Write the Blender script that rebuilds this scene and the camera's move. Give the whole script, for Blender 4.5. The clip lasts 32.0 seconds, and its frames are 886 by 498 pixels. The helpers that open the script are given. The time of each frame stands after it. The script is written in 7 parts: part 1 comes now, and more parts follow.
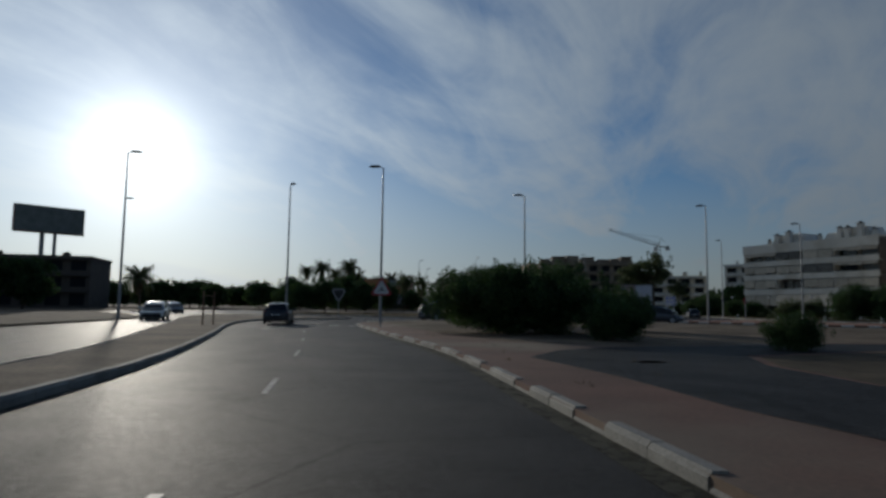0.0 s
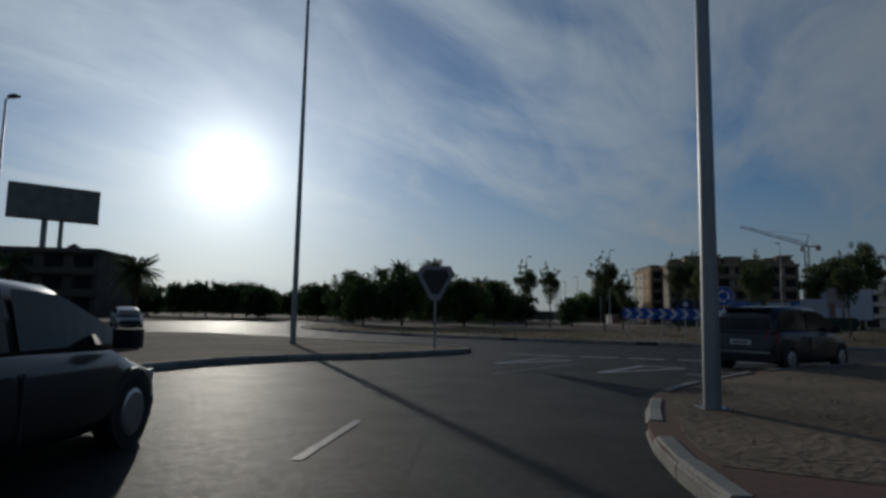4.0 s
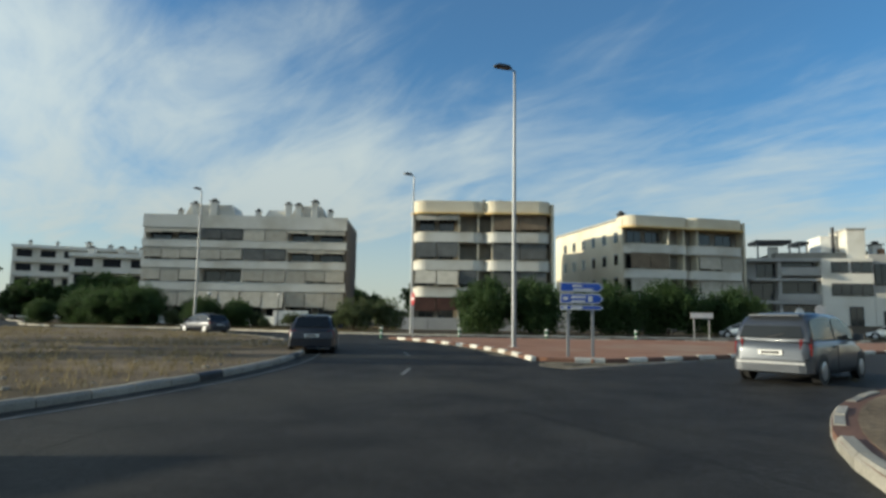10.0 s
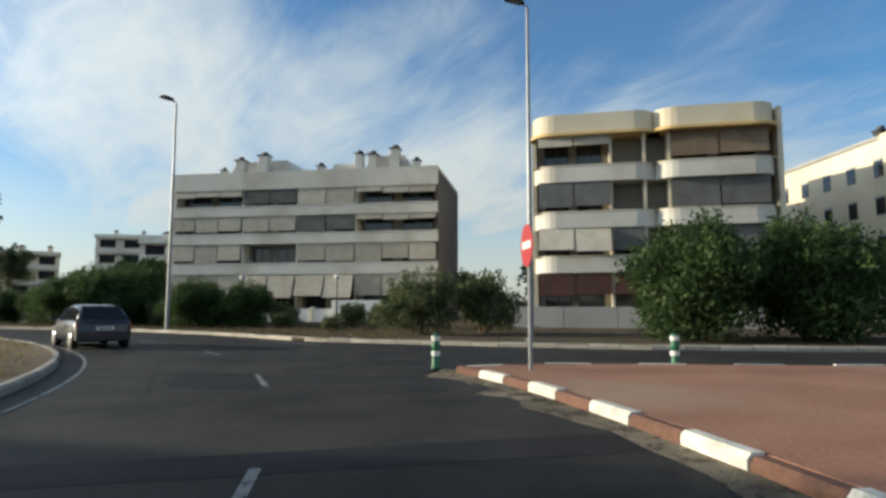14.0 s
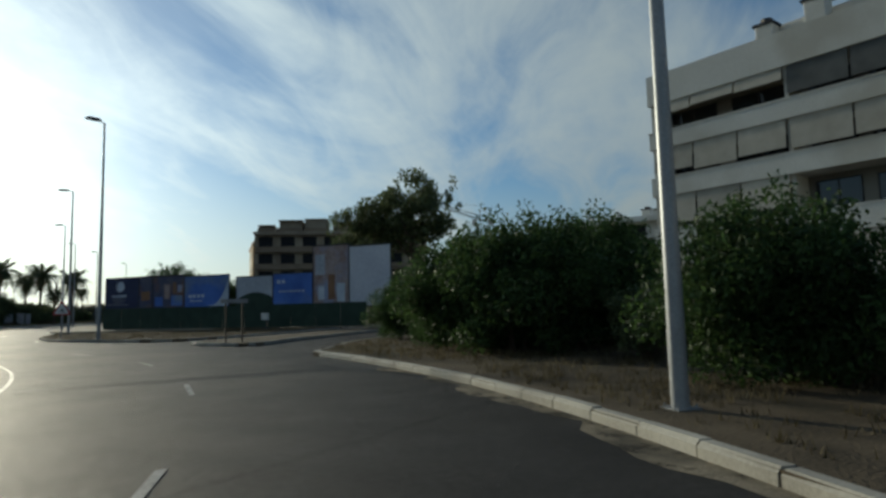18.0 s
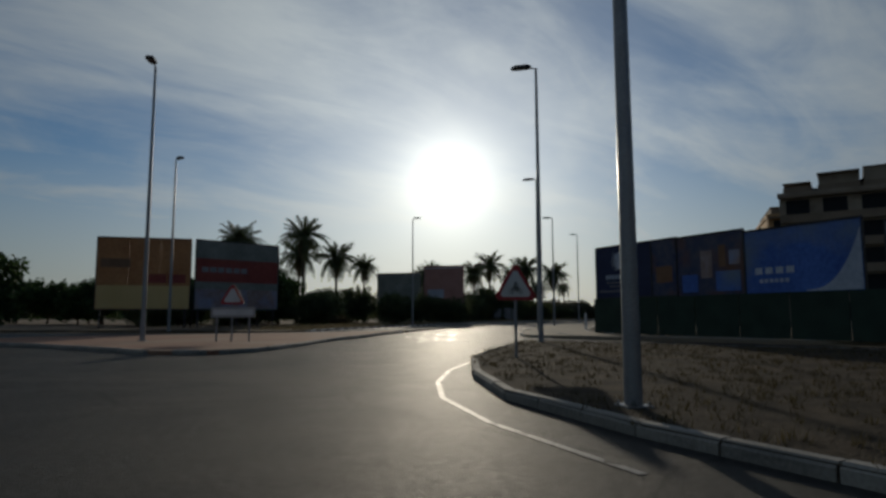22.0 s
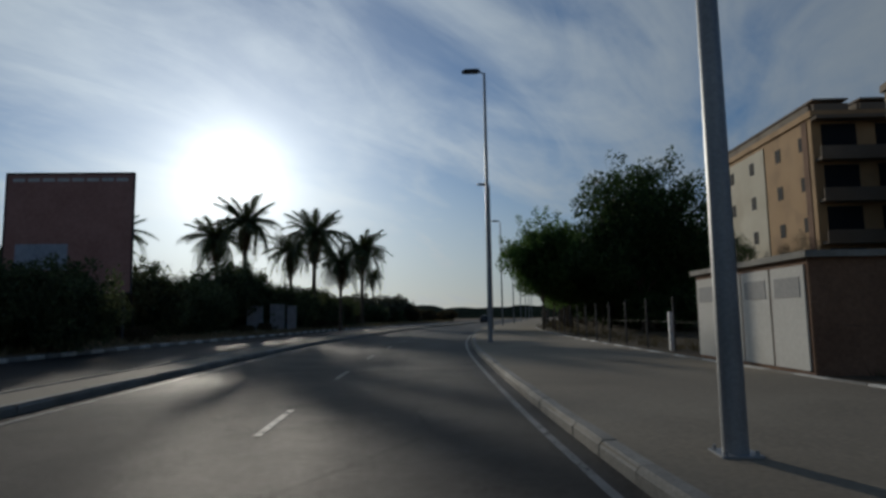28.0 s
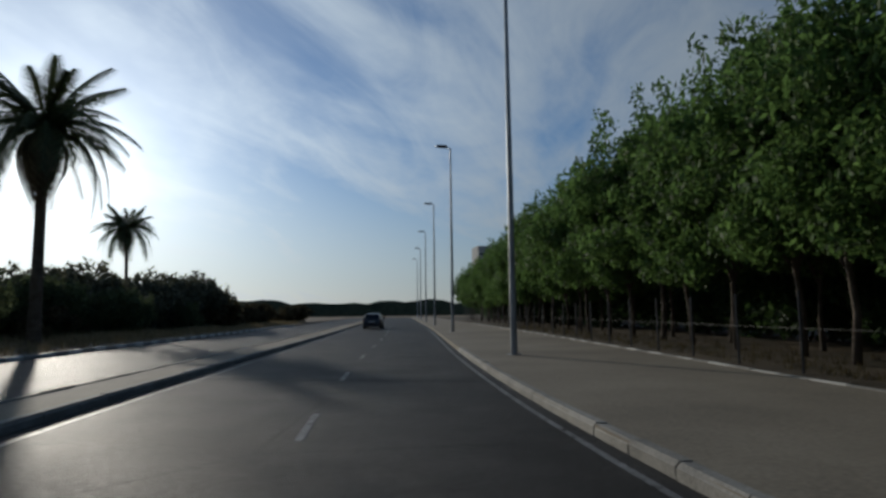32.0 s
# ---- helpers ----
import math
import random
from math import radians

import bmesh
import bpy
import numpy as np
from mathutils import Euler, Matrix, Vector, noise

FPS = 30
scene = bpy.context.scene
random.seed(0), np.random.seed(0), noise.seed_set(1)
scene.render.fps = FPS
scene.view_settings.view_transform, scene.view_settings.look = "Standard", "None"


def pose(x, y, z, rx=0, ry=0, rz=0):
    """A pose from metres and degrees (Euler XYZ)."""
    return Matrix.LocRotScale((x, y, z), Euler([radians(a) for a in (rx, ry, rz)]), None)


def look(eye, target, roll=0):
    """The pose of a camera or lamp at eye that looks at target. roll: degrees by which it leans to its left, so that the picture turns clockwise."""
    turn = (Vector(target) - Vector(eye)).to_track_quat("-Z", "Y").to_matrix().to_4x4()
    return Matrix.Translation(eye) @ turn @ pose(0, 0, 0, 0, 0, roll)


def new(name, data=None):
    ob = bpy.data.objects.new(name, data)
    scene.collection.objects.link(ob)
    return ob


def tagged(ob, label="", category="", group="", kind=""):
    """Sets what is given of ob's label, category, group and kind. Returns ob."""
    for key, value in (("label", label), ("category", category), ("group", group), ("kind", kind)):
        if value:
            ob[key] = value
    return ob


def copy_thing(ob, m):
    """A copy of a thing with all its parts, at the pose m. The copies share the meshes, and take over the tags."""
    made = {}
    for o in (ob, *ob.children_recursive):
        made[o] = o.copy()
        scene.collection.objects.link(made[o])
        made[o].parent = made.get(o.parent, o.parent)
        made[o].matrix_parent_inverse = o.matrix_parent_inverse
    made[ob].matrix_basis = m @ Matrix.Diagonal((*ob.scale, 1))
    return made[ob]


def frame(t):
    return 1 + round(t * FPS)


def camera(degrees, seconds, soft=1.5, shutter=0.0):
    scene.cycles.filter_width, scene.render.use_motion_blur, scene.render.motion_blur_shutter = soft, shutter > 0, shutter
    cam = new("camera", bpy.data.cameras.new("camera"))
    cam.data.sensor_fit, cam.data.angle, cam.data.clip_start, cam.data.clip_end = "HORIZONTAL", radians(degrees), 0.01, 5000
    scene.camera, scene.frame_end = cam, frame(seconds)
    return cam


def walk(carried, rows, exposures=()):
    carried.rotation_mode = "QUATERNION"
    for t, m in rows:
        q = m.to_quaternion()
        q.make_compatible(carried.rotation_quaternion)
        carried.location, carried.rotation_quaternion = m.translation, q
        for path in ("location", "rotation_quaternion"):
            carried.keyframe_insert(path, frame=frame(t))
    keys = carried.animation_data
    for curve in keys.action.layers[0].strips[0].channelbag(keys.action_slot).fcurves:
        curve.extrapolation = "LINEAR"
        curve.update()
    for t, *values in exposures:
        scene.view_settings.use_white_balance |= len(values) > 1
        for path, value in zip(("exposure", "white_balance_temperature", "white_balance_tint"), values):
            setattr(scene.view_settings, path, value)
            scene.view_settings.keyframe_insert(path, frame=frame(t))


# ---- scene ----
cam = camera(71.1, 32.0, 3.0)
# seconds, x, y, z, then the turn about x, y and z
PATH = [
    (0, 4.736, -41.693, 1.351, 95.27, -0.77, -5.95),
    (0.5, 4.833, -35.987, 1.439, 94.44, -0.86, -3.63),
    (1, 4.395, -30.634, 1.467, 95.28, -0.99, -1.92),
    (1.5, 3.881, -25.416, 1.448, 95.37, -1.09, -0.49),
    (2, 3.399, -20.447, 1.397, 95.36, -1.12, 0.95),
    (2.5, 2.907, -15.774, 1.332, 95.05, -1.08, 2.61),
    (4.5, 1.577, 0.531, 1.200, 96.74, -1.12, -0.56),
    (5, 1.595, 2.252, 1.200, 97.09, -1.00, -4.72),
    (5.5, 1.913, 3.998, 1.200, 96.70, -1.10, -10.02),
    (6, 2.272, 6.149, 1.200, 96.39, -1.28, -16.61),
    (6.5, 2.746, 7.985, 1.200, 96.19, -1.46, -22.70),
    (7, 3.484, 9.760, 1.200, 96.13, -1.60, -28.75),
    (7.5, 4.530, 11.557, 1.234, 96.30, -1.60, -33.94),
    (8, 5.973, 13.469, 1.268, 96.29, -1.46, -40.23),
    (8.5, 7.572, 15.062, 1.298, 96.66, -1.30, -46.77),
    (9, 9.297, 16.493, 1.323, 96.26, -1.18, -54.88),
    (9.5, 11.031, 17.961, 1.347, 96.31, -1.08, -64.55),
    (10, 13.238, 18.954, 1.376, 96.34, -0.91, -73.82),
    (10.5, 15.832, 19.575, 1.409, 95.63, -0.67, -80.74),
    (11, 18.580, 20.159, 1.438, 96.00, -0.49, -83.19),
    (11.5, 21.906, 20.872, 1.453, 95.79, -0.42, -82.43),
    (12, 25.563, 21.722, 1.449, 95.27, -0.35, -80.19),
    (12.5, 29.231, 22.796, 1.427, 94.99, -0.26, -76.24),
    (13, 32.536, 24.048, 1.394, 95.44, -0.20, -72.21),
    (13.5, 35.780, 25.663, 1.357, 95.31, -0.13, -67.19),
    (14, 38.837, 27.493, 1.316, 95.43, -0.04, -62.08),
    (14.5, 41.814, 29.573, 1.281, 95.31, 0.02, -56.75),
    (16.5, 53.118, 40.262, 1.258, 95.57, 0.89, -34.56),
    (17, 54.568, 44.114, 1.305, 95.40, 1.25, -30.09),
    (17.5, 55.974, 47.586, 1.353, 95.12, 1.41, -25.15),
    (18, 56.907, 50.787, 1.381, 95.57, 1.40, -19.38),
    (18.5, 57.690, 54.752, 1.388, 95.79, 1.37, -12.34),
    (19, 57.937, 58.794, 1.376, 95.71, 1.31, -6.06),
    (19.5, 57.707, 62.656, 1.346, 95.89, 1.18, 0.45),
    (20, 57.145, 66.632, 1.305, 96.07, 0.97, 5.78),
    (20.5, 56.171, 70.807, 1.263, 96.22, 0.67, 11.70),
    (21, 54.668, 74.971, 1.231, 96.00, 0.35, 16.29),
    (21.5, 52.821, 79.204, 1.216, 96.16, 0.20, 18.85),
    (22, 50.795, 83.454, 1.222, 96.14, 0.16, 21.74),
    (22.5, 48.539, 87.508, 1.245, 95.77, 0.06, 22.90),
    (23, 46.355, 91.869, 1.278, 95.77, -0.15, 20.64),
    (23.5, 44.763, 96.543, 1.319, 95.73, -0.37, 17.24),
    (24, 43.100, 101.356, 1.357, 95.72, -0.41, 13.52),
    (24.5, 41.482, 106.472, 1.380, 95.76, -0.26, 10.37),
    (25, 40.185, 111.511, 1.382, 96.25, -0.07, 7.97),
    (25.5, 39.213, 116.218, 1.369, 96.25, 0.07, 5.97),
    (27.5, 35.472, 137.892, 1.309, 96.14, 0.81, 2.91),
    (28, 34.647, 145.499, 1.330, 96.20, 0.88, 2.20),
    (28.5, 33.851, 152.509, 1.371, 96.36, 0.94, 2.23),
    (29, 32.860, 159.303, 1.405, 96.27, 0.85, 1.50),
    (29.5, 32.536, 166.245, 1.429, 96.24, 0.48, -0.19),
    (30, 32.463, 173.739, 1.447, 96.41, 0.16, -2.70),
    (30.5, 32.178, 181.417, 1.468, 96.10, 0.14, -4.26),
    (31, 32.224, 188.577, 1.496, 96.01, 0.25, -6.66),
    (31.5, 32.367, 195.720, 1.500, 95.61, 0.47, -9.62),
    (32, 32.909, 203.391, 1.500, 95.77, 0.75, -11.52),
]
EXPOSURES = [(0, -1.05, 5700, 9), (4.5, -1.3, 5650, 9), (6, -1.02, 5650, 8), (7, -0.42, 5750, 6), (9, 0.5, 6150, 0), (12, 0.92, 6650, 7), (14.5, 0.92, 6600, 7), (17, 0.3, 6350, -1), (18, -0.2, 6150, 0), (19, -1.13, 5500, 4), (20, -1.22, 5650, 5), (21, -1.2, 6250, 8), (25, -1.36, 6200, 9), (28, -1.02, 5800, 9), (29.2, -0.9, 5700, 9), (30, -0.97, 5700, 9), (31, -0.68, 5700, 9), (32, -0.7, 5700, 9)]
walk(cam, [(t, pose(*row)) for t, *row in PATH], EXPOSURES)
SKY, SUN, CLOUD_BASE, CLOUD_FWD, HALO, CORE = 0.10, 3.4, 4.1, 8.0, 4.2, 7.5
LAMPS = [(-4.1, 19.7, -60), (4.9, 5.6, 180), (41.0, 23.7, 130), (60.7, 35.4, 150), (62.08, 57.0, 180), (-14.9, 8.0, 0), (18.4, 15.6, 180), (-24.0, 31.0, -20), (50.1, 91.4, 215), (27.8, 104.6, -60), (44.95, 109.1, 190), (39.8, 131.0, 175), (36.9, 151.0, 178), (35.7, 174.3, 180), (36.85, 200.3, 184), (39.0, 222.2, 190), (42.1, 245.2, 190), (45.2, 268.0, 187), (48.3, 291.0, 187), (51.4, 314.0, 187), (54.5, 337.0, 187), (19.7, 151.6, 0), (15.1, 118.6, -20)]

# ---------------------------------------------------------------- sky and sun
def sun_way(az, el):
    return Vector((-math.sin(radians(az)) * math.cos(radians(el)), math.cos(radians(az)) * math.cos(radians(el)), math.sin(radians(el))))


SUN_AZ, SUN_EL = 21.0, 12.6
world = bpy.data.worlds.new("sky")
scene.world = world
world.use_nodes = True
wt = world.node_tree
bg = wt.nodes["Background"]
sky = wt.nodes.new("ShaderNodeTexSky")
sky.sky_type, sky.sun_disc = "NISHITA", False
sky.sun_elevation, sky.sun_rotation = radians(SUN_EL), radians(-SUN_AZ)
sky.air_density, sky.dust_density, sky.ozone_density = 1.0, 0.25, 4.0
tc = wt.nodes.new("ShaderNodeTexCoord")


def wmath(op, a, b=None, c=None, clamp=False):
    n = wt.nodes.new("ShaderNodeMath")
    n.operation, n.use_clamp = op, clamp
    for i, v in enumerate((a, b, c)):
        if v is None:
            continue
        if isinstance(v, (int, float)):
            n.inputs[i].default_value = v
        else:
            wt.links.new(v, n.inputs[i])
    return n.outputs[0]


# thin cloud sheet: the direction is carried onto a plane overhead, so that streaks run to the horizon
sep = wt.nodes.new("ShaderNodeSeparateXYZ")
wt.links.new(tc.outputs["Generated"], sep.inputs[0])
up = wmath("MAXIMUM", wmath("ADD", sep.outputs[2], 0.2), 0.05)
comb = wt.nodes.new("ShaderNodeCombineXYZ")
wt.links.new(wmath("DIVIDE", sep.outputs[0], up), comb.inputs[0])
wt.links.new(wmath("DIVIDE", sep.outputs[1], up), comb.inputs[1])
turn = wt.nodes.new("ShaderNodeMapping")
turn.inputs["Rotation"].default_value = (0, 0, radians(-58))
wt.links.new(comb.outputs[0], turn.inputs[0])
draw = wt.nodes.new("ShaderNodeMapping")
draw.inputs["Scale"].default_value = (0.7, 1.2, 1)
draw.inputs["Location"].default_value = (3.1, 0.9, 0)
wt.links.new(turn.outputs[0], draw.inputs[0])
puff = wt.nodes.new("ShaderNodeTexNoise")
puff.inputs["Scale"].default_value, puff.inputs["Detail"].default_value, puff.inputs["Roughness"].default_value = 1.4, 10, 0.58
puff.inputs["Distortion"].default_value = 0.55
wt.links.new(draw.outputs[0], puff.inputs[0])
# fine fibres drawn out along the streaks
comb_out = wt.nodes.new("ShaderNodeMapping")
comb_out.inputs["Scale"].default_value = (1.0, 2.6, 1)
wt.links.new(turn.outputs[0], comb_out.inputs[0])
fibre = wt.nodes.new("ShaderNodeTexNoise")
fibre.inputs["Scale"].default_value, fibre.inputs["Detail"].default_value, fibre.inputs["Roughness"].default_value = 1.6, 9, 0.62
fibre.inputs["Distortion"].default_value = 1.1
wt.links.new(comb_out.outputs[0], fibre.inputs[0])
wide = wt.nodes.new("ShaderNodeTexNoise")
wide.inputs["Scale"].default_value, wide.inputs["Detail"].default_value = 0.35, 3
wt.links.new(draw.outputs[0], wide.inputs[0])
# a clear blue gap in the sheet, high in the east
gap = wt.nodes.new("ShaderNodeVectorMath")
gap.operation = "DOT_PRODUCT"
wt.links.new(tc.outputs["Generated"], gap.inputs[0])
gap.inputs[1].default_value = sun_way(-92.0, 58.0)
clear_r = wt.nodes.new("ShaderNodeMapRange")
clear_r.interpolation_type = "SMOOTHSTEP"
clear_r.inputs[1].default_value, clear_r.inputs[2].default_value = 0.58, 0.82
wt.links.new(gap.outputs["Value"], clear_r.inputs[0])
clear = clear_r.outputs[0]
cover = wmath("ADD", wmath("MULTIPLY", puff.outputs["Fac"], 0.52), wmath("MULTIPLY", wide.outputs["Fac"], 0.5))
cover = wmath("ADD", cover, wmath("MULTIPLY", wmath("SUBTRACT", fibre.outputs["Fac"], 0.5), 0.26))
cover = wmath("SUBTRACT", wmath("ADD", cover, 0.075), wmath("MULTIPLY", clear, 0.26))
mr = wt.nodes.new("ShaderNodeMapRange")
mr.interpolation_type = "SMOOTHSTEP"
mr.inputs[1].default_value, mr.inputs[2].default_value = 0.40, 0.74
wt.links.new(cover, mr.inputs[0])
# glow of the sun through the thin cloud
dot = wt.nodes.new("ShaderNodeVectorMath")
dot.operation = "DOT_PRODUCT"
wt.links.new(tc.outputs["Generated"], dot.inputs[0])
dot.inputs[1].default_value = sun_way(SUN_AZ, SUN_EL)
near = wmath("MAXIMUM", dot.outputs["Value"], 0.0)
veil = wmath("MULTIPLY", wmath("POWER", near, 5.0), CLOUD_FWD)
core = wmath("MULTIPLY", wmath("POWER", near, 18.0), HALO)
disc = wmath("ADD", wmath("MULTIPLY", wmath("POWER", near, 62.0), CORE), wmath("MULTIPLY", wmath("POWER", near, 420.0), CORE * 2))
bright = wmath("ADD", veil, CLOUD_BASE)
cloud = wt.nodes.new("ShaderNodeMix")
cloud.data_type = "RGBA"
low = wt.nodes.new("ShaderNodeMapRange")
low.interpolation_type = "SMOOTHSTEP"
low.inputs[1].default_value, low.inputs[2].default_value = 0.0, 0.33
low.inputs[3].default_value, low.inputs[4].default_value = 0.8, 0.0
wt.links.new(sep.outputs[2], low.inputs[0])
wt.links.new(wmath("MAXIMUM", wmath("MULTIPLY_ADD", mr.outputs[0], 0.82, 0.10), low.outputs[0]), cloud.inputs[0])
deep = wt.nodes.new("ShaderNodeHueSaturation")
deep.inputs["Saturation"].default_value, deep.inputs["Value"].default_value = 1.22, 0.95
wt.links.new(sky.outputs[0], deep.inputs["Color"])
wt.links.new(deep.outputs[0], cloud.inputs[6])
tone = wt.nodes.new("ShaderNodeMix")
tone.data_type = "RGBA"
tone.inputs[6].default_value, tone.inputs[7].default_value = (0.90, 0.98, 1.0, 1), (0.76, 0.76, 0.70, 1)
wt.links.new(low.outputs[0], tone.inputs[0])
ccol = wt.nodes.new("ShaderNodeVectorMath")
ccol.operation = "SCALE"
wt.links.new(tone.outputs[2], ccol.inputs[0])
wt.links.new(bright, ccol.inputs["Scale"])
wt.links.new(ccol.outputs[0], cloud.inputs[7])
glow = wt.nodes.new("ShaderNodeVectorMath")
glow.operation = "SCALE"
glow.inputs[0].default_value = (1.0, 0.94, 0.78)
wt.links.new(wmath("ADD", core, disc), glow.inputs["Scale"])
total = wt.nodes.new("ShaderNodeVectorMath")
total.operation = "ADD"
wt.links.new(cloud.outputs[2], total.inputs[0])
wt.links.new(glow.outputs[0], total.inputs[1])
wt.links.new(total.outputs[0], bg.inputs[0])
bg.inputs[1].default_value = SKY

lamp = bpy.data.lights.new("sun", "SUN")
lamp.energy, lamp.angle, lamp.color = SUN, radians(0.8), (1.0, 0.86, 0.66)
sun = new("sun", lamp)
sun.matrix_basis = look(tuple(200 * sun_way(SUN_AZ, SUN_EL)), (0, 0, 0))



# ---------------------------------------------------------------- materials


def nodes_of(name):
    m = bpy.data.materials.new(name)
    m.use_nodes = True
    nt = m.node_tree
    return m, nt, nt.nodes["Principled BSDF"]


def link(nt, a, b):
    nt.links.new(a, b)


def surface(name, dark, light, scale=2.0, fine=40.0, rough=0.8, bump=0.3, metal=0.0, spec=0.4, stain=None, stain_scale=0.35, per_piece=0.0, leafy=0.0, dist=0.02):
    """Two scales of noise between two colours, an optional stain colour, fine bump."""
    m, nt, b = nodes_of(name)
    tc = nt.nodes.new("ShaderNodeTexCoord")
    n1 = nt.nodes.new("ShaderNodeTexNoise")
    n1.inputs["Scale"].default_value, n1.inputs["Detail"].default_value = scale, 6
    n2 = nt.nodes.new("ShaderNodeTexNoise")
    n2.inputs["Scale"].default_value, n2.inputs["Detail"].default_value = fine, 4
    geo = nt.nodes.new("ShaderNodeNewGeometry")
    for n in (n1, n2):
        link(nt, geo.outputs["Position"], n.inputs["Vector"])
    mixf = nt.nodes.new("ShaderNodeMath")
    mixf.operation = "MULTIPLY_ADD"
    mixf.inputs[1].default_value = 0.55
    link(nt, n1.outputs["Fac"], mixf.inputs[0])
    half = nt.nodes.new("ShaderNodeMath")
    half.operation = "MULTIPLY"
    half.inputs[1].default_value = 0.45
    link(nt, n2.outputs["Fac"], half.inputs[0])
    link(nt, half.outputs[0], mixf.inputs[2])
    ramp = nt.nodes.new("ShaderNodeValToRGB")
    ramp.color_ramp.elements[0].position, ramp.color_ramp.elements[1].position = 0.35, 0.65
    ramp.color_ramp.elements[0].color, ramp.color_ramp.elements[1].color = (*dark, 1), (*light, 1)
    link(nt, mixf.outputs[0], ramp.inputs[0])
    col = ramp.outputs[0]
    if stain:
        n3 = nt.nodes.new("ShaderNodeTexNoise")
        n3.inputs["Scale"].default_value, n3.inputs["Detail"].default_value = stain_scale, 5
        link(nt, geo.outputs["Position"], n3.inputs["Vector"])
        r3 = nt.nodes.new("ShaderNodeValToRGB")
        r3.color_ramp.elements[0].position, r3.color_ramp.elements[1].position = 0.5, 0.68
        link(nt, n3.outputs["Fac"], r3.inputs[0])
        mx = nt.nodes.new("ShaderNodeMix")
        mx.data_type = "RGBA"
        link(nt, r3.outputs[0], mx.inputs[0])
        link(nt, col, mx.inputs[6])
        mx.inputs[7].default_value = (*stain, 1)
        col = mx.outputs[2]
    if per_piece:
        info = nt.nodes.new("ShaderNodeObjectInfo")
        src = info.outputs["Random"]
        if leafy:
            src = geo.outputs["Random Per Island"]
        hsv = nt.nodes.new("ShaderNodeHueSaturation")
        mp = nt.nodes.new("ShaderNodeMapRange")
        mp.inputs[3].default_value, mp.inputs[4].default_value = 1 - per_piece, 1 + per_piece
        link(nt, src, mp.inputs[0])
        link(nt, mp.outputs[0], hsv.inputs["Value"])
        link(nt, col, hsv.inputs["Color"])
        col = hsv.outputs[0]
    link(nt, col, b.inputs["Base Color"])
    b.inputs["Roughness"].default_value, b.inputs["Metallic"].default_value = rough, metal
    b.inputs["Specular IOR Level"].default_value = spec
    if bump:
        bp = nt.nodes.new("ShaderNodeBump")
        bp.inputs["Strength"].default_value, bp.inputs["Distance"].default_value = bump, dist
        link(nt, n2.outputs["Fac"], bp.inputs["Height"])
        link(nt, bp.outputs[0], b.inputs["Normal"])
    if leafy:
        tr = nt.nodes.new("ShaderNodeBsdfTranslucent")
        link(nt, col, tr.inputs["Color"])
        ms = nt.nodes.new("ShaderNodeMixShader")
        ms.inputs[0].default_value = leafy
        out = nt.nodes["Material Output"]
        link(nt, b.outputs[0], ms.inputs[1])
        link(nt, tr.outputs[0], ms.inputs[2])
        link(nt, ms.outputs[0], out.inputs[0])
    return m


def plain(name, c, rough=0.5, metal=0.0, spec=0.5, coat=0.0):
    return surface(name, tuple(v * 0.9 for v in c), tuple(min(1, v * 1.08) for v in c), 3.0, 60.0, rough, 0.08, metal, spec, dist=0.004)


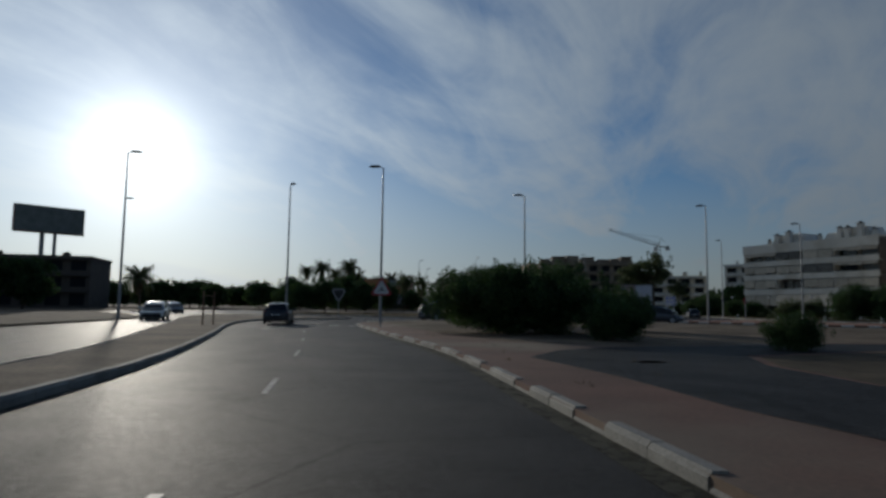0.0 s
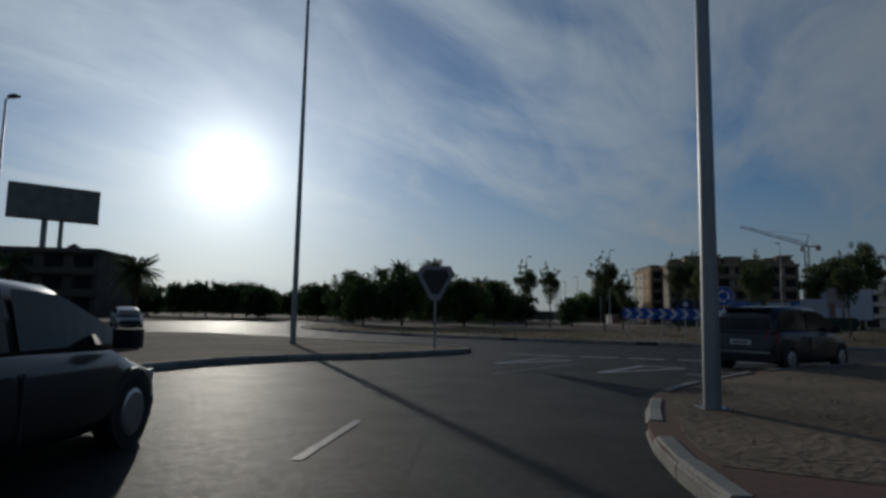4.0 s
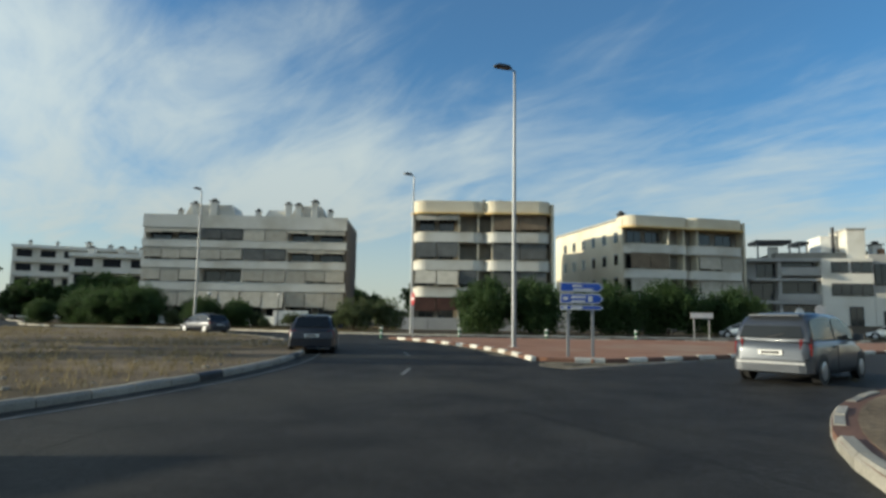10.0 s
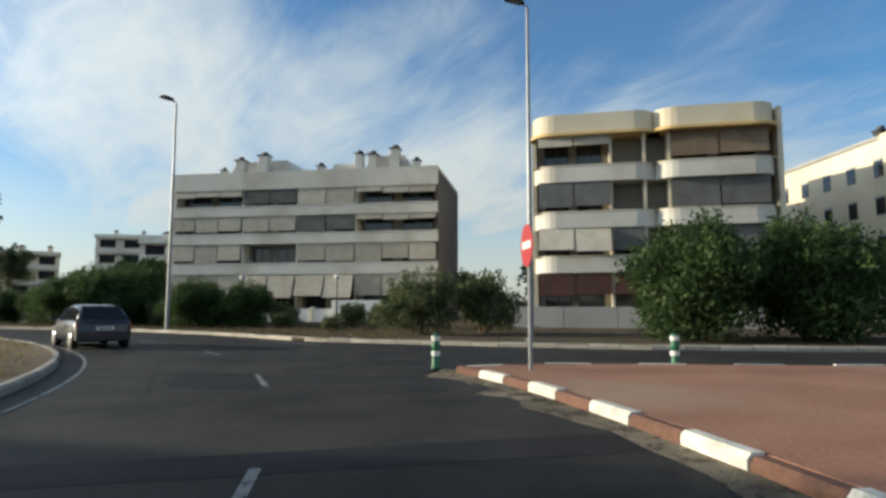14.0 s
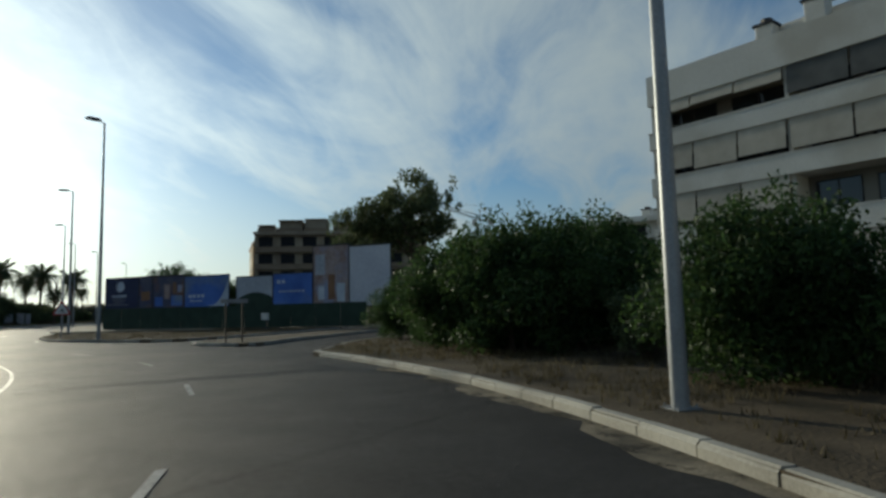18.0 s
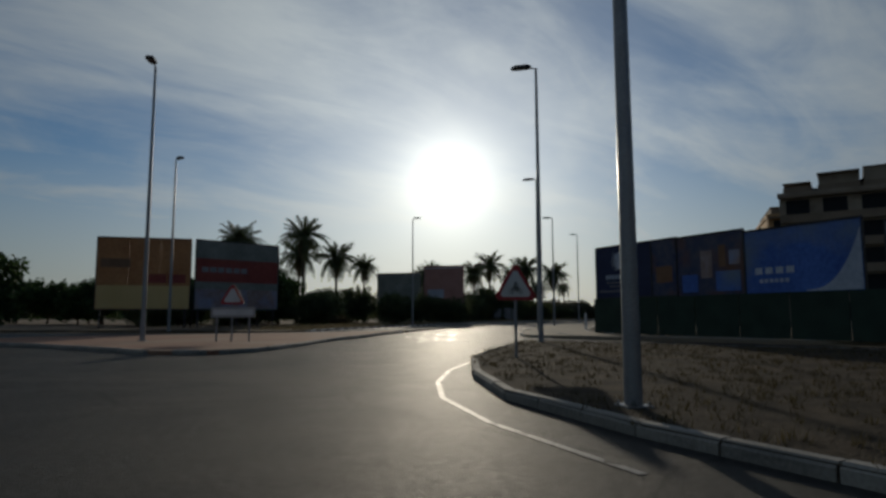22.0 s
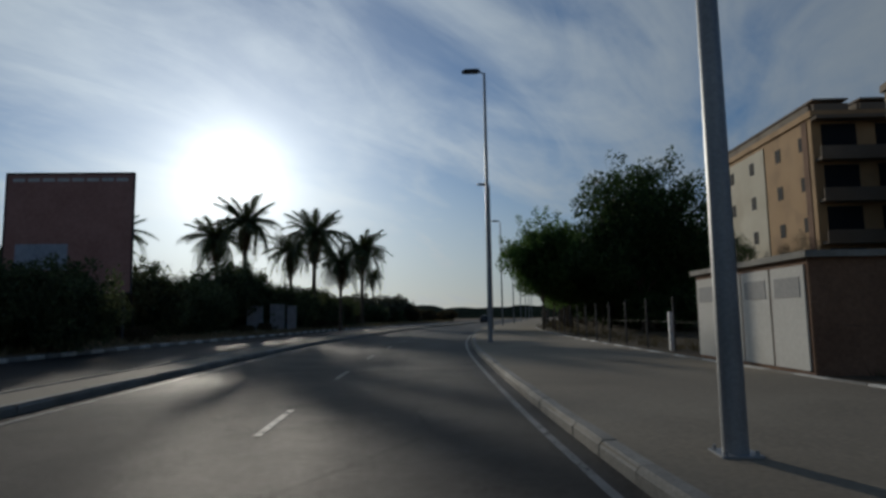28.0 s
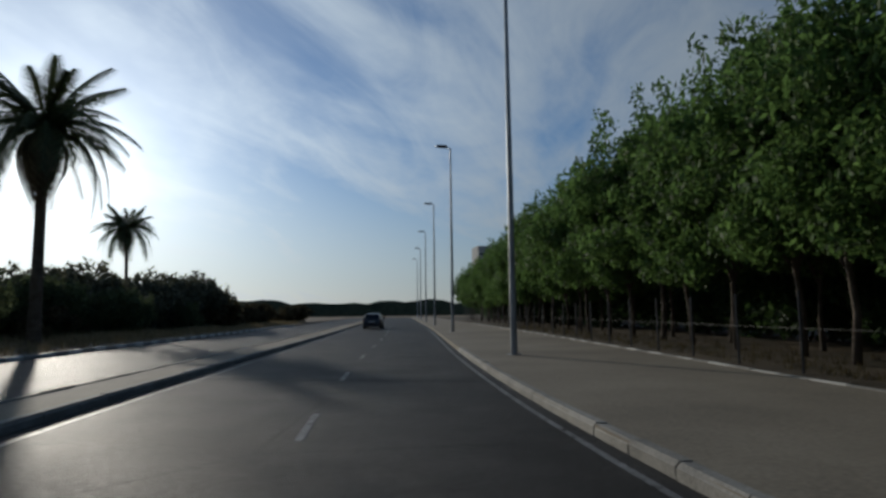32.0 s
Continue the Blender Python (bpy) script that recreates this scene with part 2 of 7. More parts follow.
def asphalt_material():
    """Worn asphalt: speckled stone, pale and dark patches, crack lines, and a gloss that changes from patch to patch."""
    m = surface("asphalt", (0.020, 0.020, 0.021), (0.060, 0.058, 0.055), 0.9, 70.0, 0.6, 1.0, 0, 0.055, stain=(0.060, 0.057, 0.051), stain_scale=0.22, dist=0.03)
    nt = m.node_tree
    b = nt.nodes["Principled BSDF"]
    geo = nt.nodes.new("ShaderNodeNewGeometry")
    n = nt.nodes.new("ShaderNodeTexNoise")
    n.inputs["Scale"].default_value, n.inputs["Detail"].default_value = 11.0, 9
    link(nt, geo.outputs["Position"], n.inputs["Vector"])
    coarse = nt.nodes.new("ShaderNodeBump")
    coarse.inputs["Strength"].default_value, coarse.inputs["Distance"].default_value = 0.5, 0.035
    link(nt, n.outputs["Fac"], coarse.inputs["Height"])
    link(nt, coarse.outputs[0], b.inputs["Normal"].links[0].from_node.inputs["Normal"])
    r = nt.nodes.new("ShaderNodeMapRange")
    r.inputs[1].default_value, r.inputs[2].default_value = 0.35, 0.65
    r.inputs[3].default_value, r.inputs[4].default_value = 0.52, 0.62
    link(nt, n.outputs["Fac"], r.inputs[0])
    link(nt, r.outputs[0], b.inputs["Roughness"])
    # crack lines along the edges of large cells, bent by noise
    warp = nt.nodes.new("ShaderNodeMix")
    warp.data_type = "VECTOR"
    warp.inputs[0].default_value = 0.12
    link(nt, geo.outputs["Position"], warp.inputs[4])
    link(nt, n.outputs["Color"], warp.inputs[5])
    cell = nt.nodes.new("ShaderNodeTexVoronoi")
    cell.feature = "DISTANCE_TO_EDGE"
    cell.inputs["Scale"].default_value = 0.19
    link(nt, warp.outputs[1], cell.inputs["Vector"])
    line = nt.nodes.new("ShaderNodeMapRange")
    line.inputs[1].default_value, line.inputs[2].default_value = 0.001, 0.006
    line.inputs[3].default_value, line.inputs[4].default_value = 0.62, 1.0
    link(nt, cell.outputs["Distance"], line.inputs[0])
    old = b.inputs["Base Color"].links[0].from_socket
    mul = nt.nodes.new("ShaderNodeVectorMath")
    mul.operation = "SCALE"
    link(nt, old, mul.inputs[0])
    link(nt, line.outputs[0], mul.inputs["Scale"])
    link(nt, mul.outputs[0], b.inputs["Base Color"])
    return m


def glass_material():
    m, nt, b = nodes_of("window_glass")
    b.inputs["Base Color"].default_value = (0.02, 0.025, 0.03, 1)
    b.inputs["Roughness"].default_value = 0.05
    b.inputs["Specular IOR Level"].default_value = 0.8
    return m


M_ASPHALT = asphalt_material()
M_PAINTDIM = surface("worn_road_paint", (0.09, 0.09, 0.088), (0.24, 0.235, 0.225), 1.6, 30, 0.6, 0.2)
# grey-brown walls; on the square flats it carries the shade of one end
M_ENDWALL = surface("grey_brown_and_shade", (0.085, 0.072, 0.06), (0.13, 0.11, 0.09), 0.8, 14, 0.9, 0.3)
M_REDBROWN = surface("red_brown_paving", (0.10, 0.055, 0.04), (0.19, 0.10, 0.07), 0.5, 14.0, 0.88, 0.4, 0, 0.25, stain=(0.20, 0.16, 0.115), stain_scale=0.12)
M_PATCH = surface("asphalt_repair", (0.019, 0.019, 0.020), (0.033, 0.032, 0.032), 1.2, 60, 0.62, 0.5, 0, 0.06, dist=0.02)
M_DUST = surface("road_dust", (0.10, 0.087, 0.064), (0.32, 0.265, 0.185), 1.1, 30, 0.95, 0.4, 0, 0.1, stain=(0.04, 0.037, 0.031), stain_scale=0.8)
M_GUTTER = surface("dusty_gutter", (0.045, 0.043, 0.032), (0.105, 0.098, 0.072), 1.4, 20, 0.95, 0.6, 0, 0.1)


def worn_through(m, scale, lo, hi):
    """Lets the surface below show where the layer has worn thin, in ragged patches and speckles."""
    nt = m.node_tree
    geo = nt.nodes.new("ShaderNodeNewGeometry")
    n = nt.nodes.new("ShaderNodeTexNoise")
    n.inputs["Scale"].default_value, n.inputs["Detail"].default_value, n.inputs["Roughness"].default_value = scale, 9, 0.72
    link(nt, geo.outputs["Position"], n.inputs["Vector"])
    r = nt.nodes.new("ShaderNodeMapRange")
    r.inputs[1].default_value, r.inputs[2].default_value = lo, hi
    link(nt, n.outputs["Fac"], r.inputs[0])
    link(nt, r.outputs[0], nt.nodes["Principled BSDF"].inputs["Alpha"])


worn_through(M_DUST, 2.2, 0.30, 0.50)
worn_through(M_GUTTER, 3.0, 0.30, 0.50)
worn_through(M_PAINTDIM, 4.0, 0.30, 0.48)
M_DIRT = surface("dry_ground", (0.085, 0.063, 0.042), (0.27, 0.205, 0.138), 0.45, 9.0, 0.95, 0.8, 0, 0.15, stain=(0.085, 0.065, 0.040), stain_scale=0.16, dist=0.06)
M_VERGE = surface("weedy_soil", (0.045, 0.036, 0.024), (0.14, 0.108, 0.07), 0.9, 22.0, 0.95, 0.8, 0, 0.15, stain=(0.05, 0.045, 0.028), stain_scale=0.35, dist=0.03)
M_SOIL = surface("dark_stony_soil", (0.022, 0.018, 0.013), (0.085, 0.066, 0.044), 1.3, 16.0, 0.97, 1.0, 0, 0.08, stain=(0.10, 0.075, 0.05), stain_scale=0.7, dist=0.05)
M_RED = surface("red_paving", (0.22, 0.105, 0.064), (0.36, 0.19, 0.12), 0.5, 16.0, 0.85, 0.35, 0, 0.25, stain=(0.33, 0.23, 0.16), stain_scale=0.15)
M_TAN = surface("tan_paving", (0.18, 0.15, 0.108), (0.30, 0.255, 0.185), 0.4, 18.0, 0.85, 0.3, 0, 0.25, stain=(0.17, 0.14, 0.10), stain_scale=0.2)
M_KERB = surface("kerb_concrete", (0.17, 0.16, 0.14), (0.34, 0.32, 0.275), 1.2, 30, 0.85, 0.3, per_piece=0.12)
M_KERBW = surface("kerb_white_paint", (0.42, 0.40, 0.35), (0.74, 0.71, 0.63), 3.5, 30, 0.7, 0.2, per_piece=0.08)
M_PAINT = surface("road_paint", (0.16, 0.16, 0.155), (0.46, 0.45, 0.43), 2.0, 30, 0.42, 0.3, 0, 0.5)
M_GALV = surface("galvanised_steel", (0.22, 0.23, 0.24), (0.34, 0.35, 0.36), 1.5, 30, 0.45, 0.05, 0.4)
M_DARK = surface("dark_metal", (0.03, 0.03, 0.032), (0.06, 0.06, 0.063), 3, 40, 0.5, 0.05, 0.3)
M_WHITE = surface("white_stucco", (0.58, 0.56, 0.50), (0.72, 0.70, 0.64), 0.3, 12, 0.85, 0.1, stain=(0.52, 0.49, 0.42), stain_scale=0.25)
M_CREAM = surface("cream_stucco", (0.60, 0.54, 0.41), (0.72, 0.66, 0.52), 0.3, 12, 0.85, 0.1, stain=(0.56, 0.49, 0.36), stain_scale=0.25)
M_YELLOW = surface("ochre_stucco", (0.60, 0.42, 0.17), (0.72, 0.53, 0.25), 0.3, 12, 0.85, 0.1)
M_ORANGE = surface("orange_render", (0.42, 0.26, 0.12), (0.54, 0.35, 0.18), 0.3, 12, 0.85, 0.1, stain=(0.38, 0.24, 0.12))
# brown for prints and rust; also painted shade on kiosk and gable
M_BROWN = surface("dull_brown_and_shade", (0.16, 0.09, 0.055), (0.26, 0.15, 0.09), 0.8, 14, 0.9, 0.3)
# grey walls and roofs; also painted shade on parts of the white houses
M_GREYWALL = surface("grey_stucco_and_shade", (0.30, 0.30, 0.29), (0.42, 0.41, 0.39), 0.3, 12, 0.85, 0.1)
# dark tan with shade painted in for balcony recesses; also a brown parapet
M_RECESS = surface("dark_stucco_and_shade", (0.20, 0.185, 0.16), (0.30, 0.28, 0.24), 0.6, 15, 0.9, 0.1)
M_GLASS = glass_material()
M_AWN = surface("beige_awning", (0.36, 0.33, 0.27), (0.50, 0.47, 0.40), 1.2, 40, 0.9, 0.15, per_piece=0.15)
M_AWN2 = surface("grey_green_awning", (0.085, 0.088, 0.085), (0.15, 0.155, 0.15), 1.2, 40, 0.9, 0.15, per_piece=0.2)
M_AWNR = surface("maroon_shutter", (0.05, 0.022, 0.016), (0.09, 0.04, 0.03), 1.2, 40, 0.8, 0.15, per_piece=0.15)
M_AWN3 = surface("tan_awning", (0.15, 0.115, 0.08), (0.23, 0.175, 0.12), 1.2, 40, 0.9, 0.15, per_piece=0.15)
M_SIGNBLUE = plain("sign_blue", (0.012, 0.075, 0.42), 0.4)
# white raised so that the sunlight on these walls is in the colour
M_SUNLIT = surface("sunlit_white_render", (0.78, 0.77, 0.72), (0.88, 0.87, 0.83), 0.5, 12, 0.85, 0.1, stain=(0.70, 0.67, 0.60))
M_SIGNWHITE = surface("sign_white", (0.52, 0.52, 0.50), (0.72, 0.72, 0.70), 2.0, 30, 0.55, 0.05)
M_SIGNRED = plain("sign_red", (0.36, 0.025, 0.03), 0.5)
M_SIGNGREY = surface("sign_back", (0.20, 0.20, 0.21), (0.32, 0.32, 0.33), 2, 40, 0.6, 0.05, 0.2)
M_BLACK = plain("sign_black", (0.015, 0.015, 0.015), 0.5)
M_GREEN = plain("bollard_green", (0.02, 0.12, 0.06), 0.5)
M_BLUEH = surface("blue_hoarding", (0.035, 0.09, 0.34), (0.08, 0.19, 0.58), 0.4, 6, 0.6, 0.05, stain=(0.16, 0.22, 0.30), stain_scale=0.25)
M_NAVY = surface("navy_hoarding", (0.010, 0.016, 0.06), (0.02, 0.03, 0.09), 0.5, 6, 0.6, 0.03)
M_GREYH = surface("grey_hoarding", (0.28, 0.31, 0.38), (0.46, 0.49, 0.55), 0.4, 5, 0.6, 0.03)
M_PINKH = surface("mottled_hoarding", (0.20, 0.12, 0.10), (0.36, 0.30, 0.30), 0.5, 3, 0.6, 0.03, stain=(0.25, 0.30, 0.45), stain_scale=0.4)
M_BBORANGE = surface("orange_poster", (0.36, 0.14, 0.05), (0.52, 0.24, 0.09), 0.5, 4, 0.6, 0.03)
M_BBRED = surface("red_poster", (0.20, 0.035, 0.03), (0.32, 0.07, 0.05), 0.5, 4, 0.6, 0.03)
M_BBGREY = surface("weathered_board", (0.16, 0.17, 0.15), (0.28, 0.29, 0.26), 0.6, 5, 0.8, 0.1)
M_BBBACK = surface("pink_board", (0.34, 0.17, 0.14), (0.46, 0.25, 0.21), 0.6, 5, 0.8, 0.1)
M_BARK = surface("bark", (0.06, 0.045, 0.032), (0.14, 0.11, 0.08), 4, 30, 0.95, 0.8)
M_PALMBARK = surface("palm_bark", (0.09, 0.065, 0.045), (0.19, 0.15, 0.105), 3, 18, 0.95, 1.0, dist=0.05)
M_LEAF = surface("dark_leaves", (0.027, 0.052, 0.017), (0.07, 0.118, 0.036), 1.0, 8, 0.6, 0, 0, 0.25, per_piece=0.45, leafy=0.42)
M_LEAFB = surface("bright_leaves", (0.06, 0.11, 0.028), (0.14, 0.23, 0.065), 1.0, 8, 0.6, 0, 0, 0.25, per_piece=0.45, leafy=0.55)
M_LEAFG = surface("grey_green_leaves", (0.06, 0.08, 0.035), (0.125, 0.15, 0.07), 1.0, 8, 0.65, 0, 0, 0.25, per_piece=0.45, leafy=0.5)
M_SCRUB = surface("grey_green_leaves", (0.09, 0.095, 0.06), (0.18, 0.175, 0.115), 1.0, 8, 0.8, 0, 0, 0.2, per_piece=0.4, leafy=0.4)
M_LEAFD = surface("dry_leaves", (0.06, 0.05, 0.026), (0.13, 0.105, 0.055), 1.0, 8, 0.8, 0, 0, 0.2, per_piece=0.4, leafy=0.3)
M_FROND = surface("palm_fronds", (0.045, 0.06, 0.025), (0.10, 0.12, 0.05), 1.0, 8, 0.55, 0, 0, 0.3, per_piece=0.35, leafy=0.25)
M_FRONDDRY = surface("dead_fronds", (0.11, 0.08, 0.045), (0.20, 0.15, 0.09), 1.0, 8, 0.8, 0, 0, 0.2, per_piece=0.3, leafy=0.2)
M_STRAW = surface("dry_grass", (0.16, 0.13, 0.07), (0.32, 0.26, 0.15), 1.0, 8, 0.9, 0, 0, 0.2, per_piece=0.35, leafy=0.3)
M_HAY = surface("dull_dry_grass", (0.09, 0.075, 0.045), (0.20, 0.165, 0.10), 1.0, 8, 0.9, 0, 0, 0.2, per_piece=0.4, leafy=0.3)
M_TYRE = plain("tyre_rubber", (0.02, 0.02, 0.02), 0.85)
M_RIM = plain("alloy", (0.45, 0.46, 0.48), 0.3, 0.8)
M_TAIL = plain("red_lens", (0.13, 0.008, 0.008), 0.25)
M_PLATE = plain("plate_white", (0.7, 0.7, 0.68), 0.4)
M_CARGLASS = plain("car_glass", (0.010, 0.012, 0.014), 0.08, 0, 0.35)
M_PLASTIC = plain("black_plastic", (0.02, 0.02, 0.022), 0.6)


def car_paint(name, c):
    m, nt, b = nodes_of(name)
    b.inputs["Base Color"].default_value = (*c, 1)
    b.inputs["Metallic"].default_value, b.inputs["Roughness"].default_value = 0.45, 0.32
    b.inputs["Coat Weight"].default_value, b.inputs["Coat Roughness"].default_value = 0.6, 0.08
    n = nt.nodes.new("ShaderNodeTexNoise")
    n.inputs["Scale"].default_value = 2.2
    r = nt.nodes.new("ShaderNodeMapRange")
    r.inputs[3].default_value, r.inputs[4].default_value = 0.24, 0.46
    link(nt, n.outputs["Fac"], r.inputs[0])
    link(nt, r.outputs[0], b.inputs["Roughness"])
    return m


M_SILVER = car_paint("silver_car_paint", (0.42, 0.43, 0.44))
M_CARGREY = car_paint("silver_grey_car_paint", (0.06, 0.068, 0.082))
M_CARDARK = car_paint("dark_grey_car_paint", (0.014, 0.017, 0.027))
M_CARWHITE = car_paint("white_car_paint", (0.6, 0.6, 0.58))


# ---------------------------------------------------------------- mesh building
class Geo:
    """Vertices and faces gathered for one mesh."""

    def __init__(self):
        self.v, self.f = [], []

    def add(self, verts, faces, m=None):
        n = len(self.v)
        self.v += [tuple(m @ Vector(p)) for p in verts] if m else [tuple(p) for p in verts]
        self.f += [tuple(i + n for i in f) for f in faces]
        return self

    def box(self, x0, x1, y0, y1, z0, z1, m=None, c=0.0):
        """A box; c chamfers its upright edges."""
        if c:
            pts = [(x0 + c, y0), (x1 - c, y0), (x1, y0 + c), (x1, y1 - c), (x1 - c, y1), (x0 + c, y1), (x0, y1 - c), (x0, y0 + c)]
            return self.prism(pts, z0, z1, m)
        v = [(x, y, z) for z in (z0, z1) for x, y in ((x0, y0), (x1, y0), (x1, y1), (x0, y1))]
        return self.add(v, [(3, 2, 1, 0), (4, 5, 6, 7), (0, 1, 5, 4), (1, 2, 6, 5), (2, 3, 7, 6), (3, 0, 4, 7)], m)

    def prism(self, pts, z0, z1, m=None):
        """An upright prism over a polygon given counter-clockwise."""
        n = len(pts)
        v = [(p[0], p[1], z0) for p in pts] + [(p[0], p[1], z1) for p in pts]
        f = [tuple(range(n - 1, -1, -1)), tuple(range(n, 2 * n))]
        f += [(i, (i + 1) % n, n + (i + 1) % n, n + i) for i in range(n)]
        return self.add(v, f, m)

    def tube(self, p0, p1, r0, r1=None, n=8, cap=True):
        r1 = r0 if r1 is None else r1
        p0, p1 = Vector(p0), Vector(p1)
        d = (p1 - p0).normalized()
        a = d.orthogonal().normalized()
        b = d.cross(a)
        v = []
        for p, r in ((p0, r0), (p1, r1)):
            v += [p + r * (math.cos(t) * a + math.sin(t) * b) for t in (2 * math.pi * i / n for i in range(n))]
        f = [(i, (i + 1) % n, n + (i + 1) % n, n + i) for i in range(n)]
        if cap:
            f += [tuple(range(n - 1, -1, -1)), tuple(range(n, 2 * n))]
        return self.add(v, f)

    def loft(self, rings, cap=True):
        """Joins rings of equal numbers of points."""
        n = len(rings[0])
        v = [p for r in rings for p in r]
        f = [(k * n + i, k * n + (i + 1) % n, (k + 1) * n + (i + 1) % n, (k + 1) * n + i) for k in range(len(rings) - 1) for i in range(n)]
        if cap:
            f += [tuple(range(n - 1, -1, -1)), tuple(range((len(rings) - 1) * n, len(rings) * n))]
        return self.add(v, f)

    def flat(self, pts, z):
        return self.add([(p[0], p[1], z) for p in pts], [tuple(range(len(pts)))])

    def mesh(self, name, mat, smooth=False):
        me = bpy.data.meshes.new(name)
        me.from_pydata(self.v, [], self.f)
        me.materials.append(mat)
        if smooth:
            me.polygons.foreach_set("use_smooth", [True] * len(me.polygons))
        me.update()
        return me


def part(name, geo, mat, parent, label="", smooth=False, m=None):
    """One mesh object under a thing or a part."""
    ob = new(name, geo.mesh(name, mat, smooth) if isinstance(geo, Geo) else geo)
    ob.parent = parent
    if m is not None:
        ob.matrix_basis = m
    return tagged(ob, label)


def thing(name, label, category, group="", m=None, kind=""):
    ob = new(name)
    ob.empty_display_size = 0.2
    if m is not None:
        ob.matrix_basis = m
    return tagged(ob, label, category, group, kind)


def solid(name, geo, mat, label, category, kind="", group="", m=None, smooth=False):
    """A top-level thing of one mesh."""
    ob = new(name, geo.mesh(name, mat, smooth))
    if m is not None:
        ob.matrix_basis = m
    return tagged(ob, label, category, group, kind)


def arc(cx, cy, r, a0, a1, n=24):
    return [(cx + r * math.cos(radians(a0 + (a1 - a0) * i / n)), cy + r * math.sin(radians(a0 + (a1 - a0) * i / n))) for i in range(n + 1)]


def offset_line(pts, d):
    """The line moved d metres to its right."""
    out = []
    for i, p in enumerate(pts):
        a, b = Vector(pts[max(0, i - 1)]), Vector(pts[min(len(pts) - 1, i + 1)])
        t = (b - a).normalized()
        out.append((p[0] + t.y * d, p[1] - t.x * d))
    return out


def resample(pts, step):
    out, left = [Vector(pts[0])], step
    for a, b in zip(pts, pts[1:]):
        a, b = Vector(a), Vector(b)
        while (b - a).length >= left and (b - a).length > 1e-6:
            a = a + (b - a).normalized() * left
            out.append(a)
            left = step
        left -= (b - a).length
    return [tuple(p) for p in out]


def smooth_line(pts, n=8):
    """Catmull-Rom through the points."""
    p = [Vector(q) for q in (pts[0], *pts, pts[-1])]
    out = []
    for i in range(1, len(p) - 2):
        for k in range(n):
            t = k / n
            out.append(tuple(0.5 * (2 * p[i] + (p[i + 1] - p[i - 1]) * t + (2 * p[i - 1] - 5 * p[i] + 4 * p[i + 1] - p[i + 2]) * t * t + (3 * p[i] - p[i - 1] - 3 * p[i + 1] + p[i + 2]) * t**3)))
    return out + [tuple(pts[-1])]


# ---------------------------------------------------------------- the plan
CX, CY, R_IN, R_OUT = 19.9, 59.9, 32.8, 41.3


def ring_pt(r, a):
    return (CX + r * math.cos(radians(a)), CY + r * math.sin(radians(a)))


def ang(p):
    return math.degrees(math.atan2(p[1] - CY, p[0] - CX))


def ring_arc(p, q, r=None, n=14):
    """Points along the ring's outer edge from near p to near q."""
    a, b = ang(p), ang(q)
    return arc(CX, CY, r or R_OUT, a, b, n)


KERB_N = smooth_line([(42.2, 117.6), (40.9, 121.2), (39.6, 127), (37.8, 137), (36.2, 148), (35.35, 160), (34.9, 172), (35.0, 184), (35.6, 198), (36.15, 210), (37.7, 223), (40.7, 243), (44.5, 269), (49.3, 305), (58, 370)], 5)
KERB_NL = [(p[0], p[1]) for p in smooth_line([(31.2, 125.5), (29.8, 134), (28.5, 148), (27.7, 160), (27.1, 172), (27.2, 184), (28.0, 198), (28.7, 210), (30.3, 222), (33.3, 243), (36.8, 270), (41.6, 306), (50.4, 372)], 5)]
SIDE_S = [(7.6, -75), (7.35, -45), (7.18, -35.5), (6.85, -25.5), (6.1, -19.4), (5.2, -14), (4.25, -7), (3.5, -1.5), (3.4, 2.5), (4.0, 5.3), (4.9, 7.5), (6.7, 9.9), (9.2, 12.5), (12.5, 15.0), (15.5, 16.3), (19.4, 16.9), (23.5, 16.1), (27.6, 14.0), (33, 9.3), (41, 1.5), (60, -17)]
VERGE_SE = smooth_line(SIDE_S, 5)
SPLIT_S = smooth_line([(0.2, -75), (0.1, -45), (0.1, -33), (-0.4, -25.6), (-2.2, -14), (-4.2, -3), (-4.9, 5), (-4.4, 10.5), (-2.6, 13.6), (-0.6, 15.2), (1.4, 17.6), (2.2, 19.2), (1.2, 20.6), (-1.0, 21.9), (-6, 25.6), (-11, 29.0), (-13.2, 29.0), (-13.4, 26), (-12, 14), (-8.6, 0), (-5.3, -14), (-2.8, -26), (-2.2, -40), (-2.4, -75)], 5)
SPLIT_E = [(34.0, 19.9), (35.0, 18.9), (36.9, 17.4), (42.2, 12.9), (47.3, 7.9), (60.0, -4.5), (64, -2), (60.5, 8), (57.6, 16.5), (55.5, 23.5), (53.4, 28.5), (51.6, 32.2), (50.2, 33.2)] + ring_arc((49.6, 32.2), (34.4, 21.2), 40.6)
VERGE_NE = [(58.2, 43.2), (58.3, 40.5), (58.6, 36), (59.4, 31), (62, 24), (66, 13.5), (71, 0), (150, -40), (150, 130), (88, 112), (78, 97.5), (71.5, 88.5), (66.5, 83.4), (63.6, 79.9), (61.7, 76.6), (60.7, 73.9)] + ring_arc((60.6, 71.5), (58.2, 44.5))
SPLIT_NE = [(58.6, 79.4), (60.4, 83.0), (66.5, 91.7), (80.8, 112.8), (78.9, 113.8), (68.4, 100.1), (61.5, 91.1), (56.6, 85.0), (55.4, 83.1), (55.6, 81.9), (56.4, 80.5), (57.4, 79.2)]
ISLE_N = [(46.7, 95.3), (48.2, 92.4), (50.3, 90.1), (52.9, 87.9), (54.6, 87.2), (56.4, 88.6), (61.5, 95.5), (66, 102), (65.5, 104.8), (50.5, 108.3), (46.0, 110.5), (44.6, 111.1), (43.7, 110.5), (44.2, 107.4), (44.6, 103), (45.2, 99.6)]
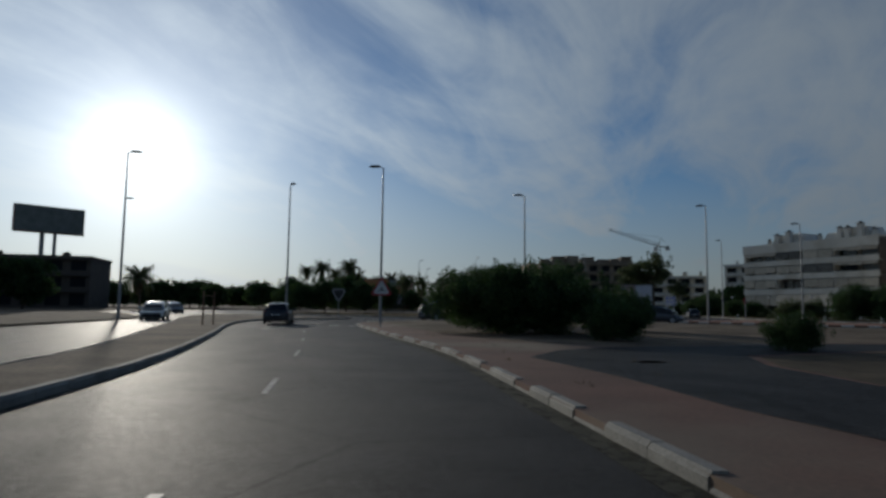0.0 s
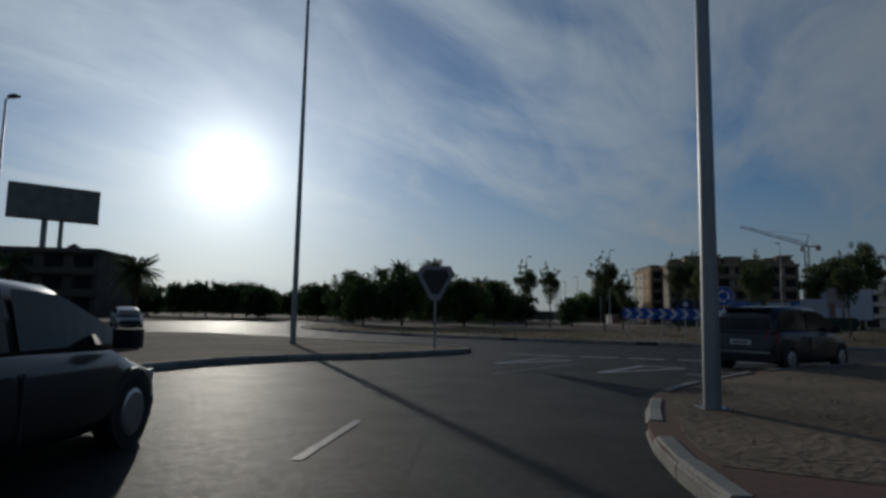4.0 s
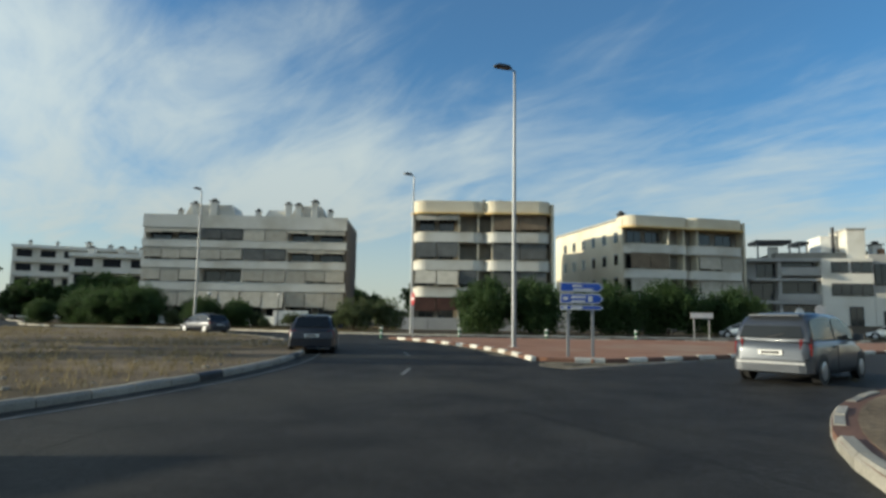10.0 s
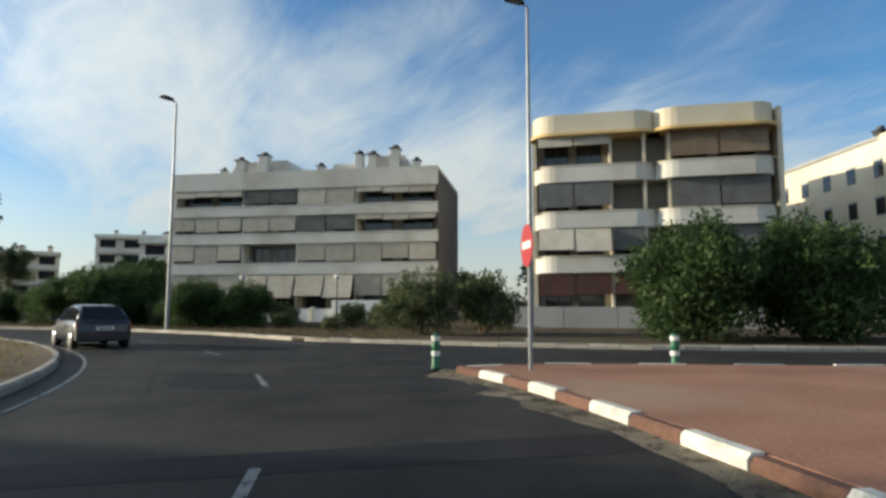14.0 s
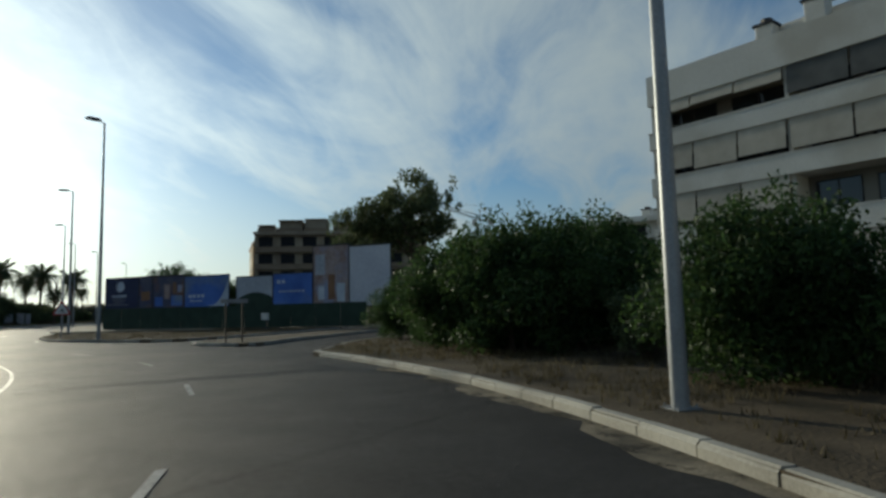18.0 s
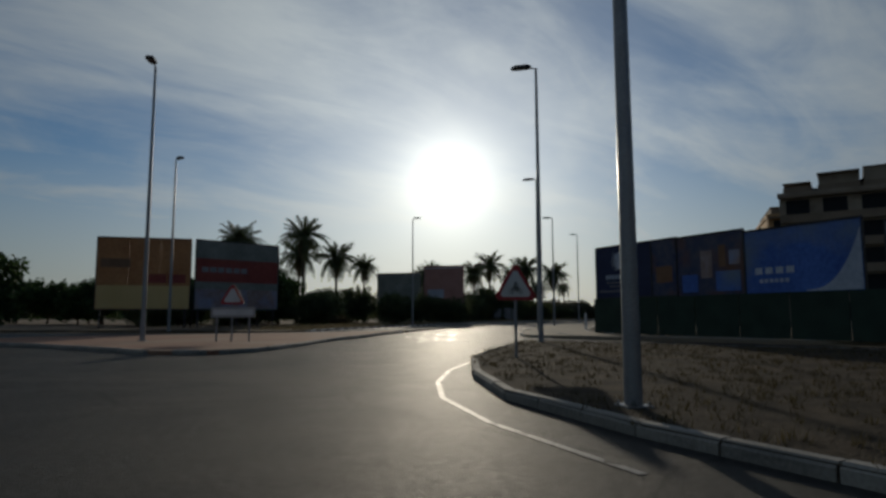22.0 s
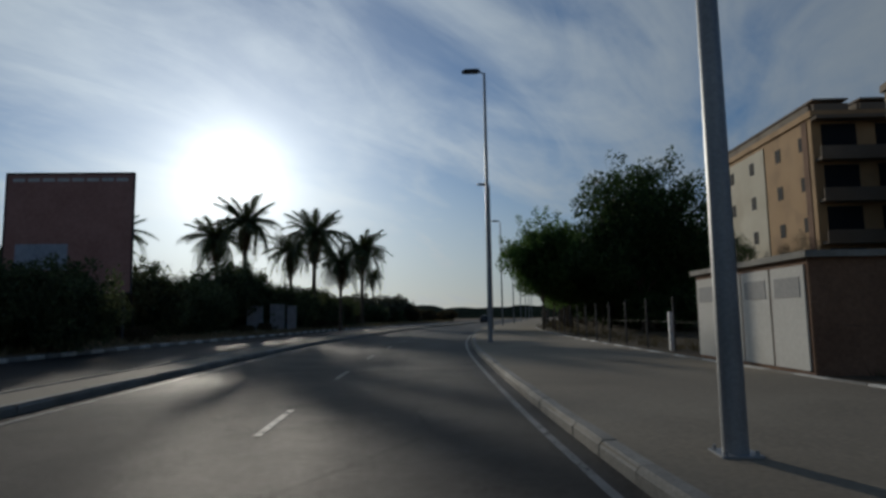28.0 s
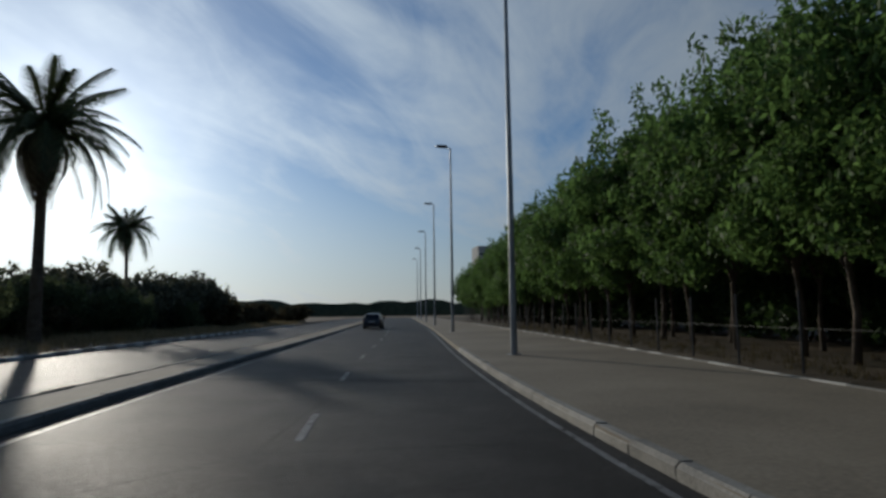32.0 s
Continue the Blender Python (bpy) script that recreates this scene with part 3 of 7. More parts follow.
SPLIT_N = [(36.6, 99.2), (37.0, 101.0), (36.2, 104.5), (34.7, 109), (33.6, 114.5), (32.5, 119), (31.35, 124.9), (29.7, 125.3), (27.6, 121), (24.5, 117.4), (21, 112.5), (17, 107), (17.8, 104.4)] + ring_arc((20.5, 101.2), (34.5, 98.6), R_OUT, 8)
PAVE_IN = smooth_line([(62, 112), (52, 116.8), (47.2, 120.5), (44.2, 127), (42.6, 140), (41.2, 154), (40.4, 168), (40.2, 180), (40.6, 196), (41.8, 211), (43.4, 222), (46.4, 242), (49.9, 268), (54.7, 304), (63.4, 369)], 5)


def slab(name, pts, z1, mat, label, category, z0=-0.05, inset=0.0):
    if sum(a[0] * b[1] - b[0] * a[1] for a, b in zip(pts, pts[1:] + pts[:1])) < 0:
        pts = pts[::-1]
    if inset:
        pts = offset_line([pts[-1]] + pts + [pts[0]], -inset)[1:-1]
    return solid(name, Geo().prism(pts, z0, z1), mat, label, category, "structure")


ground = solid("ground", Geo().flat([(-2500, -2500), (2500, -2500), (2500, 2500), (-2500, 2500)], -0.03), M_DIRT, "dry tan ground reaching to the horizon", "ground", "structure")
# carriageways: one sheet under all kerbed islands
road_outline = [(-30, -120), (14, -120), (16, -40), (24, -8), (60, -30), (72, -10), (66, 20), (66, 76), (98, 116), (70, 116), (60, 110), (44, 116), (41.5, 160), (40.5, 190), (44, 215), (52, 262), (57, 305), (67, 372), (40, 376), (31, 308), (26, 270), (21, 242), (18.5, 222), (17.5, 200), (16.5, 172), (17.5, 148), (19, 130), (18, 118), (-4, 112), (-26, 92), (-34, 60), (-30, 30), (-22, 16), (-24, -10)]
road = solid("road", Geo().flat(road_outline, 0.0), M_ASPHALT, "worn grey asphalt carriageways of a roundabout", "road", "structure")
island = slab("ground_island", arc(CX, CY, R_IN, 0, 360, 96)[:-1], 0.13, M_DIRT, "dry sandy roundabout island ringed by a kerb", "ground")
verge_se = slab("pavement_southeast", VERGE_SE + [(150, -60), (150, -90)], 0.13, M_REDBROWN, "worn red-brown pavement beside the approach road", "pavement")
slab("road_side_lane", [(8.5, -26.5), (9.1, -30.8), (9.2, -34.2), (10.3, -40), (18, -56), (40, -75), (46, -66), (22, -44), (15.0, -36.5), (13.0, -32), (13.4, -28.5), (14.6, -25.8), (22, -23), (40, -24), (40, -20.5), (22, -19.8), (12.0, -22.6), (10.0, -24)], 0.138, M_ASPHALT, "dark asphalt lane branching behind the pavement", "road", 0.0)
edge_in = [p for p in offset_line(VERGE_SE, 0.3) if p[1] > 2.0 or p[0] > 20]
slab("ground_soil_southeast", [p for p in edge_in if p[0] < 46] + [(46, -9), (40, -20), (22, -19.3), (12.2, -22.1), (9.5, -19.5), (7.8, -14), (6.8, -8), (6.0, -3), (5.6, 1.5)], 0.136, M_DIRT, "bare brown soil with bushes beside the approach", "soil", 0.0)
slab("ground_soil_lane", [(13.2, -32), (13.6, -28.6), (14.8, -26.1), (22, -23.3), (40, -24.3), (150, -42), (150, -84), (46.5, -65.5), (22.3, -43.7), (15.2, -36.3)], 0.136, M_VERGE, "dark weedy soil between two lanes", "soil", 0.0)
split_s = slab("pavement_splitter_south", SPLIT_S, 0.13, M_DIRT, "bare sandy traffic island between two carriageways", "traffic island")
split_e = slab("pavement_splitter_east", SPLIT_E, 0.13, M_RED, "red paved traffic island with white kerbstones", "traffic island", inset=0.11)
verge_ne = slab("ground_verge_northeast", VERGE_NE, 0.13, M_VERGE, "weedy soil verge in front of the flats", "verge")
split_ne = slab("pavement_splitter_northeast", SPLIT_NE, 0.13, M_VERGE, "narrow dusty traffic island", "traffic island", inset=0.1)
isle_n = slab("ground_island_north", ISLE_N, 0.13, M_SOIL, "bare brown soil traffic island with kerb", "traffic island")
split_n = slab("pavement_splitter_north", SPLIT_N, 0.13, M_RED, "reddish paved traffic island with road signs", "traffic island", inset=0.1)
pave_n = slab("pavement_north", KERB_N + PAVE_IN[::-1], 0.13, M_TAN, "tan paved footway along the avenue", "pavement")
median_n = slab("pavement_median", KERB_NL + offset_line(KERB_NL, -1.4)[::-1], 0.13, M_TAN, "narrow kerbed median strip of the avenue", "median")
FAR_L = offset_line(KERB_NL, -8.2)
verge_w = slab("ground_verge_west", [(17.8, 121), (22, 121.5)] + FAR_L + [(-60, 390), (-120, 250), (-60, 118), (-30, 108), (-8, 116), (8, 120)], 0.13, M_DIRT, "dry grassy verge beside the avenue", "verge")
verge_e = slab("ground_verge_east", PAVE_IN[4:] + [(200, 369), (200, 118), (70, 117.5)], 0.10, M_VERGE, "dark bare soil beside the footway", "verge")
slab("ground_verge_southwest", [(-13.5, -120), (-12.5, -75), (-13.5, -40), (-14.2, -14), (-14.2, 2), (-14.4, 10), (-17, 19), (-23.2, 31), (-26, 36), (-90, 40), (-120, -120)], 0.13, M_DIRT, "dusty ground beside the oncoming carriageway", "verge")


# ---------------------------------------------------------------- street lamps
def street_lamp(x, y, yaw, k=1.0, h=13.0):
    t = thing("street_lamp", "tall tapered galvanised steel street lamp with a flat head", "street lamp", "street lamps", pose(x, y, 0.13, 0, 0, yaw) @ Matrix.Diagonal((1, 1, k, 1)))
    if not LAMP_MESH:
        g = Geo()
        prof = [(0, 0.11), (0.03, 0.11), (1.2, 0.105), (h * 0.5, 0.085), (h - 0.25, 0.055), (h - 0.2, 0.05)]
        n = 12
        g.loft([[(r * math.cos(2 * math.pi * i / n), r * math.sin(2 * math.pi * i / n), z) for i in range(n)] for z, r in prof])
        LAMP_MESH["pole"] = g.mesh("pole", M_GALV, True)
        g = Geo().box(-0.17, 0.17, -0.17, 0.17, 0, 0.02)
        for sx in (-0.13, 0.13):
            for sy in (-0.13, 0.13):
                g.tube((sx, sy, 0.015), (sx, sy, 0.06), 0.016, n=6)
        LAMP_MESH["base_plate"] = g.mesh("base_plate", M_GALV)
        LAMP_MESH["arm"] = Geo().tube((0, 0, h - 0.22), (0.35, 0, h - 0.13), 0.035, 0.03).mesh("arm", M_GALV)
        g = Geo()
        rings = []
        for x_, w, k in ((0.2, 0.09, 0.10), (0.36, 0.17, 0.15), (0.9, 0.20, 0.13), (1.08, 0.12, 0.07)):
            rings.append([(x_, -w, h - 0.16), (x_, w, h - 0.16), (x_, w * 0.8, h - 0.16 + k), (x_, -w * 0.8, h - 0.16 + k)])
        LAMP_MESH["head"] = g.loft(rings).mesh("head", M_DARK)
        LAMP_MESH["lens"] = Geo().box(0.42, 0.86, -0.13, 0.13, h - 0.185, h - 0.16).mesh("lens", M_SIGNGREY)
        LAMP_MESH["hatch"] = Geo().box(-0.05, 0.05, -0.115, -0.098, 0.5, 0.95).mesh("hatch", M_SIGNGREY)
    for k in ("pole", "base_plate", "arm", "head", "lens", "hatch"):
        part(k, LAMP_MESH[k], None, t, "dark flat lamp head" if k == "head" else "")
    return t


LAMP_MESH = {}
for x, y, yaw in LAMPS:
    street_lamp(x, y, yaw, 0.92 if y < 16 and x > 0 or 105 < y < 155 and x > 30 else 1.0)


# ---------------------------------------------------------------- buildings
def rounded(w0, w1, y0, y1, r, n=6):
    """A strip plan with rounded front corners, counter-clockwise; the front is at y0."""
    pts = [(w0 + r - r * math.sin(math.pi / 2 * i / n), y0 + r - r * math.cos(math.pi / 2 * i / n)) for i in range(n, -1, -1)]
    pts += [(w1 - r + r * math.sin(math.pi / 2 * i / n), y0 + r - r * math.cos(math.pi / 2 * i / n)) for i in range(n + 1)]
    return pts + [(w1, y1), (w0, y1)]


def opening(t, x0, x1, z0, z1, y, kind, rng):
    """What fills one bay between two balcony bands: an awning, a glazed door or a window, set at depth y."""
    if kind == "open":
        return
    w = x1 - x0
    if kind in ("awn", "awn2", "awn3", "awnr", "half", "sloped"):
        mat = {"awn2": M_AWN2, "awn3": M_AWN3, "awnr": M_AWNR}.get(kind, M_AWN)
        bottom = z0 + (0.55 * (z1 - z0) if kind == "half" else 0.06)
        out = 0.9 if kind == "sloped" else 0.12
        n = max(1, round(w / 2.6))
        for i in range(n):
            a, b = x0 + w * i / n + 0.05, x0 + w * (i + 1) / n - 0.05
            bt = bottom + rng.uniform(0, 0.18) * (z1 - z0)
            g = Geo().add([(a, y, z1), (b, y, z1), (b, y - out, bt), (a, y - out, bt), (a, y + 0.03, z1), (b, y + 0.03, z1), (b, y - out + 0.03, bt), (a, y - out + 0.03, bt)], [(0, 1, 2, 3), (7, 6, 5, 4), (3, 2, 6, 7), (0, 3, 7, 4), (2, 1, 5, 6), (1, 0, 4, 5)])
            part("awning", g, mat, t)


def window(t, x0, x1, z0, z1, y, frame=M_DARK):
    w = part("window", Geo().box(x0, x1, y - 0.03, y + 0.02, z0, z1), M_GLASS, t)
    g = Geo()
    for a, b, c, d in ((x0 - 0.06, x0, z0 - 0.06, z1 + 0.06), (x1, x1 + 0.06, z0 - 0.06, z1 + 0.06), (x0, x1, z0 - 0.06, z0), (x0, x1, z1, z1 + 0.06), ((x0 + x1) / 2 - 0.03, (x0 + x1) / 2 + 0.03, z0, z1)):
        g.box(a, b, y - 0.06, y + 0.03, c, d)
    part("window_frame", g, frame, w)
    return w


def chimney(t, x, y, z, w, h, mat):
    c = part("chimney", Geo().box(x - w / 2, x + w / 2, y - w / 2, y + w / 2, z, z + h, c=0.04), mat, t)
    part("cowl", Geo().box(x - w * 0.62, x + w * 0.62, y - w * 0.62, y + w * 0.62, z + h, z + h + 0.12).tube((x, y, z + h + 0.12), (x, y, z + h + 0.42), w * 0.3, w * 0.36, 8), M_DARK, c)


def flats(name, label, x, y, yaw, W, D, roof, bands, bays, rows, wall, band_mat, rnd=0.0, sides=(), seed=1, ground_mat=None):
    """A block of flats; local x runs along the front, y goes back. bands: (z0, z1) of the balcony fronts from the top one down;
    bays: bounds along the front; rows: what fills each bay, row by row from the top."""
    rng = random.Random(seed)
    t = thing(name, label, "building", "blocks of flats", pose(x, y, 0.1, 0, 0, yaw))
    dep = 1.7
    # back wall darkened to paint in the shade inside the balconies
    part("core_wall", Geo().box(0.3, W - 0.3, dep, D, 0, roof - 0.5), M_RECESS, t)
    part("end_wall", Geo().box(0, 0.3, 0.35 if not rnd else dep - 0.4, D, 0, roof - 0.25), wall, t)
    # square blocks: grey-brown right end, shade away from the sun painted in
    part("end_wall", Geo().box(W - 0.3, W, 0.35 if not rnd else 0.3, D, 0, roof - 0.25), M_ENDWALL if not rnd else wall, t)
    for k, (z0, z1) in enumerate(bands):
        if rnd:
            mid = bays[len(bays) // 2]
            for a, b in ((0.15, mid + 0.9), (mid + 0.6, W - 0.35)):
                o = part("balcony", Geo().prism(rounded(a, b, 0 if a < 1 else -0.25, dep, rnd), z0, z1), band_mat, t)
                part("coping", Geo().prism(rounded(a - 0.04, b + 0.04, -0.04 if a < 1 else -0.29, 0.35, rnd), z1, z1 + 0.07), wall, o)
        else:
            o = part("balcony", Geo().box(0, W, 0, dep, z0, z0 + 0.28).box(0, W, 0, 0.16, z0 + 0.28, z1), band_mat, t)
            part("coping", Geo().box(-0.03, W + 0.03, -0.04, 0.2, z1, z1 + 0.06), wall, o)
    tops = [roof] + [b[0] for b in bands]
    top_z0 = bands[0][1] + (bands[0][1] - bands[1][1]) * 0.60
    # roof band
    if rnd:
        mid = bays[len(bays) // 2]
        for a, b in ((0.1, mid + 0.9), (mid + 0.6, W - 0.3)):
            part("roof_parapet", Geo().prism(rounded(a, b, 0 if a < 1 else -0.25, dep + 1, rnd), roof - 1.35, roof), wall, t)
            part("eave", Geo().prism(rounded(a - 0.3, b + 0.3, -0.3 if a < 1 else -0.55, dep, rnd + 0.2), roof - 1.55, roof - 1.35), M_YELLOW, t, "ochre rounded eave")
        part("roof", Geo().box(0, W, dep + 1, D, roof - 0.5, roof - 0.1), M_GREYWALL, t)
        soffit = roof - 1.55
    else:
        part("roof_parapet", Geo().box(0, W, 0, 0.22, roof - 1.75, roof).box(0, W, D - 0.22, D, roof - 0.5, roof).box(0, 0.22, 0.22, D - 0.22, roof - 0.5, roof).box(W - 0.22, W, 0.22, D - 0.22, roof - 0.5, roof), wall, t)
        part("roof", Geo().box(0.22, W - 0.22, 0.22, D - 0.22, roof - 0.9, roof - 0.5), M_GREYWALL, t)
        part("soffit", Geo().box(0.22, W - 0.22, 0.22, dep, roof - 1.75, roof - 1.6), wall, t)
        soffit = roof - 1.75
    ceil = [soffit] + [b[0] for b in bands]
    floor = [b[1] for b in bands] + [0.0]
    for r, kinds in enumerate(rows):
        zc, zf = ceil[r], floor[r]
        room = bands[r][0] + 0.28 if r < len(bands) else 0.05
        for b, kind in enumerate(kinds):
            x0, x1 = bays[b], bays[b + 1]
            # back of the balcony: a door with glass and a window
            if x1 - x0 > 2.2:
                window(t, x0 + 0.5, x0 + (x1 - x0) * 0.42, room + 0.1, zc - 0.35, dep - 0.02)
                window(t, x0 + (x1 - x0) * 0.55, x1 - 0.6, room + 0.9, zc - 0.4, dep - 0.02)
            opening(t, x0 + 0.06, x1 - 0.06, zf if r < len(bands) else 1.9, zc, 0.1, kind, rng)
        for xb in bays[1:-1]:
            part("partition", Geo().box(xb - 0.09, xb + 0.09, 0.25, dep, room, zc), wall, t)
    for side, sx in sides:
        for zz in (11.3, 8.4, 5.4, 2.4) if side != "few" else (8.4, 5.4):
            for k in range(int(D // 3.2)):
                yy = 2.4 + k * 3.1
                w = part("window", Geo().box(sx - 0.04, sx + 0.03, yy, yy + 0.95, zz, zz + 1.25), M_GLASS, t)
                part("shutter_box", Geo().box(sx - 0.05, sx + 0.04, yy - 0.05, yy + 1.0, zz + 1.25, zz + 1.45), M_GREYWALL, w)
    return t


A_X, A_Y = 80.0, 79.8
bA = flats("apartment_building", "white block of flats with long balconies and beige awnings", A_X, A_Y, -71.4, 26.8, 13.5, 14.4,
           [(10.05, 11.0), (7.33, 8.33), (4.4, 5.45)], [0.1, 7.5, 13.1, 18.9, 26.7],
           [("half", "awn2", "awn", "half"), ("awn", "awn", "awn2", "half"), ("awn", "open", "awn", "awn"), ("awn", "sloped", "sloped", "awn")], M_WHITE, M_WHITE, seed=3)
for cx, cy, w, h in ((3.3, 4, 0.6, 1.6), (5.4, 3.6, 0.9, 2.5), (8.0, 3.6, 1.0, 2.9), (14.0, 4, 0.7, 1.7), (18.2, 3.6, 0.8, 2.7), (19.6, 3.6, 0.9, 2.6), (21.9, 3.6, 0.9, 3.1), (24.0, 4, 0.7, 1.9)):
    chimney(bA, cx, cy, 13.9, w, h, M_WHITE)
for a, b, h in ((3.4, 11.4, 2.6), (14.2, 18.6, 2.0), (18.0, 23.8, 2.7)):
    part("stair_head", Geo().add([(a, 4, 13.9), (b, 4, 13.9), (b, 9, 13.9), (a, 9, 13.9), (a + 1.2, 4.2, 13.9 + h), (b - 1.2, 4.2, 13.9 + h), (b - 1.2, 8.8, 13.9 + h), (a + 1.2, 8.8, 13.9 + h)], [(0, 1, 5, 4), (1, 2, 6, 5), (2, 3, 7, 6), (3, 0, 4, 7), (4, 5, 6, 7)]), M_WHITE, bA)
bB = flats("apartment_building", "cream block of flats with rounded balconies and ochre eaves", 79.3, 42.0, -74.7, 16.2, 18, 14.6,
           [(9.85, 10.95), (6.65, 7.75), (3.6, 4.7)], [0.4, 5.4, 7.6, 9.2, 15.4],
           [("half", "open", "open", "awn3"), ("awn2", "open", "open", "awn2"), ("sloped", "awn2", "open", "awn2"), ("awnr", "awnr", "open", "awnr")], M_CREAM, M_WHITE, rnd=1.5, seed=5, sides=(("", -0.02),))
chimney(bB, 8.5, 5, 14.3, 0.7, 0.9, M_DARK)
chimney(bB, 10.5, 5, 14.3, 0.6, 0.9, M_WHITE)
bC = flats("apartment_building", "cream block of flats with rounded sunlit balconies", 93.6, 18.4, -60.5, 17.4, 22, 14.6,
           [(9.85, 10.95), (6.65, 7.75), (3.6, 4.7)], [0.4, 6.0, 8.2, 10.2, 16.8],
           [("open", "open", "open", "open"), ("awn3", "open", "open", "awn"), ("awn", "open", "open", "awn"), ("awn3", "open", "open", "open")], M_CREAM, M_WHITE, rnd=1.5, seed=7, sides=(("", -0.02),))
chimney(bC, 2.0, 5, 14.3, 0.8, 1.2, M_DARK)
flats("apartment_building", "brown block of flats behind the rounded ones", 92.4, 37.5, -72, 9.0, 14, 12.6, [(9.0, 10.0), (6.0, 7.0), (3.0, 4.0)], [0.2, 4.4, 8.8],
           [("open", "open"), ("open", "awn2"), ("open", "open"), ("open", "open")], M_GREYWALL, M_WHITE, seed=9)

# white modern houses farther along the street
tD = thing("terrace_house", "white modern stepped house with dark windows", "building", "white houses", pose(103.0, 0.6, 0.1, 0, 0, -84) @ Matrix.Scale(1.28, 4))
# grey puts the shade on this wing into its wall colour
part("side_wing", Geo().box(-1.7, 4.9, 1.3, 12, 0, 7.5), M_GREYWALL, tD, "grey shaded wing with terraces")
for x0, x1, z0, z1 in ((-1.7, 4.9, 2.95, 3.25), (0.8, 4.9, 3.3, 4.0), (1.2, 4.9, 5.85, 6.7), (-1.7, 4.9, 5.3, 5.55), (-1.9, 5.1, 7.3, 7.65)):
    part("balcony", Geo().box(x0, x1, 0.15, 1.295, z0, z1), M_GREYWALL, tD)
part("party_wall", Geo().box(1.0, 1.25, 0.3, 1.29, 0, 7.29), M_GREYWALL, tD)
part("main_block", Geo().box(4.95, 9.65, 0, 12, 0, 7.6), M_WHITE, tD)
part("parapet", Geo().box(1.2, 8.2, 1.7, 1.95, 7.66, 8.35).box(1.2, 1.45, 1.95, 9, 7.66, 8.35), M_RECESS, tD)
part("stair_tower", Geo().box(8.0, 9.7, 1.4, 5.5, 7.61, 10.7), M_WHITE, tD)
part("stair_roof", Geo().box(7.9, 9.8, 1.3, 5.6, 10.7, 10.85), M_GREYWALL, tD)
# wall block on the roof, its sunlit face painted bright white
part("sunlit_roof_wall", Geo().box(6.3, 7.95, 3.5, 7, 7.61, 10.3), M_SUNLIT, tD)
part("flue", Geo().tube((7.45, 3.3, 7.61), (7.45, 3.3, 11.2), 0.16, 0.16, 10), M_DARK, tD)
# the bay's shade is painted in with the same grey
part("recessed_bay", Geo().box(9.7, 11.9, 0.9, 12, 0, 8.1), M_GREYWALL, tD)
part("porch", Geo().box(9.7, 12.0, 0.0, 0.896, 0, 4.1), M_WHITE, tD)
part("far_wing", Geo().box(12.05, 17.8, 1.2, 12, 0, 6.9), M_WHITE, tD)
for z0, z1 in ((2.6, 3.3), (4.35, 5.4), (6.4, 6.95)):
    part("balcony", Geo().box(12.05, 17.7, 0.05, 1.197, z0, z1), M_WHITE, tD)
part("cream_house", Geo().box(19.0, 27.5, 0.4, 12, 0, 7.7), M_CREAM, tD)
# block in the recess shade colour fills the dark gap between the houses
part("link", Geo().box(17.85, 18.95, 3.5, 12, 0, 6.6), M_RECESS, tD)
for z0, z1 in ((2.7, 3.5), (5.3, 6.1), (7.5, 8.1)):
    part("balcony", Geo().box(20.4, 27.4, -0.7, 0.397, z0, z1), M_CREAM, tD)
part("garden_wall", Geo().box(-1.7, 27.5, -2.6, -2.4, 0, 0.85), M_ENDWALL, tD)
for x0, x1, z0, z1, yy in ((5.85, 7.3, 6.2, 7.2, 0), (7.7, 9.5, 6.2, 7.2, 0), (5.85, 7.5, 3.9, 5.0, 0), (7.6, 9.5, 3.9, 5.0, 0), (7.35, 8.5, 0.1, 2.7, 0), (10.4, 11.2, 0.1, 2.3, 0), (-0.8, 0.9, 5.6, 7.1, 1.3), (1.6, 4.6, 6.72, 7.25, 1.3), (1.5, 4.7, 4.1, 5.25, 1.3), (-1.4, 0.8, 3.4, 5.1, 1.3), (-1.0, 0.6, 0.5, 2.85, 1.3), (1.6, 2.9, 0.5, 2.85, 1.3), (3.3, 4.8, 0.5, 2.85, 1.3), (12.4, 15.0, 5.42, 6.38, 1.2), (15.3, 17.5, 5.42, 6.38, 1.2), (12.4, 15.0, 3.32, 4.3, 1.2), (15.3, 17.2, 3.32, 4.3, 1.2), (12.4, 17.4, 0.4, 2.5, 1.2), (10.2, 11.4, 5.0, 7.0, 0.9), (20.8, 23.4, 3.55, 5.1, 0.4), (24.2, 27.0, 3.55, 5.1, 0.4), (20.8, 23.4, 6.15, 7.4, 0.4), (24.2, 27.0, 6.15, 7.4, 0.4), (20.8, 26.8, 0.3, 2.6, 0.4)):
    window(tD, x0, x1, z0, z1, yy - 0.02)
for x0, x1, y0, z1 in ((-0.4, 3.1, 2.4, 9.8), (3.9, 5.0, 3.0, 9.7)):
    pg = part("pergola", Geo().box(x0, x1, y0, y0 + 3, z1 - 0.35, z1), M_DARK, tD, "dark flat roof of a terrace shelter")
    for xx in (x0 + 0.1, x1 - 0.25):
        part("post", Geo().box(xx, xx + 0.15, y0 + 0.1, y0 + 0.25, 7.5 if x1 < 4 else 7.6, z1 - 0.35), M_GREYWALL, pg)
part("terrace_screen", Geo().box(0.9, 1.9, 2.9, 3.1, 7.51, 9.1), M_WHITE, tD)
# house behind, sunlight painted in as a brighter white
part("rear_house", Geo().box(-3.4, -1.75, 6, 12, 0, 8.9), M_SUNLIT, tD)
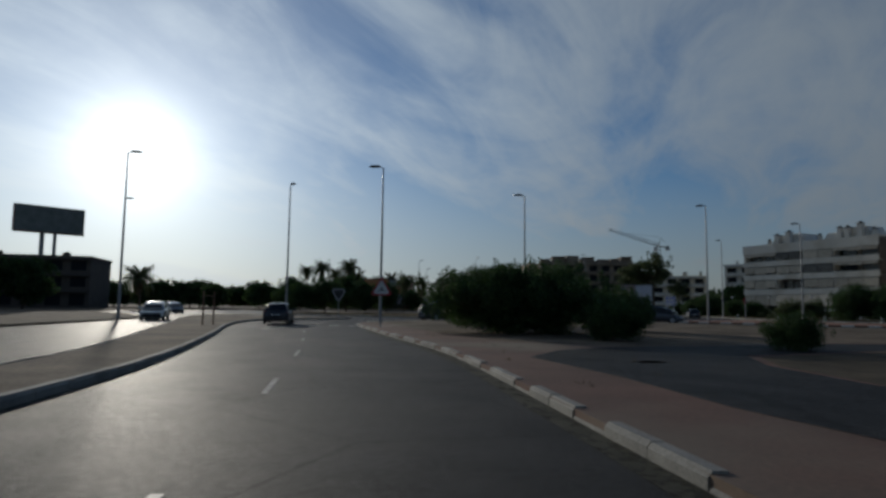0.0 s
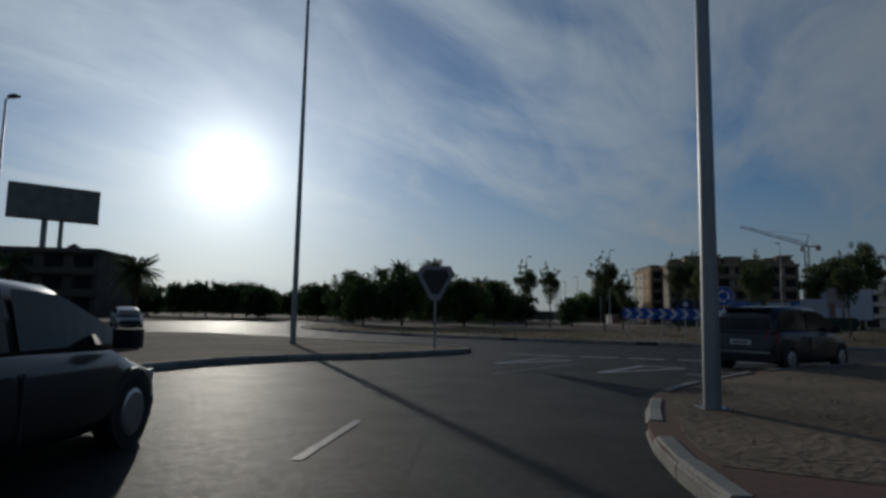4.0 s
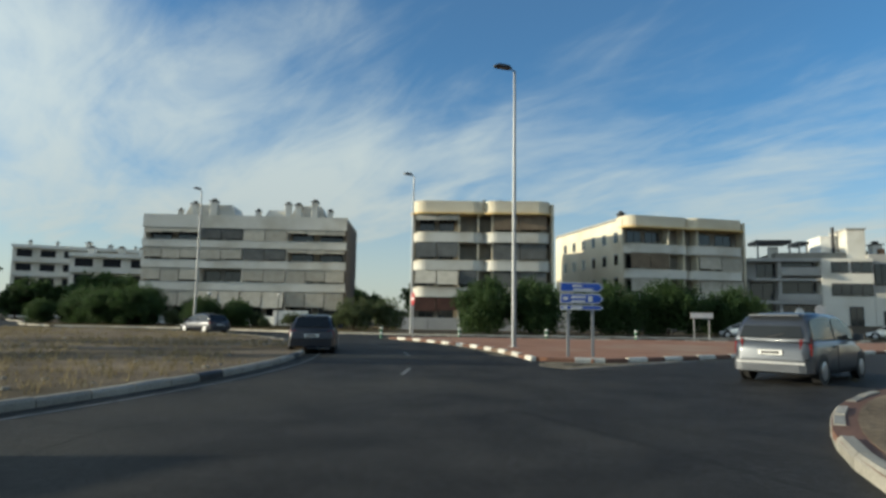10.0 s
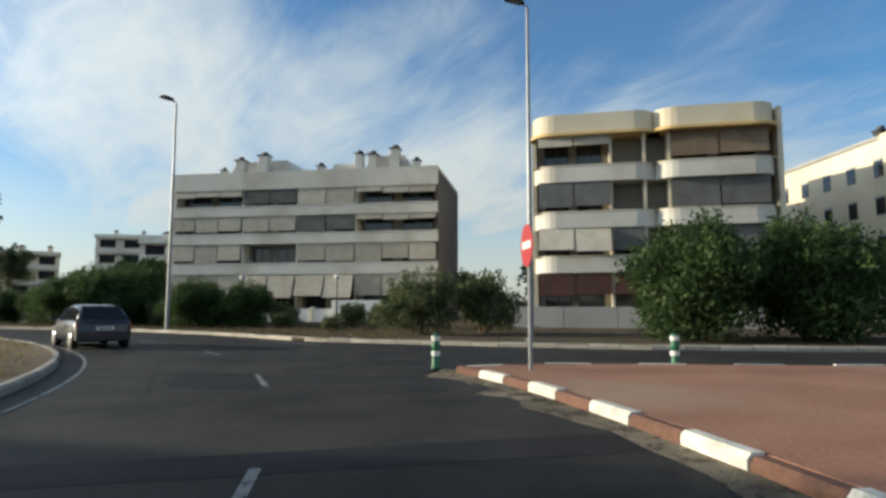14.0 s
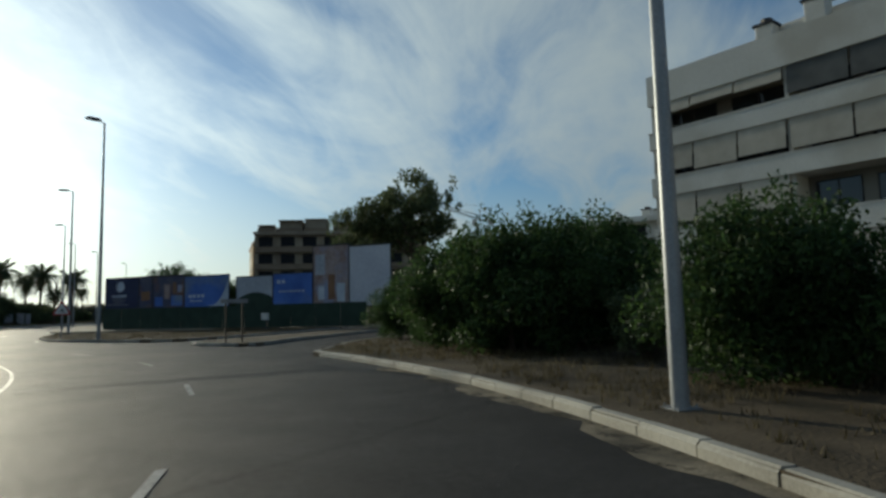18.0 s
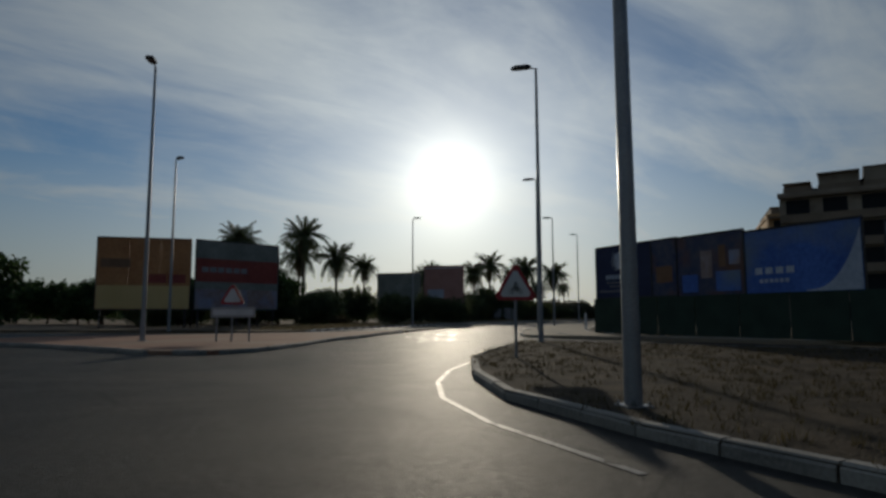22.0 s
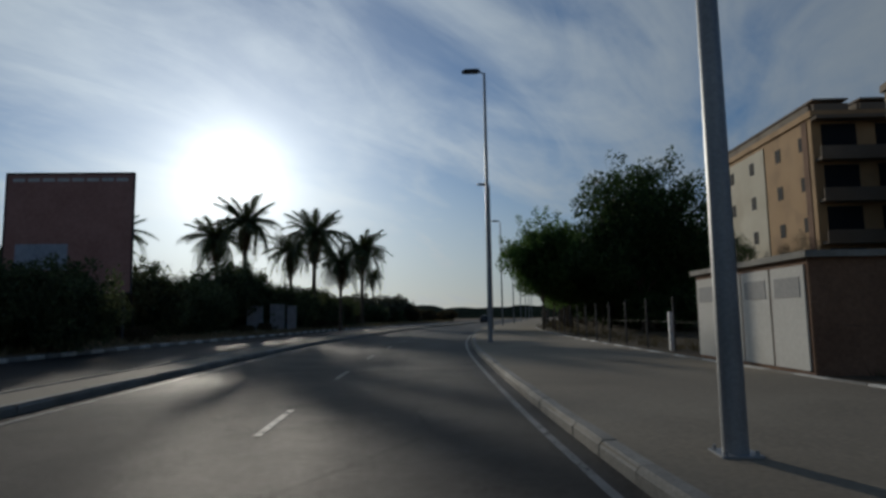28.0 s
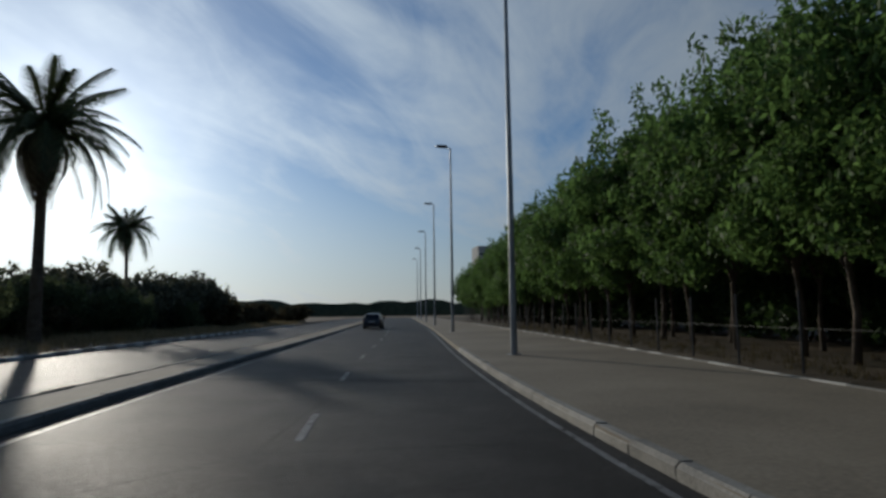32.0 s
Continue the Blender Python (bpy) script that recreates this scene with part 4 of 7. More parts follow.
for cx, z0, w, h in ((12.0, 8.1, 1.0, 1.3), (14.2, 6.95, 0.7, 0.8), (16.6, 6.95, 0.9, 1.0), (21.5, 7.7, 0.9, 1.1), (25.5, 7.7, 1.1, 1.0)):
    chimney(tD, cx, 4.5, z0, w, h, M_WHITE)
for k in range(7):
    x0 = 9.9 + k * 1.15 + 0.3 * (k % 3)
    part("roof_clutter", Geo().box(x0, x0 + 0.35 + 0.15 * (k % 2), 2.2, 2.8, (8.1 if x0 < 11.4 else 6.9), (8.1 if x0 < 11.4 else 6.95) + 0.45 + 0.25 * (k % 3), c=0.03), (M_DARK, M_BROWN, M_GREYWALL)[k % 3], tD)
for dx, dy, s, yw in ((0.0, -40, 0.8, -100), (14.0, -66, 0.85, -110)):
    copy_thing(tD, pose(101.0 + dx, -1 + dy, 0.1, 0, 0, yw) @ Matrix.Scale(s, 4))


M_FARPANE = plain("dark_far_pane", (0.022, 0.024, 0.028), 0.75, 0, 0.08)


def far_block(x, y, yaw, W, D, floors, wall, band, label, fl=3.0, seed=0):
    """A simpler block for the distance: floors of bands, with single windows between."""
    rng = random.Random(seed)
    t = thing("apartment_building", label, "building", "distant flats", pose(x, y, 0, 0, 0, yaw))
    H = floors * fl
    part("wall", Geo().box(0, W, 0.9, D, 0, H), wall, t)
    part("roof", Geo().box(-0.2, W + 0.2, 0.5, D + 0.2, H, H + 0.5), wall, t)
    n = max(2, int(W / 4.2))
    for f in range(floors):
        part("balcony", Geo().box(0.2, W - 0.2, 0, 0.9, f * fl + fl - 0.25, f * fl + fl).box(0.2, W - 0.2, 0, 0.12, f * fl + fl, f * fl + fl + 0.85) if f < floors - 1 else Geo().box(0, W, 0, 0.9, H - 0.3, H), band, t)
        for i in range(n):
            a = W * (i + 0.18) / n
            b = W * (i + 0.82) / n
            part("window", Geo().box(a, b, 0.84, 0.93, f * fl + 0.5, f * fl + fl - 0.55), M_FARPANE, t)
        for k in range(int(D // 4)):
            part("window", Geo().box(-0.03, 0.05, 2 + k * 4, 2.9 + k * 4, f * fl + 1.0, f * fl + 2.2), M_FARPANE, t)
    for i in range(5):
        chimney(t, W * (0.1 + 0.2 * i) + rng.uniform(-0.6, 0.6), D * 0.4, H + 0.4, rng.uniform(0.6, 1.4), rng.uniform(0.7, 1.7), wall)
    return t


M_STONE = surface("beige_stone", (0.22, 0.185, 0.14), (0.33, 0.285, 0.22), 0.4, 10, 0.9, 0.2, stain=(0.19, 0.15, 0.115))
M_TERRACE = surface("brown_terrace_render", (0.17, 0.13, 0.095), (0.26, 0.205, 0.15), 0.4, 10, 0.9, 0.2)
fbo = far_block(63.0, 195.0, 0, 26, 20, 5, M_ORANGE, M_TERRACE, "orange rendered block of flats with dark balconies", 3.4, 1)
fbb = far_block(62.3, 176.5, -12, 34, 14, 5, M_STONE, M_TERRACE, "beige stone block of flats with stepped roof terraces", 3.4, 2)
far_block(96.0, 169.0, -30, 22, 14, 4, M_CREAM, M_WHITE, "pale block of flats behind the hoardings", 3.1, 3)
far_block(112.0, 142.0, -50, 26, 14, 5, M_WHITE, M_WHITE, "white distant flats with grey bands", 3.0, 4)
far_block(104.0, 118.0, -58, 24, 14, 4, M_WHITE, M_WHITE, "white low flats behind the trees", 3.0, 5)
far_block(98.0, 96.0, -66, 16, 12, 4, M_GREYWALL, M_WHITE, "grey-blue low flats behind the trees", 2.9, 6)
# cream panel paints the sunlit pale part onto the flat gable
part("sunlit_gable_panel", Geo().box(-0.07, -0.002, 9.0, 19.9, 0, 16.6), M_CREAM, fbo, "paler sunlit gable")
# dark strip laid on the wall for the shadow line of a recess
part("recess_shadow", Geo().box(-0.05, -0.002, 1.5, 2.3, 0, 16.9), M_BROWN, fbo)
for f in range(5):
    for yy in (11.0, 15.5):
        part("window", Geo().box(-0.10, -0.06, yy, yy + 0.9, f * 3.4 + 1.0, f * 3.4 + 2.2), M_FARPANE, fbo)
rng_ = random.Random(31)
for t, W, D in ((fbo, 26, 20), (fbb, 34, 14)):
    x0 = 0.6
    while x0 < W - 4:
        w = rng_.uniform(2.6, 4.6)
        h = rng_.uniform(0.9, 2.5)
        ph = part("penthouse", Geo().box(x0, x0 + w, 1.4 + rng_.uniform(0, 2), D - 2, 17.5, 17.5 + h), M_STONE, t)
        part("parapet", Geo().box(x0 - 0.1, x0 + w + 0.1, 1.2, 1.38, 17.5, 18.3), M_TERRACE, t)
        part("roof_edge", Geo().box(x0 - 0.12, x0 + w + 0.12, 1.2, D - 1.8, 17.5 + h, 17.65 + h), M_TERRACE, ph)
        x0 += w + rng_.uniform(0.3, 1.6)
far_block(-116, 84.0, 8, 62, 16, 3, M_ENDWALL, M_ENDWALL, "long dark low building behind palms", 3.4, 7)
tower = thing("tower_block", "grey tower block far down the avenue", "building", m=pose(117, 520, 0))
part("wall", Geo().box(0, 14, 0, 14, 0, 36), M_GREYWALL, tower)
for f in range(11):
    part("window_band", Geo().box(0.6, 13.4, -0.06, 0.02, f * 3 + 1, f * 3 + 2.3), M_GLASS, tower)

# garden wall, gate house and lamps before the white flats
wall_g = thing("garden_wall", "low white garden wall before the flats", "wall", m=pose(A_X, A_Y, 0.1, 0, 0, -71.4))
for i in range(9):
    # panels brightened to look sunlit
    part("wall_panel", Geo().box(-4 + i * 3.5, -4 + i * 3.5 + 3.46, -5.6, -5.4, 0, 1.15), M_SUNLIT, wall_g)
for i in range(10):
    part("pier", Geo().box(-4.15 + i * 3.5, -3.85 + i * 3.5, -5.7, -5.3, 0, 1.3, c=0.03), M_CREAM, wall_g)
for i in range(20):
    part("fence_bar", Geo().box(22 + i * 0.28, 22.05 + i * 0.28, -5.53, -5.48, 1.15, 2.2), M_DARK, wall_g)
# housing painted brighter than the flats to carry the sunlight on it
gate = thing("gate_house", "sunlit white meter housing in the garden wall", "utility housing", m=pose(A_X, A_Y, 0.1, 0, 0, -71.4))
part("body", Geo().box(19.0, 23.1, -6.35, -5.75, 0, 1.85, c=0.03), M_SUNLIT, gate)
for i in range(3):
    part("door", Geo().box(19.2 + i * 1.28, 20.4 + i * 1.28, -6.38, -6.345, 0.15, 1.7), M_SUNLIT, gate)
for gx in (3.4, 11.6, 19.8):
    gl = thing("garden_lamp", "dark garden lamp post with a white globe", "lamp", "garden lamps", pose(A_X, A_Y, 0.1, 0, 0, -71.4) @ pose(gx, -7.4, 0))
    part("post", Geo().tube((0, 0, 0), (0, 0, 3.5), 0.07, 0.05, 10).tube((0, 0, 0), (0, 0, 0.4), 0.12, 0.1, 10), M_DARK, gl)
    n = 12
    part("globe", Geo().loft([[(0.24 * math.sin(a) * math.cos(2 * math.pi * i / n), 0.24 * math.sin(a) * math.sin(2 * math.pi * i / n), 3.72 - 0.24 * math.cos(a)) for i in range(n)] for a in (0.35, 0.8, 1.2, 1.57, 1.95, 2.4, 2.85)]), M_SIGNWHITE, gl, "white globe", smooth=True)
    part("cap", Geo().tube((0, 0, 3.92), (0, 0, 4.0), 0.12, 0.05, 10), M_DARK, gl)
gw = thing("garden_wall", "low grey garden wall with dark red shutters behind", "wall", m=pose(79.3, 42.0, 0.1, 0, 0, -74.7))
for i in range(6):
    part("wall_panel", Geo().box(-1 + i * 3.2, 2.16 + i * 3.2, -4.2, -4.0, 0, 1.3), M_GREYWALL, gw)

# tower crane far behind the flats, its jib raised
M_CRANE = surface("crane_paint", (0.10, 0.085, 0.06), (0.17, 0.14, 0.09), 1.0, 12, 0.7, 0.05)
cr = thing("tower_crane", "slender tower crane with a raised lattice jib", "crane", m=pose(137, 240, 0, 0, 0, 157))
for sx, sy in ((-0.7, -0.7), (0.7, -0.7), (0.7, 0.7), (-0.7, 0.7)):
    part("mast_leg", Geo().box(sx - 0.12, sx + 0.12, sy - 0.12, sy + 0.12, 0, 31), M_CRANE, cr)
g = Geo()
for k in range(15):
    g.tube((-0.7, -0.7, k * 2.0), (0.7, -0.7, k * 2.0 + 2.0), 0.08, n=4).tube((0.7, 0.7, k * 2.0), (-0.7, 0.7, k * 2.0 + 2.0), 0.08, n=4).tube((-0.7, 0.7, k * 2.0), (-0.7, -0.7, k * 2.0 + 2.0), 0.08, n=4)
part("mast_bracing", g, M_CRANE, cr)
rise = 0.36
g = Geo().tube((0, -0.5, 31), (23, -0.4, 31 + 23 * rise), 0.12, 0.09, 5).tube((0, 0.5, 31), (23, 0.4, 31 + 23 * rise), 0.12, 0.09, 5).tube((0, 0, 32.4), (22.6, 0, 31.9 + 22.6 * rise), 0.12, 0.08, 5)
for k in range(23):
    z = 31 + k * rise
    g.tube((k, -0.47, z), (k + 0.5, 0, z + 1.45), 0.06, n=4).tube((k + 0.5, 0, z + 1.45), (k + 1, 0.47, z + rise), 0.06, n=4)
part("jib", g, M_CRANE, cr)
part("counter_jib", Geo().box(-4.6, 0, -0.6, 0.6, 30.6, 31.0), M_CRANE, cr)
part("counterweight", Geo().box(-4.8, -3.0, -0.7, 0.7, 29.2, 30.6), M_GREYWALL, cr)
part("cab", Geo().box(0.8, 2.3, 0.6, 1.9, 28.8, 30.8), M_WHITE, cr)
part("apex", Geo().tube((0, 0, 31), (-0.8, 0, 35.5), 0.2, 0.1, 6).tube((-0.8, 0, 35.5), (-4.4, 0, 31), 0.05, n=4).tube((-0.8, 0, 35.5), (15, 0, 32.3 + 15 * rise), 0.05, n=4), M_CRANE, cr)


# ---------------------------------------------------------------- hoardings and billboards
def hoarding(name, label, p, q, z0, z1, mat, seed=0, legs=True, art="", group="hoardings"):
    """A panelled board from p to q, on legs, facing to the right of the way from p to q reversed (its front is at local -y)."""
    L = math.dist(p, q)
    t = thing(name, label, "billboard", group, pose(p[0], p[1], 0.1, 0, 0, math.degrees(math.atan2(q[1] - p[1], q[0] - p[0]))))
    n = max(1, round(L / 2.4))
    for i in range(n):
        part("panel", Geo().box(L * i / n + 0.005, L * (i + 1) / n - 0.005, -0.05, 0.0, z0, z1), mat, t)
    g = Geo().box(-0.06, L + 0.06, -0.09, 0.02, z1, z1 + 0.09).box(-0.06, L + 0.06, -0.09, 0.02, z0 - 0.09, z0).box(-0.07, 0, -0.09, 0.02, z0, z1).box(L, L + 0.07, -0.09, 0.02, z0, z1)
    part("frame", g, M_DARK, t)
    if legs:
        for i in range(max(2, n // 2 + 1)):
            x = 0.4 + (L - 0.8) * i / max(1, n // 2 if n > 1 else 1)
            part("leg", Geo().box(x - 0.06, x + 0.06, 0.03, 0.18, 0, z1 - 0.2).tube((x, 0.15, z1 * 0.7), (x, 1.6, 0), 0.04, n=5), M_DARK, t)
    return t, L


def bars(t, x0, x1, z, h, mat, name="lettering", y=-0.058, n=1, gap=0.15):
    w = (x1 - x0 - gap * (n - 1)) / n
    for i in range(n):
        part(name, Geo().box(x0 + i * (w + gap), x0 + i * (w + gap) + w, y - 0.006, y, z, z + h), mat, t)


M_MESH = surface("green_screen", (0.012, 0.03, 0.02), (0.03, 0.055, 0.04), 1.0, 30, 0.8, 0.3)
M_PALEH = surface("pale_grey_print", (0.40, 0.43, 0.52), (0.56, 0.59, 0.66), 0.3, 5, 0.6, 0.03)
M_PICTH = surface("dark_poster", (0.02, 0.035, 0.11), (0.10, 0.10, 0.13), 0.6, 3, 0.6, 0.03, stain=(0.14, 0.07, 0.05), stain_scale=0.5)
# navy hoarding with a round shell emblem and the rest of the row
H0, H1 = (45.4, 123.2), (68.2, 103.6)


def along(s):
    return (H0[0] + (H1[0] - H0[0]) * s, H0[1] + (H1[1] - H0[1]) * s)


M_SWOOSH = surface("pale_print", (0.34, 0.40, 0.50), (0.55, 0.60, 0.68), 0.8, 6, 0.6, 0.03)
t, L = hoarding("billboard", "tall navy hoarding with a white shell emblem", along(0), along(0.15), 2.2, 5.25, M_NAVY)
EX, EZ = 1.95, 4.38
disc_ = [(EX + 0.10 + 0.50 * math.cos(radians(-118 + 256 * i / 22)), EZ + 0.52 * math.sin(radians(-118 + 256 * i / 22))) for i in range(23)]
em = part("emblem", Geo().add([(px, -0.060, pz) for px, pz in disc_] + [(px, -0.066, pz) for px, pz in disc_], [tuple(range(22, -1, -1)), tuple(range(23, 46))] + [(i, (i + 1) % 23, 23 + (i + 1) % 23, 23 + i) for i in range(23)]), M_SWOOSH, t, "pale shell emblem")
for k in range(9):
    a = radians(112 + k * 16)
    p, q = Vector((EX, -0.062, EZ)) + Vector((0.26 * math.cos(a), 0, 0.26 * math.sin(a))), Vector((EX, -0.062, EZ)) + Vector((0.66 * math.cos(a + 0.22), 0, 0.66 * math.sin(a + 0.22)))
    part("ray", Geo().tube(p, q, 0.05, 0.015, 5), M_SWOOSH, em)
bars(t, 0.85, 2.85, 3.30, 0.24, M_SWOOSH, n=8, gap=0.07)
bars(t, 0.95, 2.75, 3.02, 0.13, M_SIGNGREY, n=6, gap=0.16)
bars(t, 1.2, 2.5, 2.80, 0.11, M_SIGNGREY, n=5, gap=0.16)
bars(t, 0.25, 3.15, 2.52, 0.10, M_SIGNGREY, n=20, gap=0.05)
t, L = hoarding("billboard", "dark hoarding with a faded reddish picture", along(0.152), along(0.21), 2.2, 5.25, M_PICTH)
bars(t, 0.3, L - 0.3, 2.9, 0.9, M_BROWN, "picture_patch")
t, L = hoarding("billboard", "dark blue hoarding with a pale mottled picture", along(0.212), along(0.345), 2.1, 5.2, M_PICTH)
for x0, x1, z0, z1, mt in ((0.3, 1.3, 2.3, 3.2, M_BLUEH), (1.5, 2.2, 3.0, 4.4, M_PINKH), (2.4, 3.8, 2.3, 3.3, M_BLUEH), (2.6, 3.0, 3.5, 4.6, M_BROWN), (3.2, 3.8, 3.6, 4.3, M_PINKH)):
    bars(t, x0, x1, z0, z1 - z0, mt, "picture_patch")
t, L = hoarding("billboard", "long bright blue hoarding with a white curve", along(0.348), along(0.525), 2.1, 5.05, M_BLUEH)
for k in range(14):
    f0, f1 = k / 14, (k + 1) / 14
    part("white_curve", Geo().add([(L * (0.55 + 0.44 * f), -0.058, zz) for f, zz in ((f0, 2.15), (f1, 2.15), (f1, 2.2 + 2.5 * f1**2.6), (f0, 2.2 + 2.5 * f0**2.6))], [(0, 1, 2, 3)]), M_SWOOSH, t)
bars(t, 0.5, L * 0.45, 3.0, 0.3, M_SWOOSH, n=4)
bars(t, 0.7, L * 0.40, 2.6, 0.16, M_SWOOSH, n=6, gap=0.08)
t, L = hoarding("billboard", "low pale hoarding with a grey-green landscape print", along(0.555), along(0.69), 2.0, 4.75, M_GREYH)
for k in range(10):
    f0, f1 = k / 10, (k + 1) / 10
    part("green_hill", Geo().add([(L * f, -0.058, zz) for f, zz in ((f0, 2.03), (f1, 2.03), (f1, 2.3 + 1.0 * math.sin(0.4 + 2.2 * f1)), (f0, 2.3 + 1.0 * math.sin(0.4 + 2.2 * f0)))], [(0, 1, 2, 3)]), M_MESH, t)
t, L = hoarding("billboard", "bright blue hoarding with two lines of lettering", along(0.693), along(0.832), 2.0, 4.85, M_BLUEH)
bars(t, 0.4, L * 0.3, 4.0, 0.3, M_SWOOSH, n=2)
bars(t, 0.6, L * 0.8, 3.2, 0.14, M_SWOOSH, n=7, gap=0.1)
t, L = hoarding("billboard", "tall hoarding with a mottled blue and brown print", along(0.836), along(0.955), 1.8, 7.15, M_PINKH)
for x0, x1, z0, z1, mt in ((0.2, 1.2, 4.6, 6.4, M_GREYH), (1.5, 2.2, 2.4, 4.6, M_BROWN), (2.4, 3.2, 2.2, 3.8, M_SWOOSH), (0.5, 1.1, 2.4, 3.6, M_SWOOSH)):
    bars(t, x0, x1, z0, z1 - z0, mt, "picture_patch")
t, L = hoarding("billboard", "tall plain pale grey hoarding panel", along(0.958), along(1.09), 1.8, 6.95, M_PALEH)
sc_ = thing("screen_fence", "dark green mesh fence below the hoardings", "fence", m=pose(H0[0], H0[1], 0.1, 0, 0, math.degrees(math.atan2(H1[1] - H0[1], H1[0] - H0[0]))))
for i in range(12):
    part("mesh_panel", Geo().box(i * 2.55, i * 2.55 + 2.5, -0.32, -0.30, 0.05, 2.12), M_MESH, sc_)
    part("post", Geo().tube((i * 2.55, -0.28, 0), (i * 2.55, -0.28, 2.15), 0.03, n=6), M_DARK, sc_)
mb = thing("meter_box", "white meter box on a dark post", "meter box", m=pose(60.4, 108.4, 0.1, 0, 0, -40))
part("box", Geo().box(-0.35, 0.35, -0.15, 0.1, 0.75, 1.35, c=0.02), M_SIGNWHITE, mb)
part("post", Geo().box(-0.05, 0.05, 0.1, 0.18, 0, 1.3), M_DARK, mb)
nb = thing("notice_board", "white notice sheet on a small post", "notice", m=pose(46.75, 121.75, 0.1, 0, 0, -40))
part("sheet", Geo().box(-0.38, 0.38, -0.03, 0, 0.75, 1.75), M_SIGNWHITE, nb)
part("post", Geo().tube((0, 0.05, 0), (0, 0.05, 2.1), 0.035, n=6), M_DARK, nb)

# boards west of the avenue
t, L = hoarding("billboard", "orange poster billboard with a yellow lower edge", (1.0, 123.8), (7.3, 128.6), 1.8, 8.3, M_BBORANGE, group="roadside billboards")
bars(t, 0.05, L - 0.05, 1.85, 2.1, M_YELLOW, "poster_strip")
bars(t, L * 0.55, L * 0.95, 4.2, 0.8, M_BBRED, "poster_block", y=-0.066, n=2)
bars(t, 0.3, L * 0.35, 5.6, 0.8, M_BROWN, "poster_block", y=-0.066)
t, L = hoarding("billboard", "red and grey poster billboard", (7.7, 128.8), (11.2, 136.6), 1.8, 8.3, M_BBGREY, group="roadside billboards")
bars(t, 0.05, L - 0.05, 4.4, 2.2, M_BBRED, "poster_strip")
bars(t, 0.05, L - 0.05, 1.9, 1.8, M_PINKH, "poster_strip")
bars(t, 0.6, L * 0.6, 5.3, 0.5, M_SIGNGREY, y=-0.066, n=6)
t, L = hoarding("billboard", "weathered grey roadside billboard", (1.6, 177.0), (9.3, 177.4), 2.8, 8.2, M_BBGREY, group="roadside billboards")
t, L = hoarding("billboard", "weathered red-brown roadside billboard with torn top", (10.0, 177.5), (16.7, 178.0), 2.8, 9.2, M_BBBACK, group="roadside billboards")
bars(t, 0.3, L - 0.3, 8.8, 0.18, M_SIGNWHITE, "torn_edge", n=8)
bars(t, 0.6, L * 0.5, 4.0, 1.4, M_GREYH, "poster_block")
uni = thing("unipole_billboard", "large weathered billboard on a steel column", "billboard", "roadside billboards", pose(-65.5, 98.0, 0, 0, 0, 40))
part("column", Geo().tube((-1.2, 0.6, 0), (-1.2, 0.6, 16.2), 0.5, 0.45, 14), M_GALV, uni)
part("column", Geo().tube((1.2, 0.6, 0), (1.2, 0.6, 16.2), 0.4, 0.35, 14), M_GALV, uni)
for i in range(5):
    part("panel", Geo().box(-6.5 + i * 2.6, -3.91 + i * 2.6, -0.2, 0, 16.0, 21.4), M_BBGREY, uni)
part("back", Geo().box(-6.6, 6.6, 0.02, 1.2, 15.9, 21.5), M_BBBACK, uni, "pinkish rear of the board")
part("catwalk", Geo().box(-6.6, 6.6, -1.0, -0.21, 15.6, 15.72), M_DARK, uni)


# ---------------------------------------------------------------- road signs
def post(t, h, r=0.038, x=0.0):
    part("post", Geo().tube((x, 0.04, 0), (x, 0.04, h), r, n=10), M_GALV, t)


def poly_plate(pts, y0, y1):
    n = len(pts)
    g = Geo()
    return g.add([(x, y0, z) for x, z in pts] + [(x, y1, z) for x, z in pts], [tuple(range(n)), tuple(range(2 * n - 1, n - 1, -1))] + [(i, n + i, n + (i + 1) % n, (i + 1) % n) for i in range(n)])


def tri(cx, cz, r, up=True, cut=0.12):
    """A triangle with blunted corners, seen from the front."""
    out = []
    for k in range(3):
        a = radians((90 if up else -90) + 120 * k)
        for d in (-cut, cut):
            out.append((cx + r * math.cos(a + d), cz + r * math.sin(a + d)))
    return out


def disc_pts(cx, cz, r, n=28):
    return [(cx + r * math.cos(2 * math.pi * i / n), cz + r * math.sin(2 * math.pi * i / n)) for i in range(n)]


